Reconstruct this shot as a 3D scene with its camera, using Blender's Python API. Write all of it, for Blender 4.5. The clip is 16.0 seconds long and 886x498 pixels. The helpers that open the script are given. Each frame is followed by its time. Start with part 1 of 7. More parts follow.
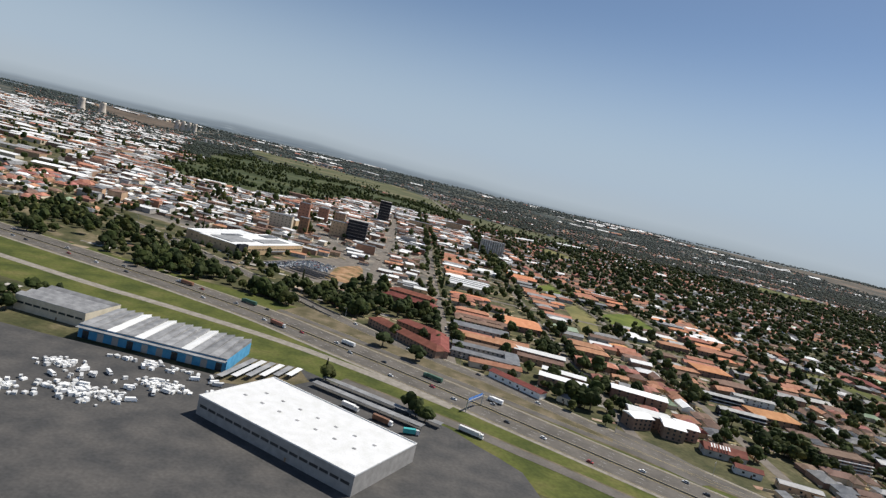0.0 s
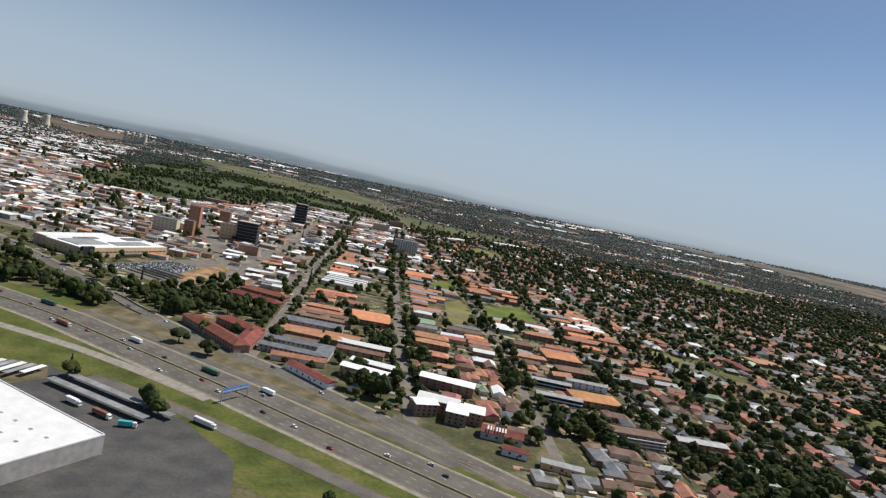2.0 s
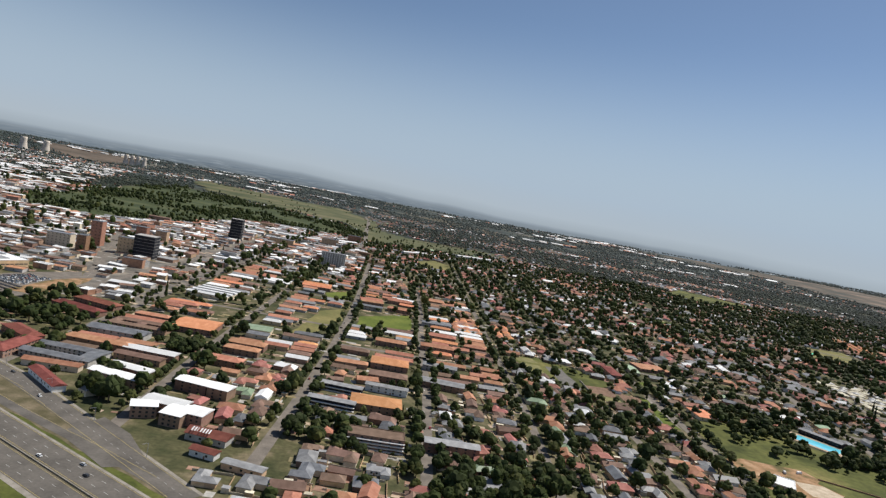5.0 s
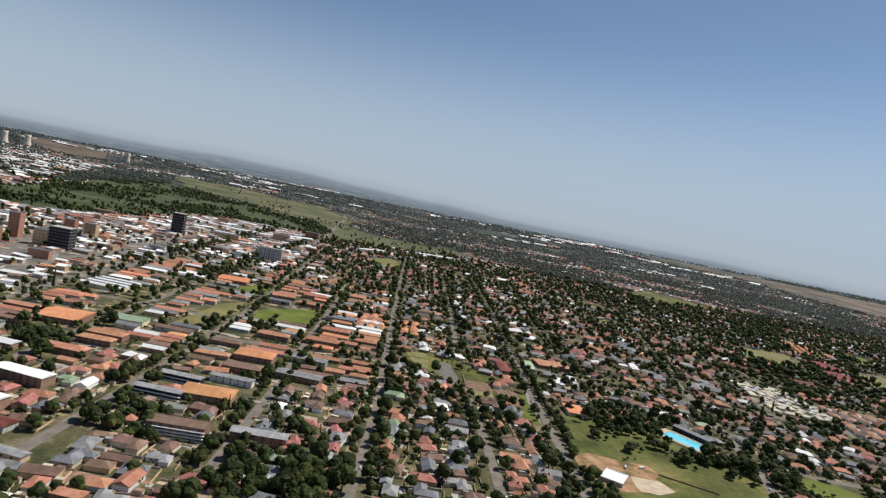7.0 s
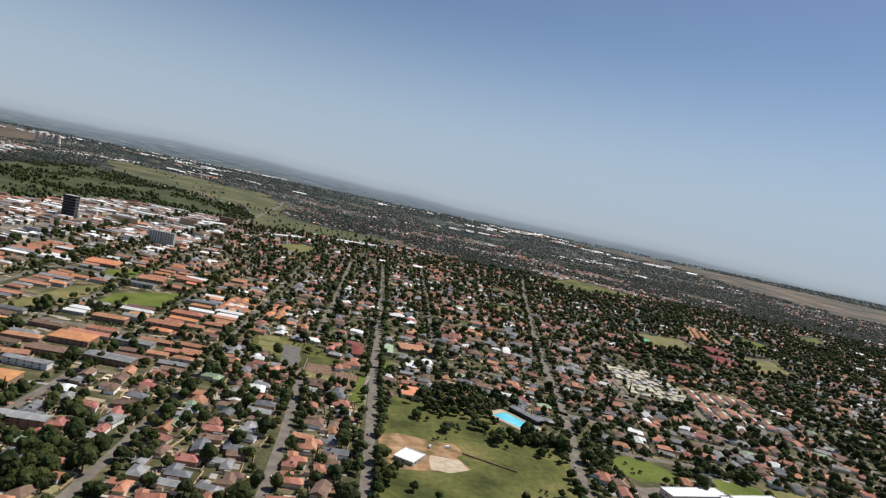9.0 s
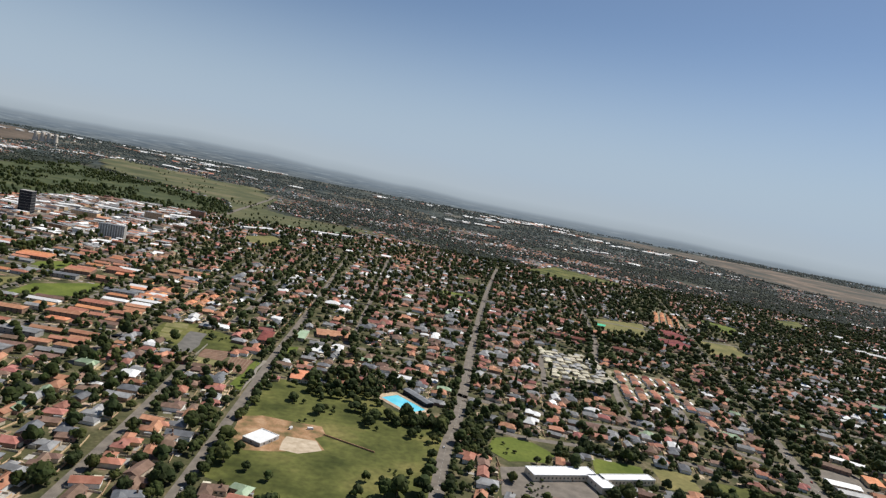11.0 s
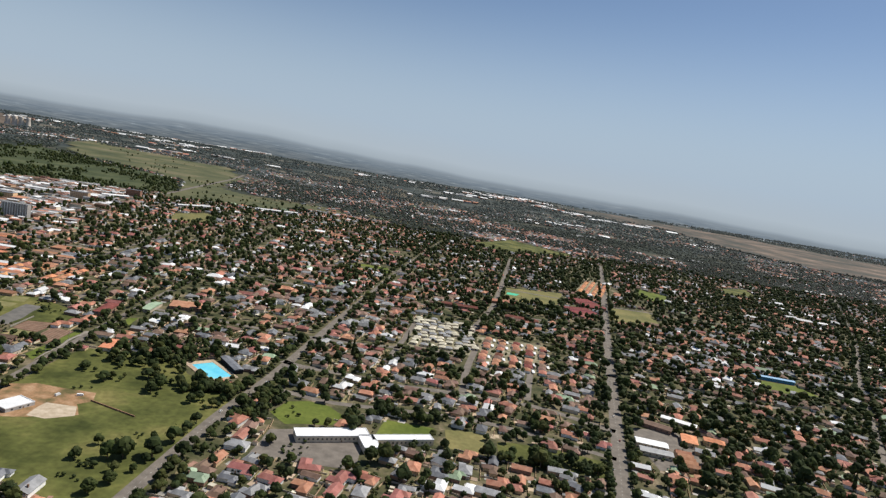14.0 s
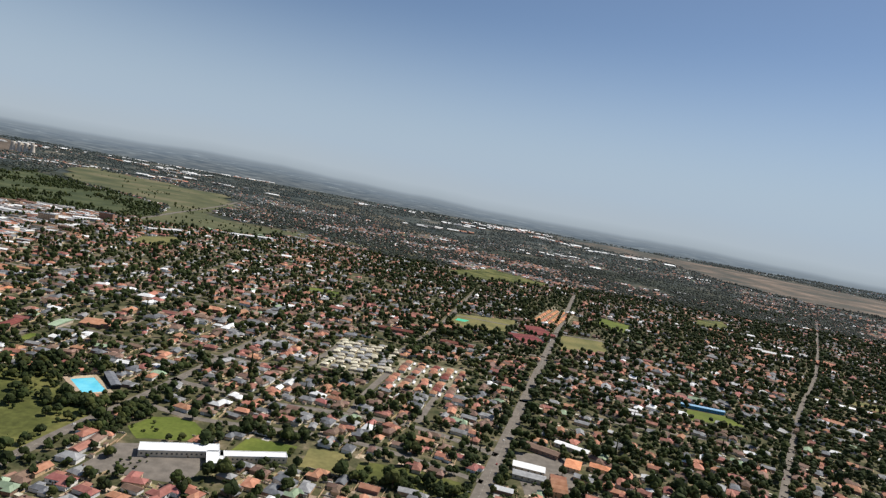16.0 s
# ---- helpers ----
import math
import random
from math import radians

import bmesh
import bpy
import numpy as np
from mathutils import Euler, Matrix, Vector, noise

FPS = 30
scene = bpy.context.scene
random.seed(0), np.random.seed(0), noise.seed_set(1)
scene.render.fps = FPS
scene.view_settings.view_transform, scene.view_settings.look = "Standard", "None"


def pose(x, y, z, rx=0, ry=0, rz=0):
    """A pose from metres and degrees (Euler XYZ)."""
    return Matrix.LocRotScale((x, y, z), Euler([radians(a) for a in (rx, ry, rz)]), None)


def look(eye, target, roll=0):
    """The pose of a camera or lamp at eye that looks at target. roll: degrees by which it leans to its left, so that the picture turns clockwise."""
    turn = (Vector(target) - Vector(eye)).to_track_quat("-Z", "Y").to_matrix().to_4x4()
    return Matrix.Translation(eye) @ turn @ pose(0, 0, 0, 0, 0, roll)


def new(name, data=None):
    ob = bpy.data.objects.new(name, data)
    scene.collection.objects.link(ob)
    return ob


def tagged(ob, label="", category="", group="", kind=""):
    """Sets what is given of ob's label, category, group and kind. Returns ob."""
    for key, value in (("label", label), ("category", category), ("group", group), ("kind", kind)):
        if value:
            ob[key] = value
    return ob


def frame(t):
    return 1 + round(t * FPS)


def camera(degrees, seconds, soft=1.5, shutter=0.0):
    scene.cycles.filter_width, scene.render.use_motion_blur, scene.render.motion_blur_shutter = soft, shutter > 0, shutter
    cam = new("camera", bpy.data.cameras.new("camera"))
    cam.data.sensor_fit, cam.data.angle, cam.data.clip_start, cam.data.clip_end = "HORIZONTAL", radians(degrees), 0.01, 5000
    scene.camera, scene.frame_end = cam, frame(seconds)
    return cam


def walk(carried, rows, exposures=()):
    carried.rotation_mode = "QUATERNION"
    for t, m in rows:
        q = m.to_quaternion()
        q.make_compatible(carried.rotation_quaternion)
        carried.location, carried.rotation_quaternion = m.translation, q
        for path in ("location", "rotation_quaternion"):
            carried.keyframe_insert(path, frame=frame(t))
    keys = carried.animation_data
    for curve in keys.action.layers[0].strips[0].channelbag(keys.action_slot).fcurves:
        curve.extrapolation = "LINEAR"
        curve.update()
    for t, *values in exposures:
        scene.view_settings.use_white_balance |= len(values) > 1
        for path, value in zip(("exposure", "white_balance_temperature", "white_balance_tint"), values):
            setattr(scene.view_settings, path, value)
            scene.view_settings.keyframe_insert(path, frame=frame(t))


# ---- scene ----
# ---- camera ----
cam = camera(69.9, 16.0, soft=1.35)
PATH = [
    (0, (0.001, 0.057, 74.068), (0.043, 2.046, 73.858), 13.4),
    (0.5, (18.466, 1.117, 75.851), (18.514, 3.106, 75.646), 13.3),
    (1, (36.827, 1.63, 78.02), (36.862, 3.621, 77.829), 12.7),
    (1.5, (55.157, 1.891, 80.328), (55.242, 3.885, 80.191), 12.1),
    (2, (73.522, 2.335, 82.549), (73.64, 4.324, 82.374), 11.8),
    (2.5, (91.998, 3.113, 84.76), (92.11, 5.097, 84.535), 11.9),
    (3, (110.444, 3.847, 87.058), (110.539, 5.826, 86.783), 10.4),
    (3.5, (128.814, 3.838, 89.419), (128.892, 5.826, 89.212), 10.9),
    (4, (147.236, 3.317, 91.505), (147.305, 5.309, 91.345), 12.1),
    (4.2, (154.65, 3.209, 92.012), (154.714, 5.202, 91.863), 11.0),
    (6.3, (232.904, 3.136, 103.156), (232.946, 5.132, 103.028), 10.4),
    (6.5, (240.266, 3.113, 103.668), (240.312, 5.108, 103.538), 11.2),
    (7, (258.481, 3.04, 105.78), (258.533, 5.035, 105.648), 11.2),
    (7.5, (276.69, 3.235, 108.21), (276.76, 5.227, 108.049), 12.5),
    (8, (294.928, 3.435, 110.747), (295.015, 5.427, 110.584), 13.6),
    (8.5, (313.147, 3.179, 113.095), (313.296, 5.167, 112.93), 12.4),
    (9, (331.339, 2.339, 115.422), (331.523, 4.326, 115.284), 11.9),
    (9.5, (349.531, 1.549, 117.551), (349.724, 3.534, 117.398), 11.4),
    (10, (367.757, 1.038, 119.394), (367.951, 3.022, 119.235), 11.1),
    (10.2, (375.137, 0.822, 119.843), (375.322, 2.807, 119.683), 11.3),
    (12.3, (453.92, -2.0, 129.681), (454.018, -0.012, 129.488), 9.7),
    (12.5, (461.491, -2.272, 130.115), (461.582, -0.285, 129.916), 9.9),
    (13, (480.476, -3.003, 131.815), (480.563, -1.016, 131.606), 9.0),
    (13.5, (499.371, -3.947, 133.63), (499.503, -1.962, 133.424), 9.2),
    (14, (518.424, -4.913, 135.445), (518.582, -2.934, 135.208), 9.7),
    (14.5, (537.753, -5.722, 137.182), (537.934, -3.749, 136.905), 9.4),
    (15, (557.141, -7.139, 138.822), (557.29, -5.15, 138.666), 11.5),
    (15.5, (576.23, -8.386, 140.296), (576.369, -6.395, 140.164), 13.8),
    (16, (595.212, -9.324, 141.317), (595.319, -7.332, 141.17), 10.3),
]
walk(cam, [(t, look(eye, target, roll)) for t, eye, target, roll in PATH])

# ---- world, sun, exposure ----
SUN_WAY = Vector((0.50, 0.32, 0.80)).normalized()      # towards the sun
SUN_UP = math.asin(SUN_WAY.z)
SUN_ROUND = math.atan2(SUN_WAY.x, SUN_WAY.y)
scene.view_settings.exposure = 0.0

world = bpy.data.worlds.new("sky")
scene.world = world
world.use_nodes = True
wt = world.node_tree
wt.nodes.clear()
w_out = wt.nodes.new("ShaderNodeOutputWorld")
w_bg = wt.nodes.new("ShaderNodeBackground")
w_sky = wt.nodes.new("ShaderNodeTexSky")
w_sky.sky_type = "NISHITA"
w_sky.sun_disc = False
w_sky.sun_elevation = SUN_UP
w_sky.sun_rotation = SUN_ROUND
w_sky.altitude = 1700
w_sky.air_density = 1.0
w_sky.dust_density = 0.6
w_sky.ozone_density = 1.15
w_geo = wt.nodes.new("ShaderNodeTexCoord")
w_sep = wt.nodes.new("ShaderNodeSeparateXYZ")
wt.links.new(w_geo.outputs["Generated"], w_sep.inputs[0])
# far plain under the horizon and lowest sky, their haze painted into the ramp
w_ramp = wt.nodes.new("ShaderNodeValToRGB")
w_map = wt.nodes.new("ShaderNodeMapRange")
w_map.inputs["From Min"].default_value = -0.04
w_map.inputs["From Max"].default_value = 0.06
# the far land: a low uneven ridge in the north-west, lower ground in the east
w_way = wt.nodes.new("ShaderNodeMapRange")
w_way.inputs["From Min"].default_value, w_way.inputs["From Max"].default_value = -0.6, 0.6
wt.links.new(w_sep.outputs["X"], w_way.inputs["Value"])
w_skyline = wt.nodes.new("ShaderNodeValToRGB")
w_skyline.color_ramp.interpolation = "EASE"
ridge = w_skyline.color_ramp.elements
ridge[0].position, ridge[0].color = 0.0, (0.62, 0.62, 0.62, 1)
ridge[1].position, ridge[1].color = 1.0, (0.28, 0.28, 0.28, 1)
for at_, tall in ((0.13, 0.63), (0.25, 0.75), (0.32, 0.75), (0.40, 0.64), (0.50, 0.57), (0.62, 0.44), (0.83, 0.44), (0.92, 0.37)):
    e = ridge.new(at_)
    e.color = (tall, tall, tall, 1)
wt.links.new(w_way.outputs[0], w_skyline.inputs[0])
w_side = wt.nodes.new("ShaderNodeMath")
w_side.operation = "MULTIPLY_ADD"
w_side.inputs[1].default_value, w_side.inputs[2].default_value = -0.04, 0.025
wt.links.new(w_skyline.outputs[0], w_side.inputs[0])
w_ridge = wt.nodes.new("ShaderNodeTexNoise")
w_ridge.noise_dimensions = "1D"
w_ridge.inputs["Scale"].default_value, w_ridge.inputs["Detail"].default_value = 11.0, 5.0
wt.links.new(w_sep.outputs["X"], w_ridge.inputs["W"])
w_wave = wt.nodes.new("ShaderNodeMath")
w_wave.operation = "MULTIPLY_ADD"
w_wave.inputs[1].default_value = -0.004
wt.links.new(w_ridge.outputs["Fac"], w_wave.inputs[0])
wt.links.new(w_side.outputs[0], w_wave.inputs[2])
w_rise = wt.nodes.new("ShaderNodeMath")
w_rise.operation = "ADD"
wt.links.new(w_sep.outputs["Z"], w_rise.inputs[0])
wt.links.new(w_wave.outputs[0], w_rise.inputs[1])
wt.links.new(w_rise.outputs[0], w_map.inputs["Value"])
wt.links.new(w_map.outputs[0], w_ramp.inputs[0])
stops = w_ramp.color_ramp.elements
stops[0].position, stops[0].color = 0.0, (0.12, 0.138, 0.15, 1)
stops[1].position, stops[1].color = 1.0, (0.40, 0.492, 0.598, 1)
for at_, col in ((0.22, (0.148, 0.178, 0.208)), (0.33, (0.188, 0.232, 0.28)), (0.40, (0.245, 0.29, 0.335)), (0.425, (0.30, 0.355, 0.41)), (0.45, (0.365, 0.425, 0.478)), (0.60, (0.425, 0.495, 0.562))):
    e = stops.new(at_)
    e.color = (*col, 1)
# streaks of woods and pale sheds on the farthest land
w_flat = wt.nodes.new("ShaderNodeMapping")
w_flat.inputs["Scale"].default_value = (45, 45, 700)
wt.links.new(w_geo.outputs["Generated"], w_flat.inputs["Vector"])
w_noise = wt.nodes.new("ShaderNodeTexNoise")
w_noise.inputs["Scale"].default_value = 1.0
w_noise.inputs["Detail"].default_value = 5
wt.links.new(w_flat.outputs[0], w_noise.inputs["Vector"])
w_land = wt.nodes.new("ShaderNodeValToRGB")
le = w_land.color_ramp.elements
le[0].position, le[0].color = 0.36, (0.74, 0.77, 0.79, 1)
le[1].position, le[1].color = 0.74, (2.1, 2.0, 1.85, 1)
e = le.new(0.62)
e.color = (1.22, 1.16, 1.08, 1)
wt.links.new(w_noise.outputs["Fac"], w_land.inputs[0])
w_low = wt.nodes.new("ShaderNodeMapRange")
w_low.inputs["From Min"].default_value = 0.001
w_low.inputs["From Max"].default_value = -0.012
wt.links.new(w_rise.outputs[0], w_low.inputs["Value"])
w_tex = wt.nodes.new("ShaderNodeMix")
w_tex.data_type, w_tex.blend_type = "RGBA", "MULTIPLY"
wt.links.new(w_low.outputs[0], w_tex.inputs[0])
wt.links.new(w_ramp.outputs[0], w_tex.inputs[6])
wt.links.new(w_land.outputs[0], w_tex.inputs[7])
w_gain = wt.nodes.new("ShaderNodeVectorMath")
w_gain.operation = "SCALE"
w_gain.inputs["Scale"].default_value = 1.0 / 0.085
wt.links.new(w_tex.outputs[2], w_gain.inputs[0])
w_fade = wt.nodes.new("ShaderNodeMapRange")
w_fade.interpolation_type = "SMOOTHSTEP"
w_fade.inputs["From Min"].default_value = 0.01
w_fade.inputs["From Max"].default_value = 0.30
wt.links.new(w_sep.outputs["Z"], w_fade.inputs["Value"])
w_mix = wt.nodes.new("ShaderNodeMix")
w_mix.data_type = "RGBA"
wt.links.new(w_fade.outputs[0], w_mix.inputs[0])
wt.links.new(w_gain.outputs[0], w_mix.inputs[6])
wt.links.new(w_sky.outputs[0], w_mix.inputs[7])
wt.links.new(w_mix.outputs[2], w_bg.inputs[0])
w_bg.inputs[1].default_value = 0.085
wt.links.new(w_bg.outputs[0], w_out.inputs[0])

sun = new("sun", bpy.data.lights.new("sun", "SUN"))
sun.data.energy = 4.9
sun.data.angle = radians(0.5)
sun.data.color = (1.0, 0.95, 0.87)
sun.matrix_world = Matrix.Translation((300, 300, 400)) @ SUN_WAY.to_track_quat("Z", "Y").to_matrix().to_4x4()


# ---- materials ----
BASE_GAIN = 1.2      # all base colours lifted to offset a weaker sun and brighten the shade


def material(name, colours, scale=1.0, rough=0.8, vary=0.25, source="none", bump=0.0, metal=0.0, detail=4.0, wear=None):
    """Two or three base colours mixed by noise at two scales; source: object or island adds a shade of its own to each piece."""
    colours = [tuple(min(0.84, BASE_GAIN * v) for v in c) for c in colours]
    m = bpy.data.materials.new(name)
    m.use_nodes = True
    nt = m.node_tree
    b = nt.nodes["Principled BSDF"]
    b.inputs["Roughness"].default_value = rough
    b.inputs["Metallic"].default_value = metal
    if rough > 0.7:
        b.inputs["Specular IOR Level"].default_value = 0.2
    tc = nt.nodes.new("ShaderNodeTexCoord")
    co = tc.outputs["Object"]
    n1 = nt.nodes.new("ShaderNodeTexNoise")
    n1.inputs["Scale"].default_value = scale
    n1.inputs["Detail"].default_value = detail
    nt.links.new(co, n1.inputs["Vector"])
    ramp = nt.nodes.new("ShaderNodeValToRGB")
    el = ramp.color_ramp.elements
    el[0].position, el[1].position = 0.34, 0.66
    el[0].color, el[1].color = (*colours[0], 1), (*colours[-1], 1)
    if len(colours) == 3:
        el[1].position = 0.72
        e = el.new(0.53)
        e.color = (*colours[1], 1)
    nt.links.new(n1.outputs["Fac"], ramp.inputs[0])
    out = ramp.outputs[0]
    n2 = nt.nodes.new("ShaderNodeTexNoise")
    n2.inputs["Scale"].default_value = scale * 9
    n2.inputs["Detail"].default_value = 3
    nt.links.new(co, n2.inputs["Vector"])
    hsv = nt.nodes.new("ShaderNodeHueSaturation")
    nt.links.new(out, hsv.inputs["Color"])
    mr = nt.nodes.new("ShaderNodeMapRange")
    mr.inputs["From Min"].default_value, mr.inputs["From Max"].default_value = 0.3, 0.7
    mr.inputs["To Min"].default_value, mr.inputs["To Max"].default_value = 1 - vary * 0.5, 1 + vary * 0.5
    nt.links.new(n2.outputs["Fac"], mr.inputs["Value"])
    val = mr.outputs[0]
    if source != "none":
        if source == "object":
            rnd = nt.nodes.new("ShaderNodeObjectInfo").outputs["Random"]
        else:
            rnd = nt.nodes.new("ShaderNodeNewGeometry").outputs["Random Per Island"]
        m2 = nt.nodes.new("ShaderNodeMapRange")
        m2.inputs["To Min"].default_value, m2.inputs["To Max"].default_value = 1 - vary, 1 + vary
        nt.links.new(rnd, m2.inputs["Value"])
        mul = nt.nodes.new("ShaderNodeMath")
        mul.operation = "MULTIPLY"
        nt.links.new(val, mul.inputs[0])
        nt.links.new(m2.outputs[0], mul.inputs[1])
        val = mul.outputs[0]
        m3 = nt.nodes.new("ShaderNodeMapRange")
        m3.inputs["To Min"].default_value, m3.inputs["To Max"].default_value = 0.5 - 0.012, 0.5 + 0.012
        wn = nt.nodes.new("ShaderNodeTexWhiteNoise")
        wn.noise_dimensions = "1D"
        nt.links.new(rnd, wn.inputs["W"])
        nt.links.new(wn.outputs["Value"], m3.inputs["Value"])
        nt.links.new(m3.outputs[0], hsv.inputs["Hue"])
    nt.links.new(val, hsv.inputs["Value"])
    nt.links.new(hsv.outputs[0], b.inputs["Base Color"])
    if bump:
        bp = nt.nodes.new("ShaderNodeBump")
        bp.inputs["Strength"].default_value = bump
        bp.inputs["Distance"].default_value = 0.1
        nt.links.new(n2.outputs["Fac"], bp.inputs["Height"])
        nt.links.new(bp.outputs[0], b.inputs["Normal"])
    return m


GROUND = material("dry_grass_and_soil", [(0.036, 0.042, 0.017), (0.08, 0.075, 0.036), (0.21, 0.165, 0.108)], 0.07, 0.95, 0.5, detail=8)
LAWN = material("mown_grass", [(0.07, 0.096, 0.016), (0.128, 0.15, 0.03)], 0.05, 0.95, 0.3, detail=6)
VELD = material("rough_grass", [(0.042, 0.05, 0.012), (0.09, 0.096, 0.026), (0.165, 0.145, 0.05)], 0.035, 0.95, 0.5, detail=9)
STRAW = material("dry_yellow_grass", [(0.11, 0.11, 0.04), (0.19, 0.165, 0.065)], 0.04, 0.95, 0.3, detail=6)
DIRT = material("bare_orange_soil", [(0.10, 0.085, 0.035), (0.28, 0.165, 0.088), (0.40, 0.27, 0.165)], 0.13, 0.95, 0.3, detail=6)
ROADSIDE = material("roadside_grass", [(0.044, 0.056, 0.013), (0.078, 0.088, 0.021), (0.115, 0.108, 0.036)], 0.08, 0.95, 0.4, detail=8)
VERGE = material("brown_verge_soil", [(0.075, 0.066, 0.034), (0.12, 0.10, 0.06), (0.19, 0.15, 0.10)], 0.15, 0.95, 0.3, detail=6)
ASPHALT = material("worn_asphalt", [(0.085, 0.077, 0.067), (0.13, 0.117, 0.102)], 0.12, 0.85, 0.25, detail=6)
STREET = material("faded_street_asphalt", [(0.12, 0.105, 0.089), (0.18, 0.156, 0.131)], 0.2, 0.9, 0.25, detail=6)
YARD = material("dark_yard_asphalt", [(0.05, 0.05, 0.05), (0.085, 0.08, 0.075)], 0.12, 0.85, 0.3, detail=6)
CONCRETE = material("pale_concrete", [(0.19, 0.17, 0.14), (0.27, 0.245, 0.21)], 0.4, 0.9, 0.25)
PAINT = material("road_paint", [(0.24, 0.23, 0.21), (0.42, 0.41, 0.38)], 1.0, 0.7, 0.3)
YELLOW = material("yellow_road_paint", [(0.26, 0.20, 0.07), (0.36, 0.29, 0.12)], 1.0, 0.7, 0.3)
# outermost wooded ground, its colour turned bluish to stand for distance haze
HILLS = material("hazy_hill_ground", [(0.024, 0.034, 0.034), (0.05, 0.058, 0.05), (0.15, 0.13, 0.10)], 0.005, 0.95, 0.4, detail=10)
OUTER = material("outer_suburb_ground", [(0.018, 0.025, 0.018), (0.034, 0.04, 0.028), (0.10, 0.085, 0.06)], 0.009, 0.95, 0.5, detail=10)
PAVING = [material("paving_" + n, c, 0.5, 0.9, 0.3, "island") for n, c in (("tan", [(0.30, 0.225, 0.155), (0.40, 0.315, 0.23)]), ("grey", [(0.24, 0.225, 0.205), (0.35, 0.33, 0.30)]), ("brick", [(0.20, 0.115, 0.08), (0.27, 0.165, 0.12)]), ("straw", [(0.17, 0.145, 0.07), (0.24, 0.20, 0.11)]))]
FURROW = material("worn_court_lines", [(0.17, 0.125, 0.085), (0.25, 0.19, 0.13)], 0.4, 0.95, 0.3)
BEDS = material("dry_grass_beds", [(0.13, 0.125, 0.05), (0.21, 0.19, 0.085)], 0.15, 0.95, 0.3, detail=7)
PALE_PAVING = material("pale_court_paving", [(0.12, 0.115, 0.06), (0.22, 0.195, 0.13), (0.34, 0.295, 0.21)], 0.2, 0.9, 0.3, detail=7)
COURT_RED = material("red_clay_court", [(0.13, 0.075, 0.052), (0.20, 0.115, 0.08)], 0.2, 0.95, 0.2)
COURT_GREY = material("grey_hard_court", [(0.105, 0.10, 0.09), (0.15, 0.14, 0.125)], 0.2, 0.9, 0.2)

def leafy(m, share=0.35):
    """Lets part of the light through, as leaves do."""
    nt = m.node_tree
    b = nt.nodes["Principled BSDF"]
    thin = nt.nodes.new("ShaderNodeBsdfTranslucent")
    mix = nt.nodes.new("ShaderNodeMixShader")
    mix.inputs[0].default_value = share
    nt.links.new(b.inputs["Base Color"].links[0].from_socket, thin.inputs["Color"])
    nt.links.new(b.outputs[0], mix.inputs[1])
    nt.links.new(thin.outputs[0], mix.inputs[2])
    nt.links.new(mix.outputs[0], nt.nodes["Material Output"].inputs["Surface"])
    return m


LEAF = [leafy(material("leaves_" + n, c, 0.5, 0.75, 0.3, "island", detail=5), 0.45) for n, c in (
    ("dark", [(0.030, 0.043, 0.014), (0.054, 0.071, 0.023)]),
    ("mid", [(0.040, 0.056, 0.016), (0.072, 0.092, 0.027)]),
    ("olive", [(0.056, 0.067, 0.019), (0.104, 0.114, 0.034)]))]
# far crowns: a greyer green than the near ones
LEAF_FAR = [material("far_leaves_" + n, c, 0.2, 0.8, 0.4, "island", detail=5) for n, c in (
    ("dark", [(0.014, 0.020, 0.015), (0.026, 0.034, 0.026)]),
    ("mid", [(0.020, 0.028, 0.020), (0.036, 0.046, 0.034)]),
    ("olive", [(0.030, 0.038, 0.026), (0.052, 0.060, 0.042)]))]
# farthest crowns: distance haze put into the leaf colour, paler and bluer
LEAF_HAZY = [material("hazy_leaves_" + n, c, 0.2, 0.8, 0.4, "island", detail=5) for n, c in (
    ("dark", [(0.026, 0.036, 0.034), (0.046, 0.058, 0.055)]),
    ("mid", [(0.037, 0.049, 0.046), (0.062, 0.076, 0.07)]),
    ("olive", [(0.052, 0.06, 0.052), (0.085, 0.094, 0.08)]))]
BARK = material("bark", [(0.09, 0.065, 0.045), (0.15, 0.11, 0.08)], 2.0, 0.95, 0.3)

ROOF_COLOURS = {
    "terracotta": [(0.31, 0.135, 0.082), (0.42, 0.21, 0.138)],
    "rose": [(0.25, 0.10, 0.078), (0.36, 0.16, 0.13)],
    "red": [(0.135, 0.045, 0.032), (0.20, 0.072, 0.052)],
    "brown": [(0.145, 0.092, 0.068), (0.215, 0.138, 0.105)],
    "grey": [(0.17, 0.17, 0.172), (0.28, 0.28, 0.28)],
    "white": [(0.62, 0.62, 0.60), (0.78, 0.78, 0.76)],
    "green": [(0.20, 0.27, 0.17), (0.28, 0.35, 0.24)],
    "orange": [(0.46, 0.19, 0.09), (0.57, 0.265, 0.14)],
    "crimson": [(0.17, 0.042, 0.042), (0.24, 0.07, 0.066)],
    "cream": [(0.46, 0.42, 0.32), (0.58, 0.53, 0.42)],
    "slate": [(0.10, 0.105, 0.115), (0.17, 0.175, 0.185)],
    "blue": [(0.08, 0.22, 0.40), (0.12, 0.28, 0.46)],
}
ROOF = {k: material("roof_" + k, c, 0.35, 0.6 if k in ("white", "grey", "green", "slate", "blue") else 0.85, 0.2, "object", detail=5) for k, c in ROOF_COLOURS.items()}
ROOF_FAR = {k: material("roof_mass_" + k, c, 0.35, 0.8, 0.28, "island") for k, c in ROOF_COLOURS.items()}
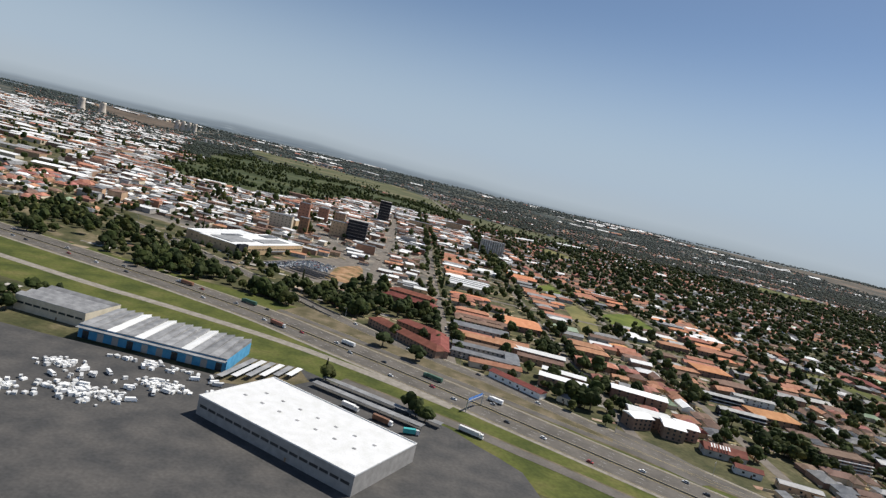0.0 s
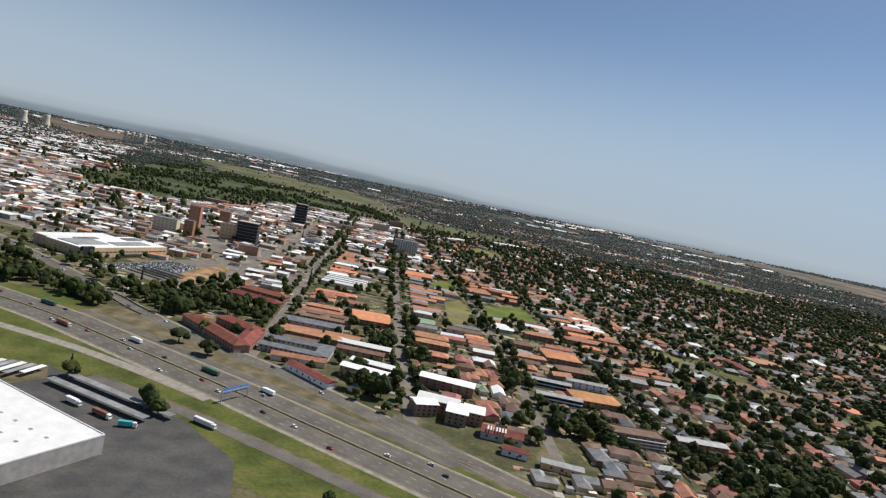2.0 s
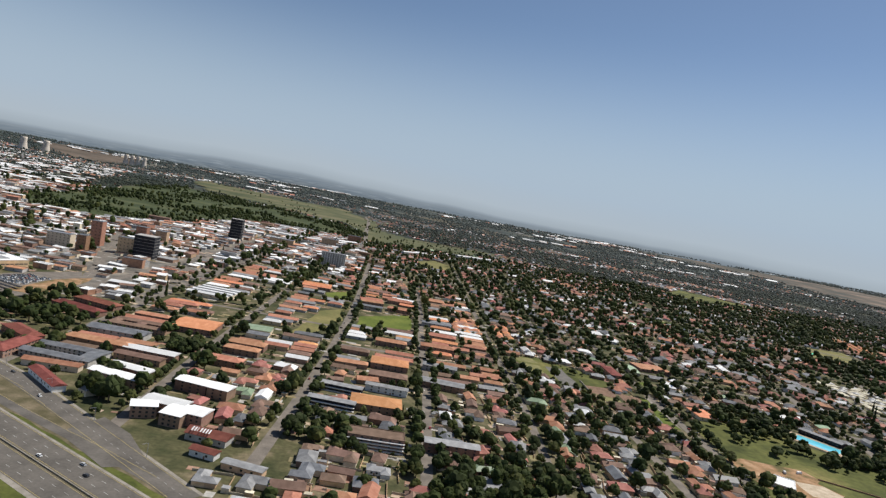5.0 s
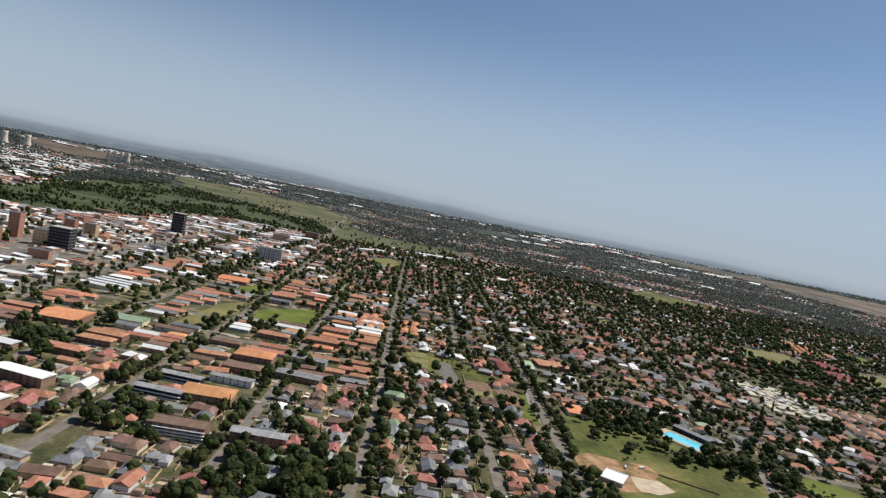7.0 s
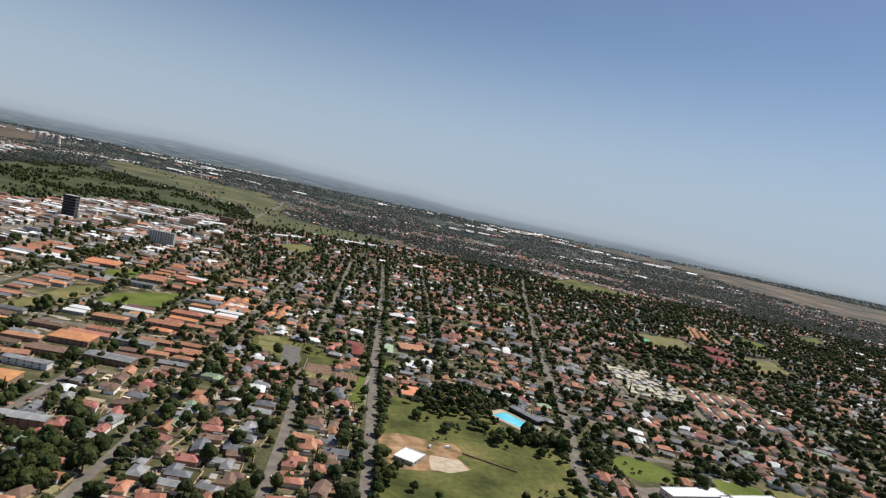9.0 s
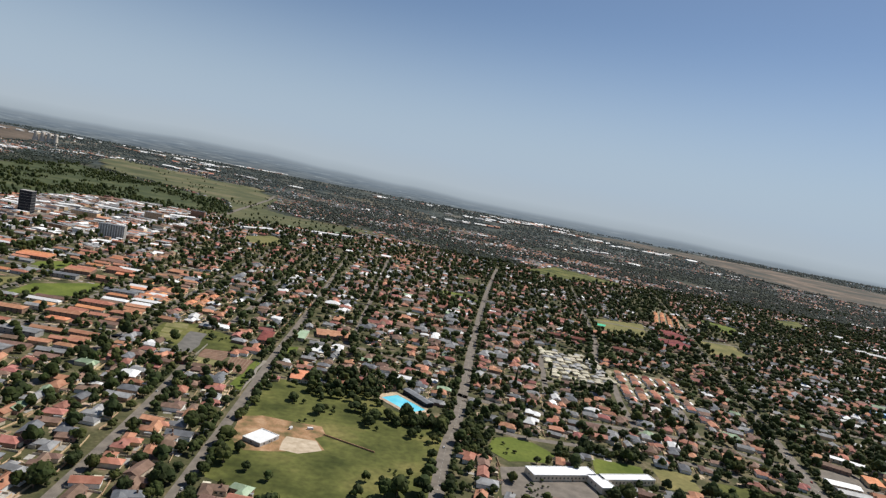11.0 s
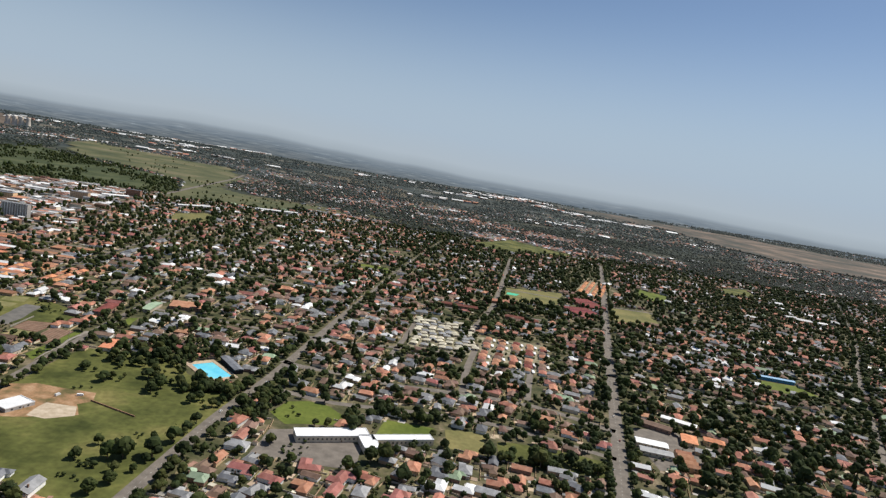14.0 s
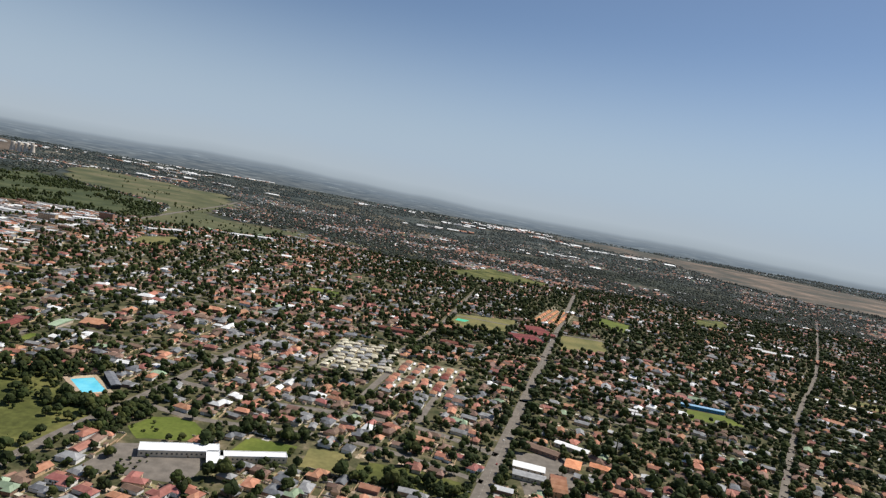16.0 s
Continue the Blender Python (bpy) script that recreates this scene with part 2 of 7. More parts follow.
WALL_COLOURS = {
    "cream": [(0.48, 0.41, 0.31), (0.58, 0.50, 0.39)],
    "white": [(0.62, 0.60, 0.56), (0.75, 0.73, 0.69)],
    "brick": [(0.20, 0.125, 0.09), (0.27, 0.175, 0.13)],
    "tan": [(0.40, 0.28, 0.17), (0.50, 0.36, 0.23)],
    "grey": [(0.30, 0.29, 0.27), (0.40, 0.38, 0.36)],
    "black": [(0.015, 0.016, 0.02), (0.03, 0.031, 0.036)],
    "blue": [(0.05, 0.19, 0.36), (0.08, 0.25, 0.43)],
    "brown": [(0.22, 0.12, 0.075), (0.30, 0.165, 0.11)],
}
WALL = {k: material("wall_" + k, c, 0.5, 0.9, 0.2, "object", detail=6) for k, c in WALL_COLOURS.items()}
WALL_FAR = {k: material("wall_mass_" + k, c, 0.5, 0.9, 0.25, "island") for k, c in WALL_COLOURS.items()}
GLASS = material("dark_window_glass", [(0.02, 0.025, 0.03), (0.05, 0.055, 0.06)], 0.8, 0.12, 0.3, "object")
DOOR = material("painted_door", [(0.16, 0.09, 0.05), (0.24, 0.14, 0.08)], 1.0, 0.6, 0.3, "object")
STEEL = material("galvanised_steel", [(0.35, 0.36, 0.37), (0.45, 0.46, 0.47)], 1.0, 0.45, 0.2, metal=0.6)
RUBBER = material("tyre_rubber", [(0.015, 0.015, 0.015), (0.03, 0.03, 0.03)], 3.0, 0.9, 0.2)
SIGN_BLUE = material("blue_sign_face", [(0.03, 0.16, 0.50), (0.05, 0.20, 0.56)], 0.5, 0.5, 0.15)
CAR_PAINT = {k: material("car_paint_" + k, c, 1.0, 0.3, 0.15, "object") for k, c in {
    "white": [(0.66, 0.66, 0.65), (0.76, 0.76, 0.75)], "silver": [(0.35, 0.36, 0.37), (0.45, 0.46, 0.47)],
    "dark": [(0.03, 0.03, 0.035), (0.07, 0.07, 0.075)], "red": [(0.30, 0.03, 0.025), (0.38, 0.05, 0.04)]}.items()}
CARGO = {k: material("cargo_" + k, c, 0.8, 0.6, 0.25, "object") for k, c in {
    "white": [(0.62, 0.62, 0.6), (0.75, 0.75, 0.73)], "rust": [(0.20, 0.09, 0.06), (0.28, 0.13, 0.085)],
    "green": [(0.04, 0.10, 0.075), (0.07, 0.15, 0.11)], "teal": [(0.04, 0.28, 0.30), (0.06, 0.36, 0.38)]}.items()}
WATER = material("pool_water", [(0.10, 0.50, 0.66), (0.18, 0.60, 0.74)], 0.12, 0.08, 0.12, detail=3)
WHITE_GOODS = material("wrapped_white_goods", [(0.5, 0.5, 0.48), (0.72, 0.72, 0.7)], 1.0, 0.7, 0.3, "island")
FACADE_STRIPE = material("sign_lettering_white", [(0.65, 0.63, 0.6), (0.75, 0.73, 0.7)], 1.0, 0.7, 0.1)


# ---- mesh tools ----
def tri(faces):
    out = []
    for f in faces:
        for i in range(1, len(f) - 1):
            out.append((f[0], f[i], f[i + 1]))
    return out


def mesh_of(name, V, F, mats, idx=None, smooth=False):
    V, F = np.asarray(V, dtype=np.float32).reshape(-1, 3), np.asarray(F, dtype=np.int32).reshape(-1, 3)
    me = bpy.data.meshes.new(name)
    me.vertices.add(len(V))
    me.vertices.foreach_set("co", V.ravel())
    me.loops.add(len(F) * 3)
    me.loops.foreach_set("vertex_index", F.ravel())
    me.polygons.add(len(F))
    me.polygons.foreach_set("loop_start", np.arange(0, len(F) * 3, 3, dtype=np.int32))
    for m in mats:
        me.materials.append(m)
    if idx is not None:
        me.polygons.foreach_set("material_index", np.asarray(idx, dtype=np.int32))
    me.polygons.foreach_set("use_smooth", np.full(len(F), smooth))
    me.update(calc_edges=True)
    me.validate()
    return me


def part(name, me, parent, label="", at=None):
    ob = new(name, me)
    ob.parent = parent
    if at is not None:
        ob.matrix_local = at
    if label:
        ob["label"] = label
    return ob


def thing(name, m, label, category, group=""):
    ob = new(name)
    ob.matrix_world = m
    ob.empty_display_size = 0.5
    return tagged(ob, label, category, group)


def join(*pieces):
    """Joins (V, F) pieces into one."""
    V, F, n = [], [], 0
    for v, f in pieces:
        v = np.asarray(v, dtype=float).reshape(-1, 3)
        V.append(v)
        F.append(np.asarray(f, dtype=int).reshape(-1, 3) + n)
        n += len(v)
    return np.concatenate(V), np.concatenate(F)


def box(x0, y0, z0, x1, y1, z1, floor=False):
    V = [(x0, y0, z0), (x1, y0, z0), (x1, y1, z0), (x0, y1, z0), (x0, y0, z1), (x1, y0, z1), (x1, y1, z1), (x0, y1, z1)]
    F = [(0, 1, 5, 4), (1, 2, 6, 5), (2, 3, 7, 6), (3, 0, 4, 7), (4, 5, 6, 7)]
    if floor:
        F.append((3, 2, 1, 0))
    return np.array(V, dtype=float), np.array(tri(F))


def tube(x, y, z0, z1, r0, r1, n=8):
    V = [(x + r * math.cos(2 * math.pi * i / n), y + r * math.sin(2 * math.pi * i / n), z) for z, r in ((z0, r0), (z1, r1)) for i in range(n)]
    F = [(i, (i + 1) % n, n + (i + 1) % n, n + i) for i in range(n)] + [tuple(range(n, 2 * n))]
    return np.array(V), np.array(tri(F))


def hip_roof(L, W, z, rise, over=0.25, gable=False, cx=0.0, cy=0.0):
    """A roof with ridge along x, with an eaves face below."""
    a, b = L / 2 + over, W / 2 + over
    r = a if gable else max(a - b, 0.02)
    t = 0.12
    V = [(-a, -b, z - t), (a, -b, z - t), (a, b, z - t), (-a, b, z - t), (-a, -b, z), (a, -b, z), (a, b, z), (-a, b, z), (-r, 0, z + rise), (r, 0, z + rise)]
    F = [(3, 2, 1, 0), (0, 1, 5, 4), (1, 2, 6, 5), (2, 3, 7, 6), (3, 0, 4, 7), (4, 5, 9, 8), (6, 7, 8, 9), (5, 6, 9), (7, 4, 8)]
    V = np.array(V, dtype=float)
    V[:, 0] += cx
    V[:, 1] += cy
    return V, np.array(tri(F))


def turned(piece, degrees, dx=0.0, dy=0.0):
    V, F = piece
    c, s = math.cos(radians(degrees)), math.sin(radians(degrees))
    V = np.array(V, dtype=float)
    x, y = V[:, 0].copy(), V[:, 1].copy()
    V[:, 0], V[:, 1] = c * x - s * y + dx, s * x + c * y + dy
    return V, F


def strewn(piece, P, turn, size):
    """Many copies of one piece: places P (n, 3), turns (n,), sizes (n, 3)."""
    V, F = piece
    n, k = len(P), len(V)
    c, s = np.cos(turn)[:, None], np.sin(turn)[:, None]
    X, Y, Z = V[None, :, 0] * size[:, 0:1], V[None, :, 1] * size[:, 1:2], V[None, :, 2] * size[:, 2:3]
    out = np.stack([c * X - s * Y + P[:, 0:1], s * X + c * Y + P[:, 1:2], Z + P[:, 2:3]], axis=2).reshape(-1, 3)
    faces = (F[None, :, :] + (np.arange(n) * k)[:, None, None]).reshape(-1, 3)
    return out, faces


def ribbon(points, left, right, z):
    """A flat strip along a polyline, from left to right metres beside it."""
    P = np.array(points, dtype=float)
    D = np.gradient(P, axis=0)
    D /= np.linalg.norm(D, axis=1)[:, None]
    N = np.stack([-D[:, 1], D[:, 0]], axis=1)
    A, B = P + N * left, P + N * right
    n = len(P)
    V = [(*p, z) for p in A] + [(*p, z) for p in B]
    F = []
    for i in range(n - 1):
        F += [(n + i, n + i + 1, i + 1), (n + i, i + 1, i)]
    return np.array(V), np.array(F)


def smooth_line(points, step=8.0):
    """A denser, rounded polyline through the points."""
    P = [Vector(p).to_3d() for p in points]
    P = [P[0] * 2 - P[1]] + P + [P[-1] * 2 - P[-2]]
    out = []
    for i in range(1, len(P) - 2):
        n = max(2, int((P[i + 1] - P[i]).length / step))
        for k in range(n):
            u = k / n
            a, b, c, d = P[i - 1], P[i], P[i + 1], P[i + 2]
            q = 0.5 * ((2 * b) + (c - a) * u + (2 * a - 5 * b + 4 * c - d) * u * u + (3 * b - a - 3 * c + d) * u ** 3)
            out.append((q.x, q.y))
    out.append((P[-2].x, P[-2].y))
    return out


def sheet(name, outline, z, mat, label, category, step=0):
    """A flat piece of ground with an outline; a slightly wavy edge where step is given."""
    pts = outline
    if step:
        pts = []
        for (x0, y0), (x1, y1) in zip(outline, outline[1:] + outline[:1]):
            n = max(1, int(math.hypot(x1 - x0, y1 - y0) / step))
            for k in range(n):
                x, y = x0 + (x1 - x0) * k / n, y0 + (y1 - y0) * k / n
                w = noise.noise_vector((x * 0.07, y * 0.07, 3.1)) * step * 0.35
                pts.append((x + w.x, y + w.y))
    bm = bmesh.new()
    f = bm.faces.new([bm.verts.new((x, y, z)) for x, y in pts])
    if f.normal.z < 0 or f.calc_area() and (f.normal_update() or f.normal.z < 0):
        f.normal_flip()
    bmesh.ops.triangulate(bm, faces=bm.faces[:])
    me = bpy.data.meshes.new(name)
    bm.to_mesh(me)
    bm.free()
    me.materials.append(mat)
    return tagged(new(name, me), label, category, kind="structure")


# ---- plan: what may stand where ----
MX0, MY0, CELL = -1400.0, 60.0, 2.0
MW, MH = 1900, 1000
road_mask = np.zeros((MH, MW), dtype=np.uint8)
mask = np.zeros((MH, MW), dtype=np.uint8)      # 1: nothing, 2: no house, trees may stand, 3: a house, trees may overhang


def in_outline(X, Y, outline):
    inside = np.zeros(X.shape, dtype=bool)
    n = len(outline)
    for i in range(n):
        (x0, y0), (x1, y1) = outline[i], outline[(i + 1) % n]
        if y0 == y1:
            continue
        cross = ((y0 > Y) != (y1 > Y)) & (X < (x1 - x0) * (Y - y0) / (y1 - y0) + x0)
        inside ^= cross
    return inside


def keep_free(outline, code=1, on_road=False):
    xs, ys = [p[0] for p in outline], [p[1] for p in outline]
    i0, i1 = max(0, int((min(xs) - MX0) / CELL) - 1), min(MW, int((max(xs) - MX0) / CELL) + 2)
    j0, j1 = max(0, int((min(ys) - MY0) / CELL) - 1), min(MH, int((max(ys) - MY0) / CELL) + 2)
    if i1 <= i0 or j1 <= j0:
        return
    X, Y = np.meshgrid(MX0 + (np.arange(i0, i1) + 0.5) * CELL, MY0 + (np.arange(j0, j1) + 0.5) * CELL)
    sel = in_outline(X, Y, outline)
    part_of = mask[j0:j1, i0:i1]
    part_of[sel] = np.where(part_of[sel] == 1, 1, code)
    if on_road:
        road_mask[j0:j1, i0:i1][sel] = 1


def strip_free(points, half, code=1):
    for (x0, y0), (x1, y1) in zip(points, points[1:]):
        d = math.hypot(x1 - x0, y1 - y0) or 1
        u, v = (x1 - x0) / d, (y1 - y0) / d
        e = half * 0.6
        keep_free([(x0 - u * e - v * half, y0 - v * e + u * half), (x1 + u * e - v * half, y1 + v * e + u * half),
                   (x1 + u * e + v * half, y1 + v * e - u * half), (x0 - u * e + v * half, y0 - v * e - u * half)], code, True)


def rect_outline(cx, cy, L, W, ang, grow=0.0):
    c, s = math.cos(radians(ang)), math.sin(radians(ang))
    a, b = L / 2 + grow, W / 2 + grow
    return [(cx + c * x - s * y, cy + s * x + c * y) for x, y in ((-a, -b), (a, -b), (a, b), (-a, b))]


def code_at(x, y):
    i, j = ((np.asarray(x) - MX0) / CELL).astype(int), ((np.asarray(y) - MY0) / CELL).astype(int)
    ok = (i >= 0) & (i < MW) & (j >= 0) & (j < MH)
    return np.where(ok, mask[np.clip(j, 0, MH - 1), np.clip(i, 0, MW - 1)], 0)


def road_at(x, y):
    i, j = ((np.asarray(x) - MX0) / CELL).astype(int), ((np.asarray(y) - MY0) / CELL).astype(int)
    return road_mask[np.clip(j, 0, MH - 1), np.clip(i, 0, MW - 1)] == 1


# ---- ground and roads ----
def hill(x, y):
    """Height of the land: level round the town, rising to low hills far out."""
    r = np.hypot(np.asarray(x, dtype=float) - 300, np.asarray(y, dtype=float))
    t = np.clip((r - 2500) / 2300, 0, 1.4)
    return 46 * np.minimum(t * t * (3 - 2 * np.minimum(t, 1)), 1.0) - np.where(r > 2500, 0.3, 0)


radii = [0, 1350, 1600, 2000, 2300] + list(range(2500, 5100, 200))
GV, GF = [(300, 0, 0)], []
for r in radii[1:]:
    for k in range(96):
        a = 2 * math.pi * k / 96
        x, y = 300 + r * math.cos(a), r * math.sin(a)
        w = noise.noise((x * 0.0011, y * 0.0011, 7.7)) * 9 * min(1, max(0, (r - 2700) / 1200))
        GV.append((x, y, max(0.0, float(hill(x, y)) + w)))
for k in range(96):
    GF.append((0, 1 + k, 1 + (k + 1) % 96))
for q in range(len(radii) - 2):
    a0, b0 = 1 + q * 96, 1 + (q + 1) * 96
    for k in range(96):
        GF += [(a0 + k, b0 + k, b0 + (k + 1) % 96), (a0 + k, b0 + (k + 1) % 96, a0 + (k + 1) % 96)]
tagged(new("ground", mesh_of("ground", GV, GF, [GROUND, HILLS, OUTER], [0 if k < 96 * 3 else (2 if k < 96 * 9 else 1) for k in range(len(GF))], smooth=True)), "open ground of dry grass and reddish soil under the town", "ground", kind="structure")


def patch(name, outline, mat, label):
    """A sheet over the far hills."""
    xs, ys = [p[0] for p in outline], [p[1] for p in outline]
    X, Y = np.meshgrid(np.arange(min(xs), max(xs), 24.0), np.arange(min(ys), max(ys), 24.0))
    w = np.array([noise.noise((x * 0.004, y * 0.004, 2.2)) for x, y in zip(X.ravel(), Y.ravel())]).reshape(X.shape) * 70
    keep = in_outline(X + w, Y + w, outline)
    Vs, Fs = [], []
    for x, y in zip(X[keep], Y[keep]):
        n = len(Vs)
        Vs += [(u, v, float(hill(u, v)) + 0.45 + 3.0 * min(1, max(0, (math.hypot(u - 300, v) - 2350) / 200))) for u, v in ((x - 12, y - 12), (x + 12, y - 12), (x + 12, y + 12), (x - 12, y + 12))]
        Fs += [(n, n + 1, n + 2), (n, n + 2, n + 3)]
    tagged(new(name, mesh_of(name, Vs, Fs, [mat])), label, "field", kind="structure")


def road(name, points, left, right, z, mat, label, free=0.0, category="road"):
    line = smooth_line(points)
    V, F = ribbon(line, left, right, z)
    if free:
        mid = (left + right) / 2
        D = np.gradient(np.array(line), axis=0)
        D /= np.linalg.norm(D, axis=1)[:, None]
        C = np.array(line) + np.stack([-D[:, 1], D[:, 0]], axis=1) * mid
        strip_free([tuple(p) for p in C[::2]] + [tuple(C[-1])], abs(right - left) / 2 + free)
    return tagged(new(name, mesh_of(name, V, F, [mat])), label, category, kind="structure")


def dashes(name, points, offset, width, length, gap, z, mat, label):
    """Painted lane dashes along a road, joined."""
    line = smooth_line(points, 1.5)
    L, D = np.array(line), np.gradient(np.array(line), axis=0)
    D /= np.linalg.norm(D, axis=1)[:, None]
    run = np.concatenate([[0], np.cumsum(np.linalg.norm(np.diff(L, axis=0), axis=1))])
    C = L + np.stack([-D[:, 1], D[:, 0]], axis=1) * offset
    at = np.arange(0, run[-1] - length, length + gap)
    X, Y = np.interp(at, run, C[:, 0]), np.interp(at, run, C[:, 1])
    T = np.arctan2(np.interp(at, run, D[:, 1]), np.interp(at, run, D[:, 0]))
    piece = (np.array([(0, -width / 2, 0), (length, -width / 2, 0), (length, width / 2, 0), (0, width / 2, 0)]), np.array([(0, 1, 2), (0, 2, 3)]))
    V, F = strewn(piece, np.stack([X, Y, np.full(len(X), z)], axis=1), T, np.ones((len(X), 3)))
    return tagged(new(name, mesh_of(name, V, F, [mat])), label, "road marking", kind="structure")


HIGHWAY = [(-520, 372), (-300, 327), (-138, 283), (-93, 268.5), (-66, 258), (-37, 242.5), (2, 221.5), (20, 211.5), (41, 199), (53, 192), (120, 153), (240, 83), (420, -22), (700, -187)]
SLIP = [(-420, 318), (-220, 277), (-134, 256), (-109, 251.5), (-84, 246.5), (-60, 241), (-38, 234.5), (-18, 226.5), (2, 217.5), (20, 208.5)]
SERVICE = [(-19, 210), (10, 198), (25, 191.5), (41, 183), (53, 177), (110, 146)]
LANE = [(-60, 283), (-30, 268), (0, 250.5), (30, 234), (60, 217.5), (92, 201), (130, 180)]
RAMP = [(-230, 440), (-170, 400), (-111, 356), (-80, 331), (-47, 303), (-18, 281), (14, 261), (38, 247), (66, 227), (88, 211), (130, 180)]
keep_free([(-520, 330), (-300, 288), (-145, 240), (-60, 215), (0, 190), (80, 150), (240, 60), (260, 100), (140, 180), (95, 212), (60, 240), (15, 270),
           (-40, 292), (-100, 300), (-300, 340), (-520, 385)])
keep_free([(-130, 60), (-130, 240), (-50, 220), (60, 180), (90, 60)])
keep_free([(-104, 300), (-108, 345), (-86, 340), (-50, 312), (-18, 286), (-40, 290)])
sheet("verge", [(-520, 330), (-300, 286), (-145, 236), (-60, 208), (0, 180), (80, 140), (240, 58), (260, 100), (140, 172), (95, 206), (60, 236), (15, 266),
                (-40, 292), (-100, 304), (-300, 345), (-520, 390)], 0.03, ROADSIDE, "mown grass verge along the motorway", "grass", 8)
sheet("verge", [(-62, 277), (-23, 259), (9, 240), (42, 223), (68, 210), (133, 174), (190, 140), (196, 150), (150, 172), (95, 210), (60, 236), (20, 264), (-20, 288), (-50, 302)], 0.045, VERGE, "bare brown soil strip between motorway and ramp", "soil", 5)
road("motorway", HIGHWAY, 0, 9.4, 0.07, ASPHALT, "worn grey asphalt carriageway of a motorway")
road("motorway", HIGHWAY, 10.8, 20.6, 0.07, ASPHALT, "worn grey asphalt carriageway of a motorway")
road("median", HIGHWAY, 9.4, 10.8, 0.075, VERGE, "narrow soil strip between two carriageways", category="median")
road("shoulder", HIGHWAY, -1.8, 0, 0.065, CONCRETE, "pale concrete shoulder of the motorway", category="shoulder")
road("shoulder", HIGHWAY, 20.6, 21.6, 0.065, CONCRETE, "pale gravel edge of the motorway", category="shoulder")
road("slip_road", SLIP, -2.4, 2.4, 0.085, CONCRETE, "pale worn slip road joining the motorway", 1.0)
road("service_road", SERVICE, -2.6, 2.6, 0.088, ASPHALT, "worn asphalt service road beside the yard", 1.0)
road("shoulder", SERVICE, 2.6, 3.6, 0.08, VERGE, "bare soil edge of the service road", category="shoulder")
road("slip_road", LANE, -2.2, 2.2, 0.085, ASPHALT, "worn asphalt slip lane joining the motorway")
dashes("edge_line", LANE, 2.0, 0.15, 20, 0.01, 0.11, YELLOW, "yellow edge line on the slip lane")
road("ramp_road", RAMP, -4.2, 4.2, 0.09, ASPHALT, "faded asphalt ramp road beside the motorway", 1.5)
for off in (3.2, 6.4, 14.0, 17.2):
    dashes("lane_marking", HIGHWAY, off, 0.16, 2.0, 4.0, 0.1, PAINT, "broken white lane lines on asphalt")
for off in (0.4, 9.0, 11.2, 20.2):
    dashes("edge_line", HIGHWAY, off, 0.16, 20, 0.01, 0.1, YELLOW, "yellow edge line on asphalt")
for off in (-3.8, 3.8):
    dashes("edge_line", RAMP, off, 0.16, 20, 0.01, 0.12, YELLOW, "yellow edge line on the ramp")
road("shoulder", RAMP, 4.2, 5.4, 0.085, CONCRETE, "pale gravel edge of the ramp", category="shoulder")
dashes("lane_marking", RAMP, 0, 0.14, 1.5, 2.5, 0.12, PAINT, "broken white lane lines on the ramp")


def barrier(name, points, offset, h, w, label):
    line = smooth_line(points)
    a, b = ribbon(line, offset - w / 2, offset + w / 2, h)[0], None
    n = len(line)
    V = np.concatenate([a, a * np.array([1, 1, 0])])
    F = []
    for i in range(n - 1):
        F += tri([(n + i, n + i + 1, i + 1, i), (i, i + 1, 2 * n + i + 1, 2 * n + i), (n + i + 1, n + i, 3 * n + i, 3 * n + i + 1)])
    return tagged(new(name, mesh_of(name, V, F, [CONCRETE])), label, "barrier", kind="structure")


barrier("median_barrier", HIGHWAY, 10.1, 0.45, 0.3, "low concrete barrier on the motorway median")

for side in (-3.4, 3.4):
    barrier("bridge_parapet", [(-66, 319), (-56, 311), (-47, 303), (-36, 295)], side, 0.75, 0.25, "pale concrete parapet of a road bridge")

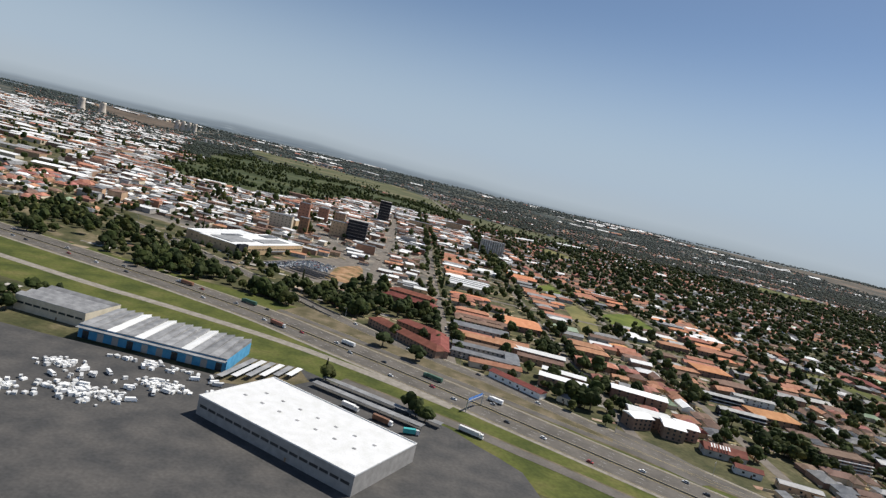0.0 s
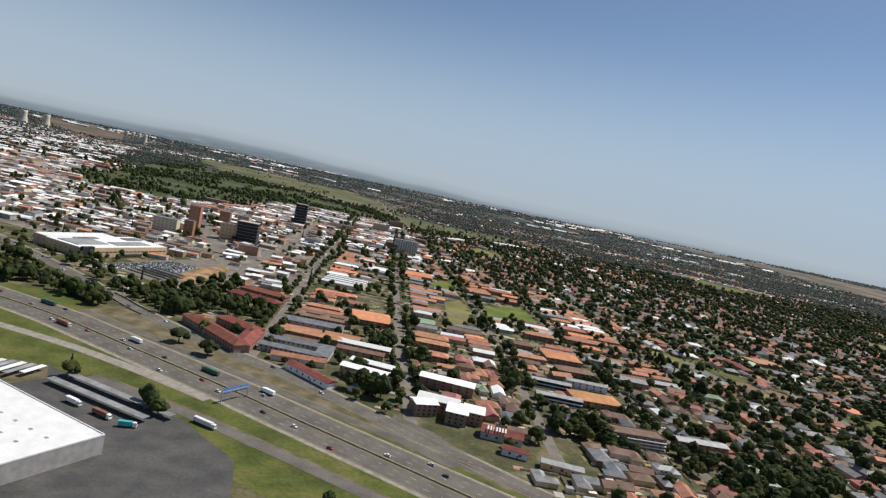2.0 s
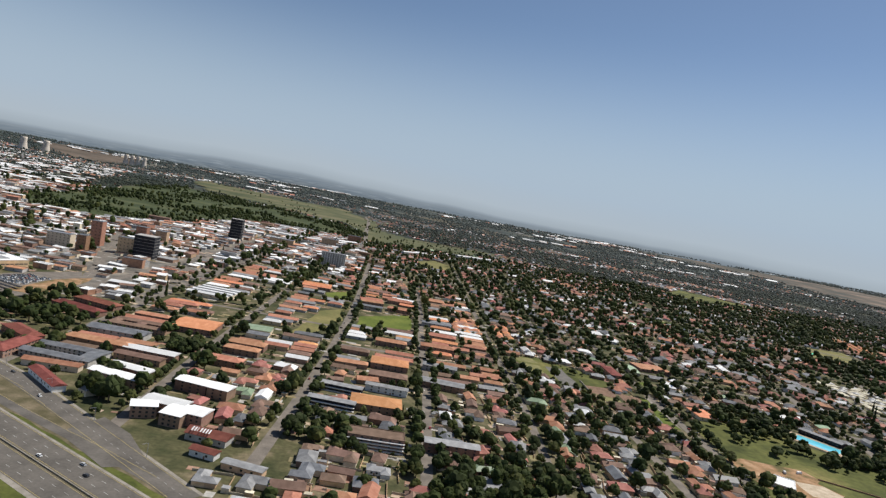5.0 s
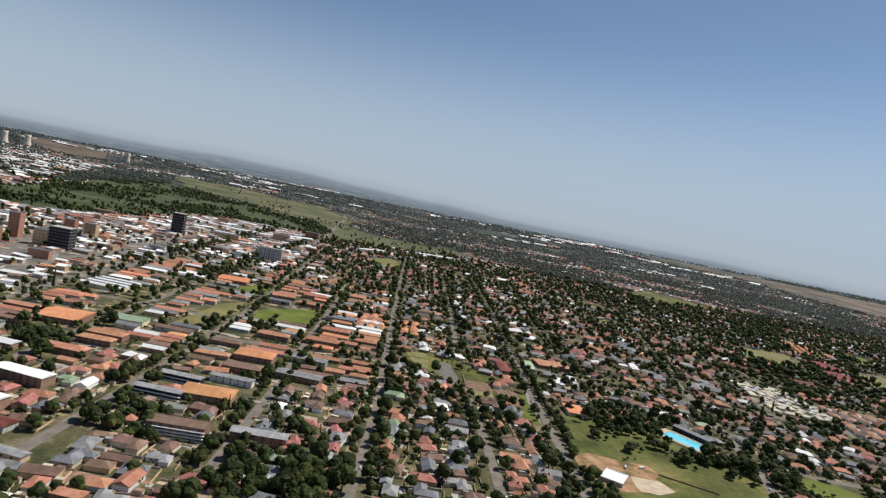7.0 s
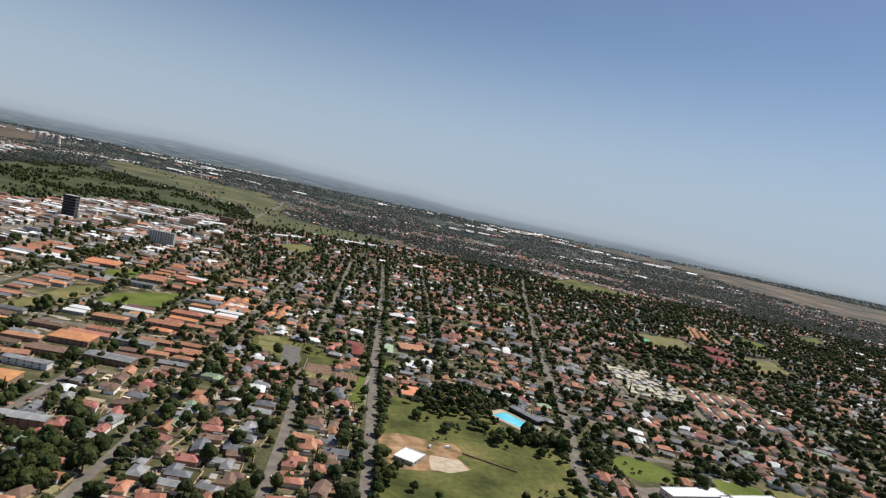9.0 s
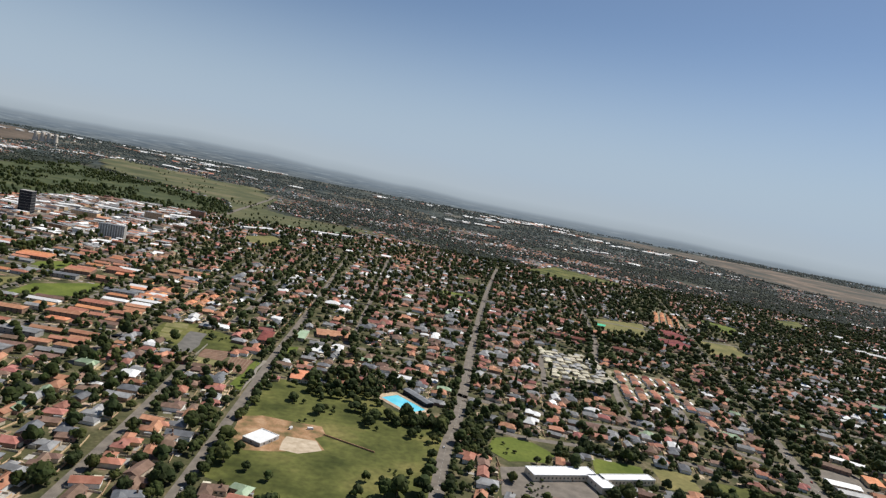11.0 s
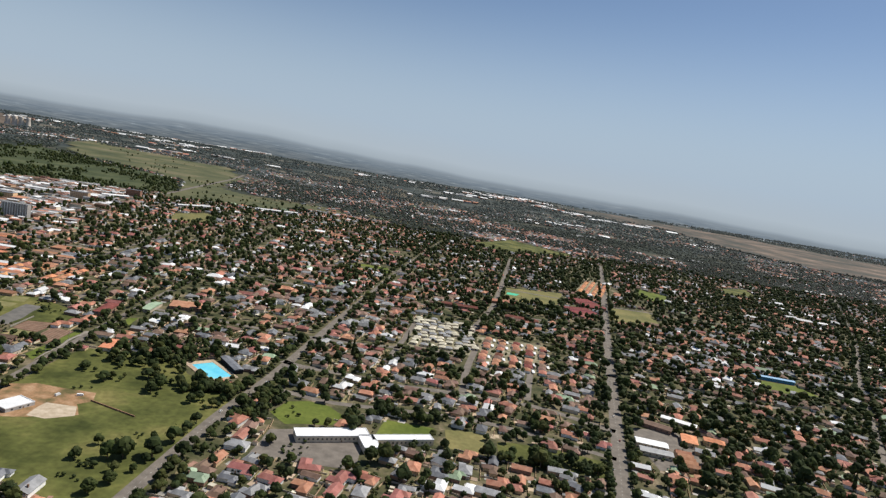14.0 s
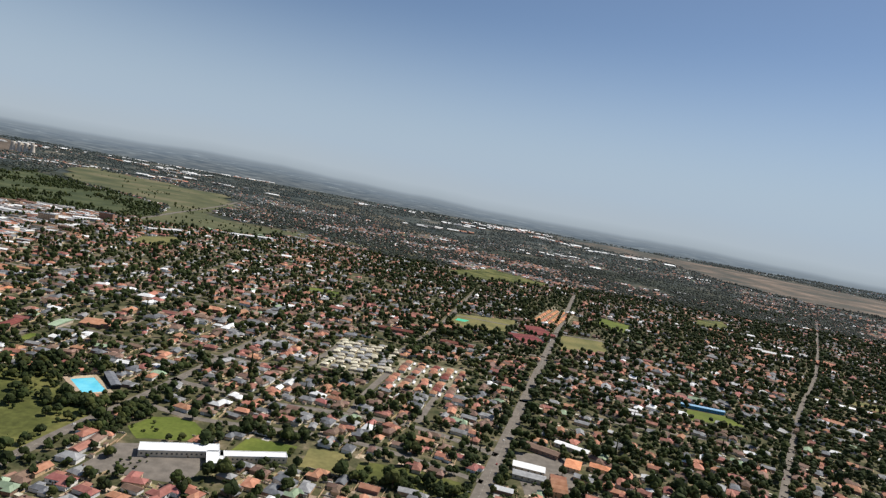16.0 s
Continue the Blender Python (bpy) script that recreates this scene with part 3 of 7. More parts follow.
STREETS = [  # name of the line, width, points
    (5.0, [(20, 258), (15, 350), (6, 515), (-4, 780), (-19, 1017), (-40, 1400)]),
    (5.0, [(89, 205), (86, 250), (80, 340), (72, 534), (66, 760), (58, 1100)]),
    (5.0, [(140, 200), (140, 293), (138, 399), (131, 560), (112, 835), (100, 1000)]),
    (4.5, [(199, 215), (197, 330), (192, 429), (188, 560), (180, 700)]),
    (4.2, [(248, 180), (249, 318), (246, 408), (239, 632), (231, 944), (226, 1150)]),
    (4.5, [(308, 180), (304, 290), (299, 365)]),
    (5.2, [(344, 150), (343, 290), (342, 350), (341, 420), (341, 528), (339, 795), (336, 1000)]),
    (4.5, [(382, 470), (387, 521), (393, 760), (399, 1041)]),
    (4.5, [(296, 470), (295, 600), (288, 964)]),
    (6.5, [(430, 170), (446, 290), (457, 345), (466, 400), (492, 570), (545, 880), (612, 1235)]),
    (6.5, [(590, 500), (605, 563), (645, 705), (736, 1140)]),
    (8.0, [(600, 130), (652, 297), (690, 422), (744, 601), (872, 1019), (950, 1278)]),
    (5.0, [(790, 270), (912, 453), (1022, 613), (1217, 885), (1731, 1666)]),
    (6.2, [(461, 394), (472, 388.5), (509, 384), (532, 378), (563, 379), (620, 376), (668, 352)]),
    (5.0, [(462, 346), (483, 339), (500, 335.5), (541, 338), (566, 339), (600, 334), (655, 312)]),
    (5.0, [(577, 383), (585, 434), (600, 500)]),
    (4.5, [(529, 432), (533, 455), (553, 567)]),
    (7.0, [(-38, 418), (-59, 478), (-91, 555), (-127, 643), (-160, 720)]),
    (4.5, [(620, 385), (628, 420), (640, 470)]),
    (6.0, [(-33, 405), (-38, 540), (-40, 642), (-54, 841), (-70, 1050)]),
    (4.5, [(88, 330), (140, 332)]), (4.5, [(15, 385), (78, 388)]), (4.5, [(140, 392), (196, 395), (248, 394)]),
    (4.5, [(20, 440), (76, 440), (136, 440)]), (4.5, [(-40, 560), (74, 552), (190, 548), (240, 545)]),
    (4.5, [(-150, 500), (-36, 505)]), (5.0, [(-260, 660), (-40, 655), (70, 660), (235, 650)]),
    (5.0, [(345, 470), (475, 455), (580, 470)]), (5.0, [(345, 640), (500, 625), (650, 640), (756, 640)]),
    (5.0, [(700, 470), (800, 450), (910, 452)]), (5.0, [(760, 650), (900, 640), (1030, 630)]),
    (5.0, [(340, 790), (530, 800), (665, 800), (800, 790), (1150, 790)]),
]
FAR_ROAD = [(76, 1060), (69, 1110), (56, 1290), (36, 1480), (14, 1712), (-24, 2100), (-70, 2420)]
road("street", FAR_ROAD, -4.5, 4.5, 0.62, STREET, "pale road crossing open grassland")
for wide, pts in STREETS:
    road("street", pts, -wide / 2, wide / 2, 0.08, STREET, "faded asphalt street between houses and trees", 0.8)
for wide, pts in STREETS:
    if wide >= 5.5:
        dashes("lane_marking", pts, 0, 0.14, 1.5, 2.5, 0.1, PAINT, "broken white centre line on a street")
sheet("junction", [(76, 208), (100, 190), (112, 196), (96, 216), (82, 226)], 0.1, ASPHALT, "asphalt junction beside the motorway ramp", "road")

# ---- fields, parks, yards ----
GRASS_OUT = [(-900, 2900), (-754, 2790), (-662, 2810), (-482, 2800), (-349, 2690), (-212, 2690), (-51, 2413), (0, 2100), (48, 1753), (117, 1657), (213, 1545), (325, 1547), (300, 1420), (260, 1320), (176, 1285), (80, 1250), (44, 1235), (51, 1394), (-47, 1700), (-160, 1800), (-300, 1880), (-400, 1960), (-620, 2150), (-800, 2600)]
GOLF = [(-430, 930), (-500, 1370), (-590, 1600), (-640, 2120), (-410, 1940), (-310, 1860), (-170, 1785), (-60, 1680), (42, 1400), (40, 1320), (-17, 1269), (-82, 1246), (-160, 1180), (-182, 1002), (-206, 904), (-240, 822), (-330, 830)]
FIELDS = [
    ("grass_field", [(109, 395), (112, 484), (127, 512), (133, 465), (121, 408)], STRAW, "yellowing open grass field between flats", 1),
    ("grass_field", [(101, 570), (122, 610), (128, 552), (110, 538)], LAWN, "green open field beside a street", 1),
    ("grass_field", [(144, 452), (142, 492), (178, 532), (184, 500), (182, 474)], LAWN, "bright green mown school field", 1),
    ("park_lawn", [(257, 412), (258, 450), (276, 456), (304, 438), (320, 418), (310, 398), (290, 390)], VELD, "rough green park with courts", 2),
    ("grass_bed", [(259, 448), (273, 451), (274.5, 438.5), (260.5, 436)], BEDS, "straw-coloured grass bed in the park", 1),
    ("grass_bed", [(261.5, 433), (274.4, 432.7), (275.4, 423.3), (263.2, 422)], BEDS, "straw-coloured grass bed in the park", 1),
    ("grass_bed", [(264, 419), (274.8, 419), (276, 411), (267, 409.7)], BEDS, "straw-coloured grass bed in the park", 1),
    ("sports_court", [(278.7, 433.6), (290.6, 434), (295, 388), (283.8, 387)], COURT_GREY, "worn grey hard court beside the park lawn", 1),
    ("sports_court", [(299.8, 400.6), (315, 402.4), (315.4, 382), (300.4, 383)], COURT_RED, "dark reddish clay court", 1),
    ("sports_court", [(300.4, 382.6), (315.4, 381.6), (315.7, 371), (301.6, 370)], BEDS, "pale worn end of a clay court", 1),
    ("sports_court", [(317.2, 395.3), (331.4, 391.5), (331.6, 363.3), (318.8, 368.5)], COURT_RED, "reddish clay court beside the main road", 1),
    ("grass_strip", [(332.5, 396), (336, 392), (337.2, 337), (329.3, 344), (330.8, 362)], LAWN, "green verge between clay court and road", 1),
    ("side_lane", [(336.2, 396), (338.6, 396.8), (338.8, 345), (337.9, 337)], CONCRETE, "pale lane beside the main road", 1),
    ("sports_court", [(346, 437), (352, 440), (353, 421), (346.8, 418)], LAWN, "small green court beside the road", 1),
    ("paved_court", [(541, 468), (548, 570), (600, 570), (594, 468)], PALE_PAVING, "pale paving between close townhouses", 0),
    ("paved_court", [(598, 443), (603, 532), (664, 534), (660, 446)], PALE_PAVING, "pale paving between close townhouses", 0),
    ("paved_court", [(784, 856), (800, 920), (850, 1045), (892, 1030), (852, 920), (828, 850)], PALE_PAVING, "pale paving between orange terraces", 0),
    ("park_lawn", [(347, 240), (348, 344), (352, 366), (372, 368), (400, 372), (416, 348), (436, 335), (452, 318), (444, 280), (440, 200)], VELD, "rough green park around the swimming pool", 2),
    ("bare_soil", [(346, 303), (357, 308), (372, 306.5), (386, 306), (389, 296), (384, 290), (390, 279), (373, 271), (358, 267), (350, 275), (347.5, 289)], DIRT, "bare orange building ground in the park", 1),
    ("sand_heap", [(371, 272), (372, 288), (385, 287.5), (389, 278), (380, 271)], material("pale_sand", [(0.34, 0.27, 0.19), (0.48, 0.40, 0.30)], 0.3, 0.95, 0.2, detail=6), "pale sand spread on the building ground", 1),
    ("park_lawn", [(470, 312), (476, 329), (486, 333.5), (498, 331), (508, 318), (502, 306), (480, 300)], LAWN, "green park lawn beside the street", 2),
    ("sports_field", [(524, 300), (530, 322), (556, 320), (552, 296)], LAWN, "green bowling lawn behind the long flat building", 1),
    ("sports_field", [(560, 296), (562, 320), (584, 322), (580, 296)], STRAW, "yellowish sports lawn", 1),
    ("park_strip", [(586, 290), (590, 314), (620, 314), (648, 306), (646, 286)], VELD, "grassy strip along a canal", 2),
    ("grass_field", [(470, 785), (474, 822), (516, 822), (522, 780)], LAWN, "green school field among trees", 1),
    ("sports_field", [(652, 724), (676, 812), (758, 838), (724, 735)], STRAW, "pale green sports field with a court", 1),
    ("sports_court", [(666, 764), (672, 780), (686, 778), (680, 763)], material("green_court", [(0.05, 0.38, 0.22), (0.08, 0.44, 0.27)], 0.2, 0.8, 0.1), "bright green painted court", 1),
    ("sports_field", [(786, 695), (806, 782), (862, 788), (846, 706)], STRAW, "yellowish sports field with trees at its edge", 1),
    ("grass_field", [(893, 912), (924, 1004), (966, 974), (928, 892)], LAWN, "green field between tree belts", 1),
    ("grass_field", [(1130, 1100), (1185, 1215), (1260, 1262), (1222, 1150)], VELD, "dull green open field behind trees", 1),
    ("sports_field", [(1113, 667), (1140, 690), (1190, 660), (1150, 632)], STRAW, "dry sports field beside a long shed", 1),
    ("sports_field", [(846, 494), (860, 526), (896, 524), (902, 500)], LAWN, "green sports ground below a blue stand", 1),
    ("grass_strip", [(680, 1310), (760, 1450), (800, 1525), (864, 1448), (925, 1400), (890, 1340), (820, 1295), (724, 1233)], VELD, "long green strip of open grass", 1),
    ("grass_field", [(170, 1026), (200, 1092), (239, 1032), (216, 942), (187, 952)], STRAW, "pale open grass beside long white sheds", 1),
    ("golf_lawn", GOLF, material("golf_grass", [(0.032, 0.043, 0.018), (0.055, 0.067, 0.028), (0.09, 0.095, 0.046)], 0.015, 0.95, 0.3, detail=7), "golf lawns among dark trees", 2),
    ("truck_yard", [(-130, 80), (-128, 192), (-56, 190), (-34, 212), (18, 190), (40, 170), (60, 80)], YARD, "dark asphalt yard with stacked goods and vans", 1),
    ("town_paving", [(-250, 470), (-420, 700), (-520, 900), (-60, 925), (-10, 880), (4, 560), (12, 405), (-36, 400), (-60, 470), (-120, 480), (-160, 440)], material("town_paving", [(0.085, 0.08, 0.07), (0.15, 0.135, 0.115), (0.23, 0.20, 0.165)], 0.05, 0.9, 0.4, detail=7), "worn paving and bare ground between town buildings", 0),
    ("car_park", [(-104, 372), (-80, 440), (-62, 470), (-42, 430), (-40, 372), (-60, 362), (-84, 376)], STREET, "asphalt car park in front of the shopping centre", 1),
    ("bare_soil", [(-58, 380), (-58, 430), (-46, 455), (-38, 420), (-40, 380)], DIRT, "bare reddish soil beside the car park", 1),
    ("car_park", [(676, 305), (680, 362), (712, 366), (716, 318)], STREET, "asphalt court between shop buildings", 2),
    ("car_park", [(470, 262), (474, 292), (500, 300), (520, 285), (516, 262)], STREET, "asphalt car park beside the long flat building", 2),
]
PLAIN_OUT = [(1480, 3900), (1700, 3560), (2000, 3412), (2006, 2760), (2169, 2380), (2500, 2200), (2900, 2500), (3100, 3100), (2500, 3800), (1900, 4200)]
patch("grassland", GRASS_OUT, material("pale_grassland", [(0.05, 0.06, 0.028), (0.095, 0.096, 0.046), (0.16, 0.135, 0.08)], 0.007, 0.95, 0.3, detail=9), "wide open yellow-green grassland")
keep_free(GRASS_OUT, 1)
patch("open_plain", PLAIN_OUT, material("bare_plain", [(0.045, 0.05, 0.042), (0.10, 0.082, 0.064), (0.21, 0.155, 0.115)], 0.006, 0.95, 0.3, detail=9), "bare brown plain far outside the town")
patch("bare_soil", [(56, 3300), (214, 3500), (389, 3350), (601, 3050), (673, 2380), (623, 2200), (498, 2620), (329, 2960)], material("dry_brown_grass", [(0.06, 0.06, 0.045), (0.10, 0.088, 0.062), (0.16, 0.125, 0.09)], 0.008, 0.95, 0.3, detail=8), "strip of dry brown ground beyond the township")
SCAR_OUT = [(-2050, 3500), (-1900, 3900), (-1400, 3400), (-1230, 3000), (-1300, 2720), (-1500, 2860)]
patch("mine_scar", SCAR_OUT, material("brown_spoil", [(0.075, 0.06, 0.045), (0.13, 0.10, 0.075)], 0.006, 0.95, 0.3, detail=7), "brown spoil ground around the power station")
for i, (name, outline, mat, label, code) in enumerate(FIELDS):
    far = max(p[1] for p in outline) > 1100
    sheet(name, outline, 0.05 + 0.004 * (i % 7) + (0.4 if far else 0.028 if name in ("sports_court", "grass_bed", "bare_soil", "sand_heap", "side_lane", "grass_strip") else 0), mat, label, "field" if "court" not in name else "court", 12 if far else 4)
    if code:
        keep_free(outline, code)


def court_lines(a, b, c, d, n, label):
    """Thin worn lines across a court, from side a-b to side d-c."""
    V, F = [], []
    for i in range(n):
        u = (i + 0.5) / n
        for w in (-0.028, 0.028):
            t = u + w / n * 5
            V += [(a[0] + (b[0] - a[0]) * t, a[1] + (b[1] - a[1]) * t, 0.11), (d[0] + (c[0] - d[0]) * t, d[1] + (c[1] - d[1]) * t, 0.11)]
        k = 4 * i
        F += [(k, k + 2, k + 3), (k, k + 3, k + 1)]
    tagged(new("court_lines", mesh_of("court_lines", V, F, [FURROW])), label, "court", kind="structure")


court_lines((317.2, 395.3), (331.4, 391.5), (331.6, 363.3), (318.8, 368.5), 7, "worn pale lines along a clay court")
court_lines((300.2, 400.6), (300.6, 383), (315, 382), (314.8, 402), 6, "worn pale lines across a clay court")
wall_line = thing("garden_wall", pose(298.2, 396.5, 0, 0, 0, 91.5), "low white wall between park lawn and courts", "wall")
part("wall", mesh_of("wall", *box(-13, -0.2, 0, 13, 0.2, 0.8), [CONCRETE]), wall_line)

park_wall = thing("boundary_wall", pose(400.5, 290.5, 0, 0, 0, -23.7), "thin dark brick wall across the park lawn", "wall")
part("wall", mesh_of("wall", *box(-13.7, -0.18, 0, 13.7, 0.18, 0.7), [WALL["brown"]]), park_wall)

# ---- buildings ----
WIN_ME = mesh_of("window", *box(-0.42, -0.03, -0.38, 0.42, 0.03, 0.38, True), [GLASS])
WIN_WIDE = mesh_of("window_band", *box(-1.3, -0.03, -0.36, 1.3, 0.03, 0.36, True), [GLASS])
DOOR_ME = mesh_of("door", *box(-0.28, -0.03, 0, 0.28, 0.03, 1.05, True), [DOOR])


def flat_roof(L, W, z, parapet=0.25):
    """A roof slab with a raised rim, in one skin."""
    a, b, k = L / 2 + 0.06, W / 2 + 0.06, 0.26
    V, F = [], []
    for x, y, h in ((a, b, 0.0), (a, b, 0.12 + parapet), (a - k, b - k, 0.12 + parapet), (a - k, b - k, 0.12)):
        V += [(-x, -y, z + h), (x, -y, z + h), (x, y, z + h), (-x, y, z + h)]
    for r in range(3):
        F += [(4 * r + i, 4 * r + (i + 1) % 4, 4 * r + 4 + (i + 1) % 4, 4 * r + 4 + i) for i in range(4)]
    F += [(12, 13, 14, 15), (3, 2, 1, 0)]
    return np.array(V, dtype=float), np.array(tri(F))


def strip_roofs(L, W, z, rise):
    """Parallel gables side by side across the depth, one piece each."""
    n = max(2, round(W / 4.5))
    w = W / n
    return [hip_roof(L, w - 0.04, z, rise, 0.0, True, 0, -W / 2 + w * (i + 0.5)) for i in range(n)]


def building(name, label, category, x, y, L, W, ang, h, roof, wall, style="hip", rise=1.0, storeys=2, wide=False, wings=(), group="", spacing=2.2, free=1.5, second=None, sides=True):
    """A building: wall, roof and windows; wings: (dx, dy, L, W, turn) in the building's own axes."""
    ob = thing(name, pose(x, y, 0, 0, 0, ang), label, category, group)
    for k, (dx, dy, l, w, tu) in enumerate([(0, 0, L, W, 0), *wings]):
        part("wall", mesh_of("wall", *turned(box(-l / 2, -w / 2, 0, l / 2, w / 2, h), tu, dx, dy), [wall]), ob)
        if style == "flat":
            skins = [flat_roof(l, w, h)]
        elif style == "strips":
            skins = strip_roofs(l, w, h + 0.12, rise)
        else:
            skins = [hip_roof(l, w, h + 0.12 - 0.01 * k, rise * (1 - 0.04 * k), 0.35, style == "gable")]
        for q, r in enumerate(skins):
            part("roof", mesh_of("roof", *turned(r, tu, dx, dy), [roof if not (second and q % 2) else second]), ob)
        keep_free(rect_outline(x + dx * math.cos(radians(ang)) - dy * math.sin(radians(ang)), y + dx * math.sin(radians(ang)) + dy * math.cos(radians(ang)), l, w, ang + tu, free))
        c, s = math.cos(radians(tu)), math.sin(radians(tu))
        step = spacing if not wide else 3.1
        n = max(1, int(l / step))
        for st in range(storeys):
            z = (st + 0.55) * h / storeys
            for i in range(n):
                u = (i - (n - 1) / 2) * step
                v = -(w / 2 + 0.012)
                part("window", WIN_WIDE if wide else WIN_ME, ob, at=pose(dx + c * u - s * v, dy + s * u + c * v, z, 0, 0, tu))
            m = max(1, int(w / (step * 2.2))) if sides else 0
            for i in range(m):
                v = (i - (m - 1) / 2) * step * 1.4
                u = -(l / 2 + 0.012)
                part("window", WIN_ME, ob, at=pose(dx + c * u - s * v, dy + s * u + c * v, z, 0, 0, tu + 90))
    if sides:
        part("door", DOOR_ME, ob, at=pose(L * 0.11, -W / 2 - 0.02, 0))
    return ob


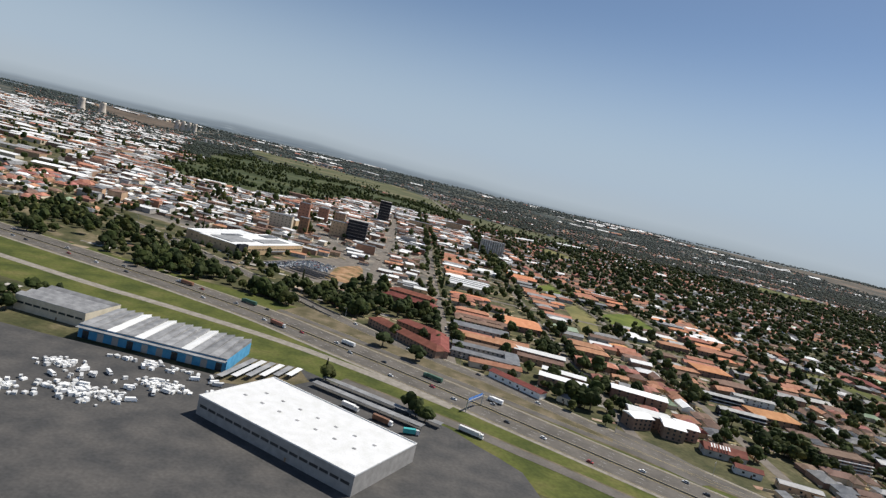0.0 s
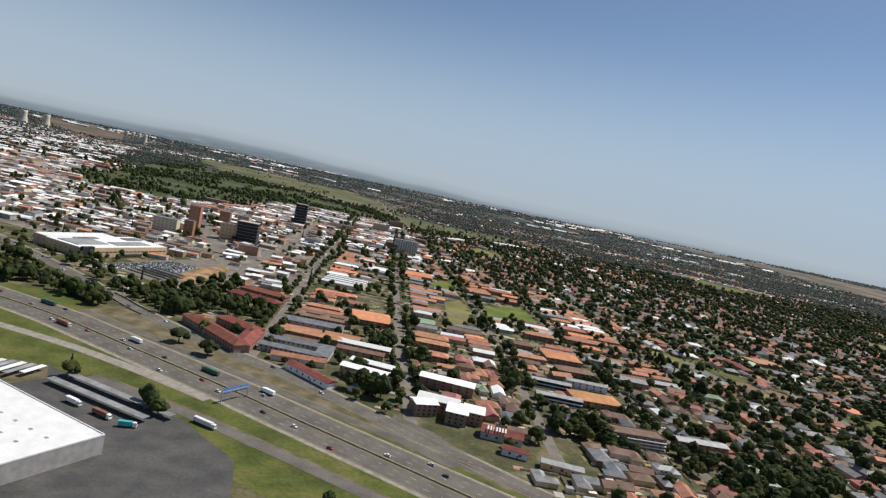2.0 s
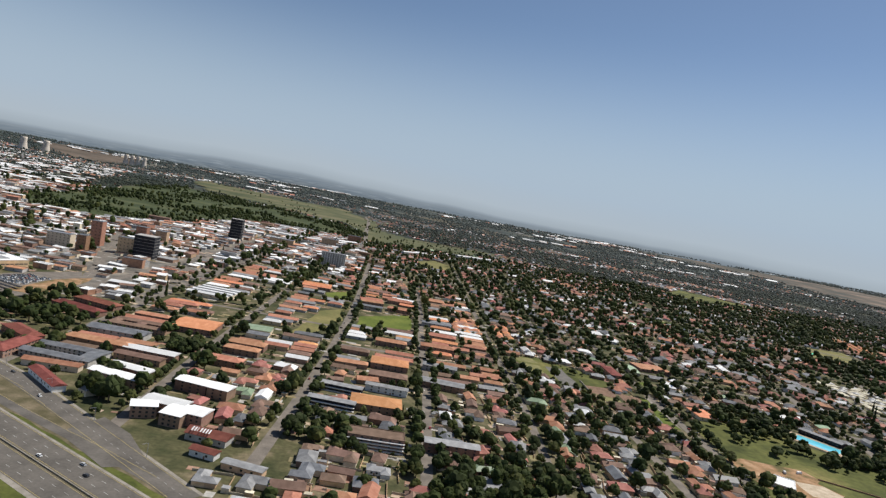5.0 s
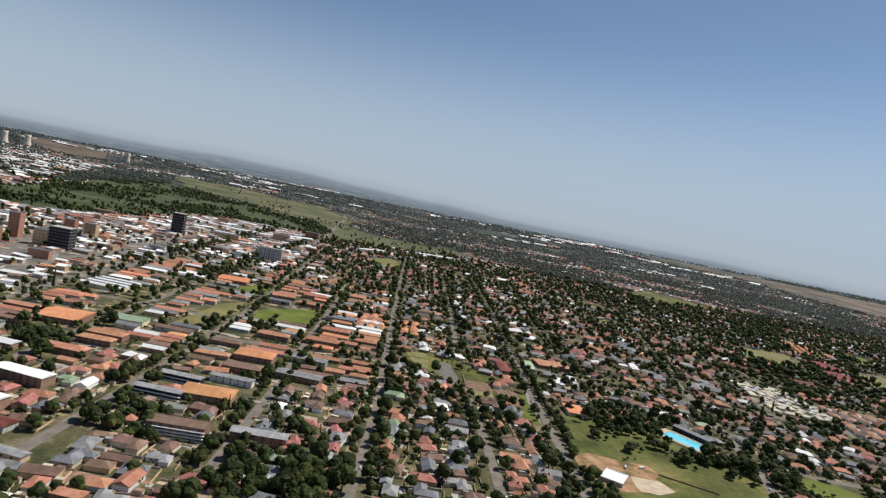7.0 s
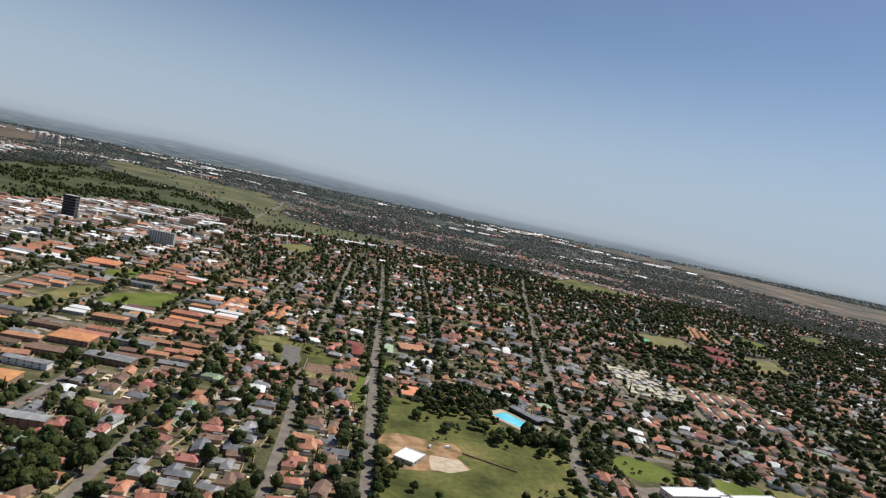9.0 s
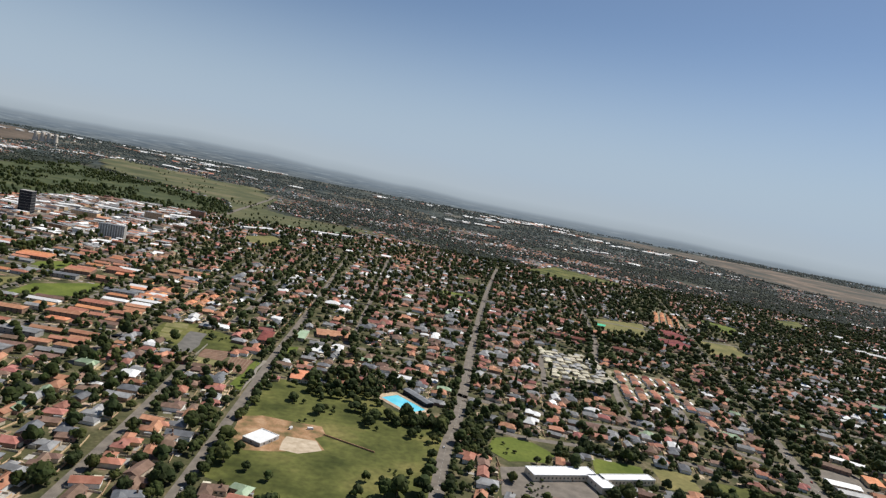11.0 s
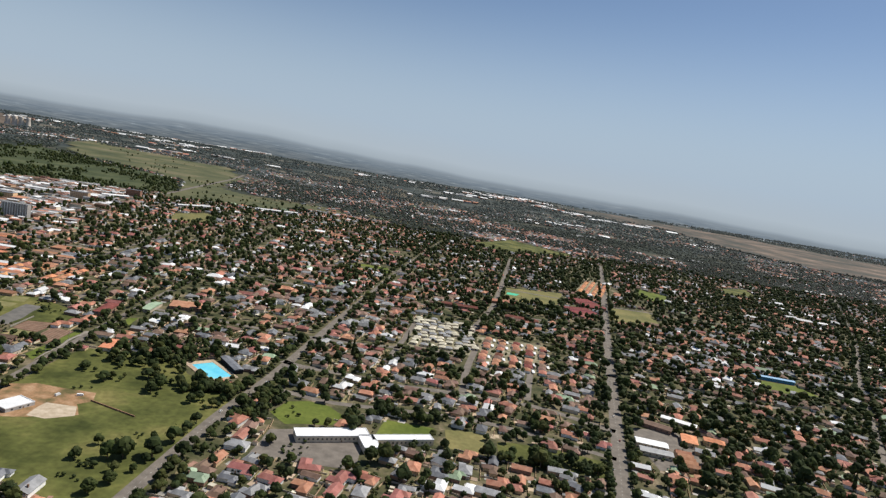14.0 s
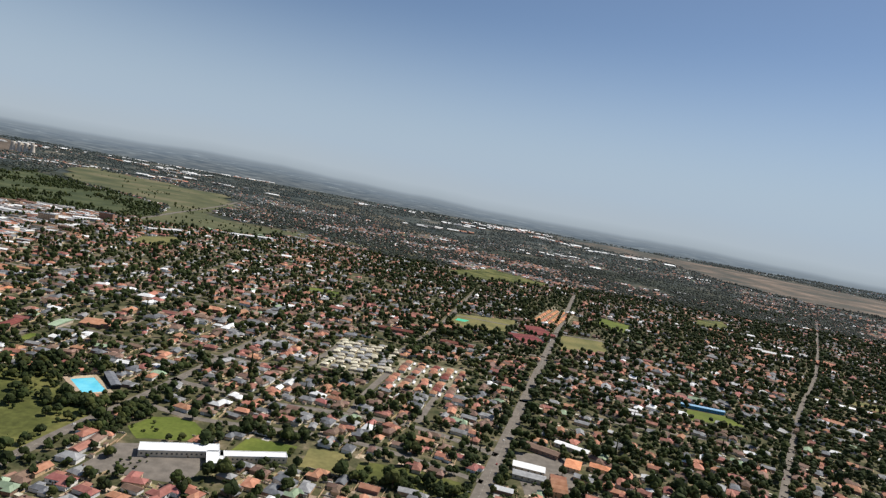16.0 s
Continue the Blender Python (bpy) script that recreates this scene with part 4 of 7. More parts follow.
FLATS = [  # x, y, L, W, turn, height, roof, wall, style, rise, storeys, label
    (-3, 381, 29, 8, -16, 2.8, "red", "brick", "hip", 1.6, 2, "long school building with a red tiled roof"),
    (-4, 362, 32, 8, -18, 2.8, "red", "brick", "hip", 1.6, 2, "long school building with a red tiled roof"),
    (62, 368, 22, 24, 4, 3.2, "orange", "brick", "gable", 1.6, 2, "broad hall with a bright orange roof"),
    (35, 472, 30, 30, -4, 3, "white", "cream", "strips", 1.1, 1, "factory with a striped white sheet roof"),
    (36, 328, 29, 10, 0, 3.2, "slate", "grey", "gable", 1.2, 2, "long building with a slate-grey metal roof"),
    (38, 305, 32, 7, -3, 3.2, "terracotta", "brick", "hip", 1.4, 2, "long flats with a terracotta roof"),
    (47, 249, 25, 5, -40, 2.4, "red", "white", "gable", 1.0, 1, "narrow roadside building with a red roof"),
    (70, 271, 19, 6, -12, 4.4, "white", "brick", "gable", 0.8, 3, "brick flats with a white metal roof"),
    (69, 260, 23, 6.5, -12, 4.4, "white", "brick", "gable", 0.8, 3, "brick flats with a white metal roof"),
    (98, 268, 14, 7.5, -10, 4.4, "white", "brick", "gable", 0.7, 3, "brick flats with a white metal roof"),
    (110, 266, 9, 8, -10, 4.4, "white", "brick", "gable", 0.7, 3, "short brick flats with a white roof"),
    (91, 386, 18, 13, 5, 2.8, "green", "cream", "gable", 1.2, 1, "hall with a pale green roof"),
    (97, 347, 20, 9, 0, 3.2, "terracotta", "brick", "hip", 1.5, 2, "brick flats with a terracotta roof"),
    (98, 334, 18, 7, 0, 3.2, "terracotta", "brick", "hip", 1.4, 2, "brick flats with a terracotta roof"),
    (95, 311, 21, 8, -3, 3.2, "terracotta", "brick", "hip", 1.4, 2, "brick flats with a terracotta roof"),
    (64, 303, 25, 7, -4, 3.2, "white", "brick", "gable", 0.9, 2, "brick workshop with a white roof"),
    (63, 293, 22, 6, -4, 2.8, "brown", "brick", "gable", 0.9, 2, "low brick building with a brown roof"),
    (175, 360, 21, 15, 2, 3.2, "orange", "brick", "hip", 1.8, 2, "brick flats with a bright orange tiled roof"),
    (176, 333, 20, 9, 2, 3.2, "brown", "brick", "hip", 1.6, 2, "brick flats with a brown tiled roof"),
    (177, 312, 21, 5, -2, 3.2, "grey", "white", "gable", 0.7, 2, "narrow flats with a pale grey roof"),
    (174, 287, 23, 14, 4, 3.2, "orange", "brick", "hip", 1.8, 2, "brick flats with an orange tiled roof"),
    (155, 302, 22, 5, -4, 3.2, "grey", "black", "gable", 0.7, 2, "dark flats with a pale grey roof"),
    (155, 279, 21, 5, -3, 3.2, "grey", "black", "gable", 0.7, 2, "dark flats with a pale grey roof"),
    (178, 243, 22, 9, 4, 5, "brown", "brick", "flat", 0.8, 4, "brick flats with gallery floors and a brown roof"),
    (208, 249, 22, 6, 3, 4, "grey", "brick", "gable", 0.8, 3, "brick flats with rows of windows"),
    (205, 457, 22, 8, 2, 3.2, "terracotta", "brick", "hip", 1.5, 2, "brick flats with a terracotta roof"),
    (203, 421, 23, 9, 2, 3.2, "terracotta", "brick", "hip", 1.5, 2, "brick flats with a terracotta roof"),
    (204, 371, 20, 8, -3, 3.2, "grey", "grey", "gable", 0.8, 2, "grey flats with a pale roof"),
    (205, 337, 24, 9, -4, 3.2, "grey", "brick", "gable", 0.8, 2, "brick flats with a pale grey roof"),
    (202, 503, 23, 8, 3, 3.2, "slate", "grey", "gable", 0.8, 2, "flats with a slate-grey roof"),
    (144, 558, 20, 20, 10, 2.8, "terracotta", "brick", "strips", 1.3, 2, "flats under parallel terracotta roofs"),
    (168, 580, 22, 10, 8, 3.2, "terracotta", "brick", "hip", 1.5, 2, "brick flats with a terracotta roof"),
    (144, 528, 24, 8, 5, 3.2, "slate", "grey", "gable", 0.8, 2, "flats with a slate-grey roof"),
    (170, 540, 20, 9, 0, 2.8, "terracotta", "brick", "hip", 1.5, 2, "brick flats with a terracotta roof"),
    (90, 588, 26, 20, 6, 2.8, "orange", "brick", "strips", 1.3, 2, "flats under parallel orange roofs"),
    (172, 412, 20, 8, 2, 3.2, "terracotta", "brick", "hip", 1.4, 2, "brick flats with a terracotta roof"),
    (364, 374, 11, 17, 4, 2.2, "orange", "cream", "hip", 1.2, 1, "park house with a bright orange roof"),
    (328, 444, 8, 26, 3, 3.2, "red", "brick", "hip", 1.4, 2, "brick flats with a maroon roof"),
    (371, 486, 26, 18, 10, 2.4, "terracotta", "brick", "hip", 1.6, 1, "broad school building with a reddish roof"),
    (350, 468, 6, 24, 0, 2.4, "green", "cream", "gable", 1.0, 1, "shop row with a green roof"),
    (698, 368, 22, 8, -30, 2.4, "brown", "brick", "gable", 1.0, 1, "shop building with a maroon roof"),
    (684, 337, 18, 8, -12, 2.4, "white", "cream", "gable", 0.9, 1, "shop hall with a white roof"),
    (682, 325, 18, 7, -12, 2.4, "grey", "cream", "gable", 0.9, 1, "shop hall with a pale grey roof"),
    (713, 350, 9, 14, -20, 2.8, "orange", "tan", "hip", 1.5, 2, "corner shops with an orange roof"),
    (730, 352, 12, 7, -20, 2.8, "orange", "tan", "hip", 1.5, 2, "corner shops with an orange roof"),
    (697, 318, 9, 22, -10, 2.8, "terracotta", "tan", "strips", 1.3, 2, "row of houses under terracotta roofs"),
    (720, 380, 22, 6, -30, 2.4, "white", "cream", "gable", 0.7, 1, "low shop building with a white roof"),
    (748, 712, 34, 34, 15, 2.8, "crimson", "brick", "strips", 1.4, 2, "school under parallel dark red roofs"),
    (772, 772, 30, 46, 15, 2.8, "crimson", "brick", "strips", 1.4, 2, "school under parallel dark red roofs"),
    (361.5, 280, 13, 10, 62, 1.6, "white", "grey", "flat", 0.4, 1, "low unfinished building with a pale sheet roof on bare soil"),
    (1246, 914, 38, 26, 22, 2.8, "terracotta", "brick", "strips", 1.4, 2, "school under parallel terracotta roofs"),
    (1206, 1018, 30, 9, -38, 3.2, "white", "grey", "gable", 1.0, 1, "shop hall with a white sheet roof"),
    (1226, 996, 32, 10, -52, 3.2, "white", "grey", "gable", 1.0, 1, "shop hall with a white sheet roof"),
    (1243, 958, 26, 12, 60, 3.2, "grey", "grey", "gable", 1.0, 1, "shop hall with a pale grey sheet roof"),
    (921, 526, 26, 6, -74, 2.8, "slate", "grey", "gable", 0.9, 1, "grey hall beside the sports ground"),
    (929, 503, 20, 11, -55, 2.8, "grey", "cream", "gable", 0.9, 1, "pale hall beside the sports ground"),
    (121, 222, 15, 7, -8, 2.4, "red", "grey", "gable", 1.6, 1, "roadside hall with white lettering bars on its red roof"),
    (124, 209, 9, 4, -12, 2.2, "red", "white", "gable", 0.9, 1, "small roadside house with a red roof"),
    (139, 203, 14, 4, -10, 2.2, "grey", "tan", "gable", 0.6, 1, "low roadside sheds with grey roofs"),
    (66, 244, 5, 5, -30, 2.4, "slate", "cream", "hip", 3.2, 1, "small hall with a steep pointed grey roof"),
    (650, 700, 40, 10, 10, 2.8, "terracotta", "brick", "hip", 1.6, 2, "school wing with a terracotta roof"),
    (600, 640, 44, 8, -4, 2.8, "red", "brick", "hip", 1.5, 2, "long school wing with a red roof"),
    (660, 622, 34, 8, -8, 2.8, "red", "brick", "hip", 1.5, 2, "long school wing with a red roof"),
    (1085, 636, 60, 8, -25, 2.4, "white", "cream", "gable", 0.8, 1, "long pale shed beside an avenue"),
]
for x, y, L, W, ang, h, rc, wc, style, rise, st, label in FLATS:
    block = building("block_of_flats" if "flats" in label else "building", label, "building", x, y, L, W, ang, h, ROOF[rc], WALL[wc], style, rise, st, spacing=3.6 if L < 30 else 7.0, second=ROOF["slate"] if "striped" in label else None, sides=y < 420)
    if "gallery" in label or "dark flats" in label:
        for k in range(st):
            z = (k + 0.02) * h / st
            part("gallery", mesh_of("gallery", *box(-L / 2 - 0.1, -W / 2 - 0.9, z, L / 2 + 0.1, -W / 2 - 0.02, z + 0.3, True), [WALL["white"]]), block, "pale gallery floor")

# red-roofed house with wings round a court
building("building", "brick building with red roofs round a court", "building", -1, 281, 46, 8, -44, 3.2, ROOF["red"], WALL["brick"], "hip", 1.6, 2, wings=((12.5, 9, 26, 8, 134), (-8.2, 17.1, 24, 8, 11)))
building("building", "brick building with brown roofs round two small courts", "building", 38, 352, 31, 4.4, 0, 2.8, ROOF["brown"], WALL["brick"], "hip", 1.1, 2, wings=((0, -9.6, 31, 4.4, 0), (-13.2, -4.8, 4.4, 9.4, 0), (0, -4.8, 4.4, 9.4, 0), (13.2, -4.8, 4.4, 9.4, 0)))
building("building", "grey-roofed school wings joined at one end", "building", 33, 288, 25, 6, -2, 2.8, ROOF["slate"], WALL["grey"], "gable", 0.9, 2, wings=((1, -13, 27, 6, -3), (15, -6, 6, 19, 0)))
building("building", "white-roofed brick complex with wings", "building", 98, 240, 16, 8, -8, 4.6, ROOF["white"], WALL["brick"], "gable", 0.8, 3, wings=((8, -6, 8, 12, 0), (-5, -7, 9, 7, 30), (14, -3, 8, 9, 0)))
building("stadium_stand", "long stand with a blue roof beside a sports ground", "stand", 876, 532, 40, 5, -8, 2.8, ROOF["blue"], WALL["blue"], "gable", 0.8, 1)
building("building", "long flat beige building with courts", "building", 504, 291, 36, 9, 18, 3, ROOF["white"], WALL["cream"], "flat", 0.4, 1, wings=((16, -10, 8, 14, 0), (34, -6, 32, 6, 0)))
mall = building("shopping_centre", "large shopping centre with tan walls and white roof", "building", -116, 424, 66, 32, 66, 6, ROOF["white"], WALL["tan"], "flat", 0.4, 1, wide=True, wings=((-6, 22, 50, 14, 0),))
for k, (u, v, l, w, m) in enumerate(((-18, 2, 22, 18, "grey"), (10, -6, 26, 10, "grey"), (24, 8, 12, 8, "slate"), (-8, 12, 16, 5, "slate"))):
    part("roof_panel", mesh_of("roof_panel", *box(-l / 2, -w / 2, 0, l / 2, w / 2, 0.5), [ROOF[m]]), mall, at=pose(u, v, 6.13))
part("entrance_canopy", mesh_of("entrance_canopy", *box(-9, -2.4, 2.2, 9, 0, 2.6, True), [ROOF["slate"]]), mall, at=pose(4, -16.1, 0))
part("corner_block", mesh_of("corner_block", *box(-4, -1.2, 0, 4, 1.2, 7.2), [WALL["black"]]), mall, at=pose(-30, -16.6, 0))
building("grandstand", "dark grandstand beside the swimming pool", "stand", 435, 369, 24, 5, -55, 2.6, ROOF["slate"], WALL["black"], "gable", 0.6, 1)
building("changing_rooms", "low brick changing rooms at the swimming pool", "building", 416, 378, 14, 4, 35, 2.4, ROOF["terracotta"], WALL["tan"], "gable", 0.7, 1)
white_ware = building("warehouse", "large warehouse with a plain white roof and skylights", "warehouse", -20.5, 160.5, 51, 28, -28, 5, ROOF["white"], WALL["grey"], "flat", 0.2, 1, wide=True)
for k in range(14):
    part("skylight", mesh_of("skylight", *box(-0.5, -0.35, 0, 0.5, 0.35, 0.1), [ROOF["grey"]]), white_ware, at=pose(-20 + (k % 7) * 6.2 + (k // 7) * 2, -3 + (k // 7) * 6.0, 5.12))
building("warehouse", "grey-roofed warehouse behind the yard", "warehouse", -116, 214, 26, 18, -8, 5, ROOF["grey"], WALL["cream"], "strips", 0.7, 1, wide=True)

TOWERS = [
    (-70, 849, 15, 12, 29, "black", "black", "tall dark glass office tower", 8),
    (-69, 585, 18, 14, 20, "black", "black", "broad black glass office block", 7),
    (-124, 604, 10, 9, 23, "brown", "brown", "tall brown brick tower block", 8),
    (-113, 560, 8, 8, 14, "brown", "brown", "brown brick tower block with flat roof", 5),
    (-134, 563, 20, 10, 12, "grey", "cream", "cream office block with rows of windows", 5),
    (-86, 586, 15, 10, 15, "brown", "tan", "brown office block with flat roof", 5),
    (-121, 690, 11, 9, 15, "brown", "brown", "brown brick tower block with flat roof", 5),
    (-104, 700, 12, 9, 13, "brown", "tan", "tan tower block with flat roof", 5),
    (50, 1158, 24, 10, 13, "brown", "brown", "brown tower block beyond the town", 5),
    (30, 1010, 26, 10, 12, "brown", "tan", "tan office block with flat roof", 5),
    (-20, 900, 34, 12, 9, "brown", "tan", "tan office block with flat roof", 4),
]
for x, y, L, W, h, rc, wc, label, st in TOWERS:
    tower = building("tower_block", label, "tower", x, y, L, W, 4, h, ROOF["slate"], WALL[wc], "flat", 0.4, st, spacing=3.3, sides=h > 18)
    if wc == "black":
        for k in range(st + 1):
            z = k * h / st
            part("floor_band", mesh_of("floor_band", *box(-L / 2 - 0.08, -W / 2 - 0.08, z, L / 2 + 0.08, W / 2 + 0.08, z + 0.22, True), [WALL["grey"]]), tower)
slab = building("tower_block", "grey slab of flats with upright concrete fins", "tower", 74, 771, 29, 9, 4, 16, ROOF["grey"], WALL["grey"], "flat", 0.4, 8, spacing=5.2, sides=False)
for i in range(10):
    part("fin", mesh_of("fin", *box(-0.25, -0.5, 0, 0.25, 0, 15.6), [WALL["white"]]), slab, at=pose(-13 + i * 2.9, -4.55, 0))

# blue warehouse with loading doors and sawtooth roof bays
ware = thing("warehouse", pose(-77, 206, 0, 0, 0, -2), "long blue warehouse with grey roof bays and loading doors", "warehouse")
part("wall", mesh_of("wall", *box(-24, -12, 0, 24, 10, 4.2), [WALL["blue"]]), ware)
for i in range(16):
    x0 = -24 + i * 3.0
    V = [(x0, -12.2, 4.2), (x0 + 2.94, -12.2, 4.2), (x0 + 2.94, 10.2, 4.2), (x0, 10.2, 4.2), (x0, -12.2, 4.45), (x0 + 2.94, -12.2, 4.45), (x0 + 2.94, 10.2, 5.5), (x0, 10.2, 4.75)]
    F = tri([(0, 1, 5, 4), (1, 2, 6, 5), (2, 3, 7, 6), (3, 0, 4, 7), (4, 5, 6, 7)])
    part("roof_bay", mesh_of("roof_bay", V, F, [ROOF["white"] if i in (3, 6, 11) else ROOF["grey"]]), ware)
part("canopy", mesh_of("canopy", *box(-24, -14.2, 3.7, 24, -12.05, 3.85, True), [ROOF["grey"]]), ware)
for i in range(10):
    part("loading_door", mesh_of("loading_door", *box(-1.0, -0.04, 0, 1.0, 0.04, 2.6, True), [GLASS if i % 3 == 0 else WALL["grey"]]), ware, at=pose(-21.6 + i * 4.8, -12.03, 0))
keep_free(rect_outline(-77, 206, 48, 24, -2, 2))


def canopy(x, y, L, W, ang, h, mat, label):
    ob = thing("carport", pose(x, y, 0, 0, 0, ang), label, "carport", "carports")
    part("roof", mesh_of("roof", *join(box(-L / 2, -W / 2, h, L / 2, W / 2, h + 0.12, True)), [mat]), ob)
    n = max(2, int(L / 5))
    for i in range(n + 1):
        part("post", mesh_of("post", *box(-0.06, -0.06, 0, 0.06, 0.06, h), [STEEL]), ob, at=pose(-L / 2 + 0.3 + i * (L - 0.6) / n, 0, 0))
    keep_free(rect_outline(x, y, L, W, ang, 0.5))
    return ob


canopy(-4, 196.5, 44, 2.8, -24, 1.6, ROOF["grey"], "long row of grey carports in the truck yard")
canopy(-8, 191, 40, 2.8, -24, 1.6, ROOF["grey"], "long row of grey carports in the truck yard")
for k in range(4):
    canopy(-71 + k * 2.4, 377 + k * 4.4, 25, 2.6, -24, 1.6, WALL["black"], "row of dark carports in the car park")
for k in range(6):
    canopy(-50.5 + k * 3.3, 196 + k * 1.5, 2.0, 22 - k * 2.6, -12, 1.6, ROOF["white"] if k % 2 else ROOF["grey"], "narrow pale shed roof beside the warehouse")
sheet("bare_soil", [(-54, 184), (-53, 212), (-34, 212), (-28, 202), (-38, 188)], 0.09, VERGE, "brown soil between the yard sheds", "soil", 3)

# swimming pool
pool_c, pool_a = (426.5, 358.5), -48.0
pool = thing("swimming_pool", pose(*pool_c, 0, 0, 0, pool_a), "bright blue outdoor swimming pool with pale paving", "pool")
part("paving", mesh_of("paving", *join(box(-17, -9.5, 0.02, 15, -6.4, 0.3), box(-17, 6.4, 0.02, 15, 9, 0.3), box(-17, -6.4, 0.02, -12.4, 6.4, 0.3), box(12.4, -6.4, 0.02, 15, 6.4, 0.3)), [PAVING[0]]), pool)
part("water", mesh_of("water", *box(-12.4, -6.4, 0.02, 12.4, 6.4, 0.22), [WATER]), pool)
keep_free(rect_outline(*pool_c, 32, 20, pool_a, 1))


SHELL = material("weathered_pale_concrete", [(0.42, 0.37, 0.31), (0.56, 0.50, 0.43)], 0.05, 0.9, 0.25)


def cooling_tower(x, y, h, r):
    ob = thing("cooling_tower", pose(x, y, float(hill(x, y)) - 0.5), "pale concrete cooling tower of a power station", "cooling tower", "cooling towers")
    n, rings = 20, [(0, 1.0), (0.2, 0.86), (0.45, 0.72), (0.68, 0.64), (0.85, 0.64), (1.0, 0.68)]
    V = [(r * q * math.cos(2 * math.pi * i / n), r * q * math.sin(2 * math.pi * i / n), h * z) for z, q in rings for i in range(n)]
    V += [(r * 0.62 * math.cos(2 * math.pi * i / n), r * 0.62 * math.sin(2 * math.pi * i / n), h * z) for z in (1.0, 0.8) for i in range(n)]
    F = []
    for k in range(len(rings) + 1):
        F += tri([(k * n + i, k * n + (i + 1) % n, (k + 1) * n + (i + 1) % n, (k + 1) * n + i) for i in range(n)])
    part("shell", mesh_of("shell", V, F, [SHELL], smooth=True), ob)
    return ob


for x, y, h, r in ((-1535, 2661, 52, 19), (-1490, 2740, 50, 19), (-1298, 3044, 46, 14), (-1274, 3055, 46, 14), (-1250, 3065, 46, 14), (-1226, 3076, 46, 14)):
    cooling_tower(x, y, h, r)


# ---- houses ----
rng = np.random.default_rng(7)
LINES = np.array([(-60, -.05), (18, -.035), (86, -.04), (140, -.045), (197, -.03), (248, -.025), (300, -.01), (343, 0), (386, .02), (450, .185), (545, .235), (654, .30), (760, .42), (810, .67), (1000, .8), (1500, 1.0)])


def street_slope(x, y):
    """How far the streets lean at a place: metres of x for a metre of y."""
    x = np.asarray(x, dtype=float)
    x0 = x.copy()
    for _ in range(12):
        x0 = 0.5 * x0 + 0.5 * (x - np.interp(x0, LINES[:, 0], LINES[:, 1]) * (y - 300))
    return np.interp(x0, LINES[:, 0], LINES[:, 1])


def house_shape(kind):
    """Walls and roofs of a house about 9 m long, wing by wing."""
    if kind == 0:
        return [box(-4, -2.6, 0, 4, 2.6, 1.7)], [hip_roof(8, 5.2, 1.82, 1.35)]
    if kind == 1:
        return [box(-4.4, -2.3, 0, 4.4, 2.3, 1.7)], [hip_roof(8.8, 4.6, 1.82, 1.15, gable=True)]
    if kind == 2:
        return ([box(-4.2, -0.4, 0, 4.2, 3.6, 1.7), box(-4.2, -3.8, 0, -0.2, -0.4, 1.7)],
                [hip_roof(8.4, 4.0, 1.82, 1.2, cy=1.6), turned(hip_roof(6.6, 4.0, 1.81, 1.18), 90, -2.2, -0.9)])
    return ([box(-4.6, -2.0, 0, 4.6, 2.0, 1.7), box(1.0, -4.4, 0, 4.6, -2.0, 1.7), box(-4.6, 2.0, 0, -1.2, 3.6, 1.7)],
            [hip_roof(9.2, 4.0, 1.82, 1.25), turned(hip_roof(6.4, 3.6, 1.81, 1.15), 90, 2.8, -1.3), turned(hip_roof(5.4, 3.4, 1.8, 1.0), 90, -2.9, 1.2)])


WINGS = [house_shape(k) for k in range(4)]
HOUSE = [(join(*w), join(*r)) for w, r in WINGS]
ROOF_NAMES = ["terracotta", "rose", "brown", "grey", "white", "slate", "green"]
ROOF_ODDS = np.array([0.24, 0.17, 0.20, 0.18, 0.07, 0.11, 0.03])
WALL_NAMES = ["cream", "white", "brick", "tan"]

TOWN_EAST = [(-20, 690), (90, 690), (140, 760), (128, 880), (96, 980), (56, 1100), (16, 1230), (-80, 1230), (-150, 1160), (-175, 1000), (-60, 860)]
# suburb plots: lines of houses that follow the streets
plots = []
bands = [(165, 330), (330, 520), (520, 760), (760, 1040), (1040, 1400)]
for y0, y1 in bands:
    ym = (y0 + y1) / 2
    dy = 9.8 if y1 <= 760 else 11.5
    gap = 12.6 if y1 <= 760 else 15.0
    x = -0.8 * y1 - 120
    while x < 640 + 0.85 * y1:
        sl = float(street_slope(x, ym))
        yy = y0 + rng.uniform(0, dy)
        while yy < y1:
            px_, py_ = x + sl * (yy - ym) + rng.normal(0, 1.7), yy + rng.normal(0, 1.3)
            plots.append((px_, py_, math.degrees(math.atan(-sl)) + rng.normal(0, 6)))
            yy += dy * rng.uniform(0.9, 1.15)
        x += gap * rng.uniform(0.92, 1.12)
plots = np.array(plots)
PX, PY = plots[:, 0], plots[:, 1]
close_rows = in_outline(PX, PY, [(598, 436), (606, 535), (676, 566), (664, 450)]) | in_outline(PX, PY, [(543, 472), (547, 575), (602, 575), (594, 472)]) | in_outline(PX, PY, [(208, 490), (208, 552), (266, 556), (266, 492)]) | in_outline(PX, PY, [(765, 855), (790, 1000), (895, 1240), (950, 1215), (870, 990), (830, 845)])
golf = in_outline(PX, PY, GOLF)
town = (PX < 20) & (PY > 400) & (PY < 900) & (PX > -0.62 * PY + 40) | in_outline(PX, PY, TOWN_EAST)
rows_zone = (PX < 250 - 0.025 * (PY - 300)) & (PX >= 16 - 0.035 * (PY - 300)) & (PY < 660) & ((PY > 335) | (PX < 88))
works = (PX < -0.40 * PY - 20) & (PY > 560)
belt = (PX < 25) & (PY < 410)
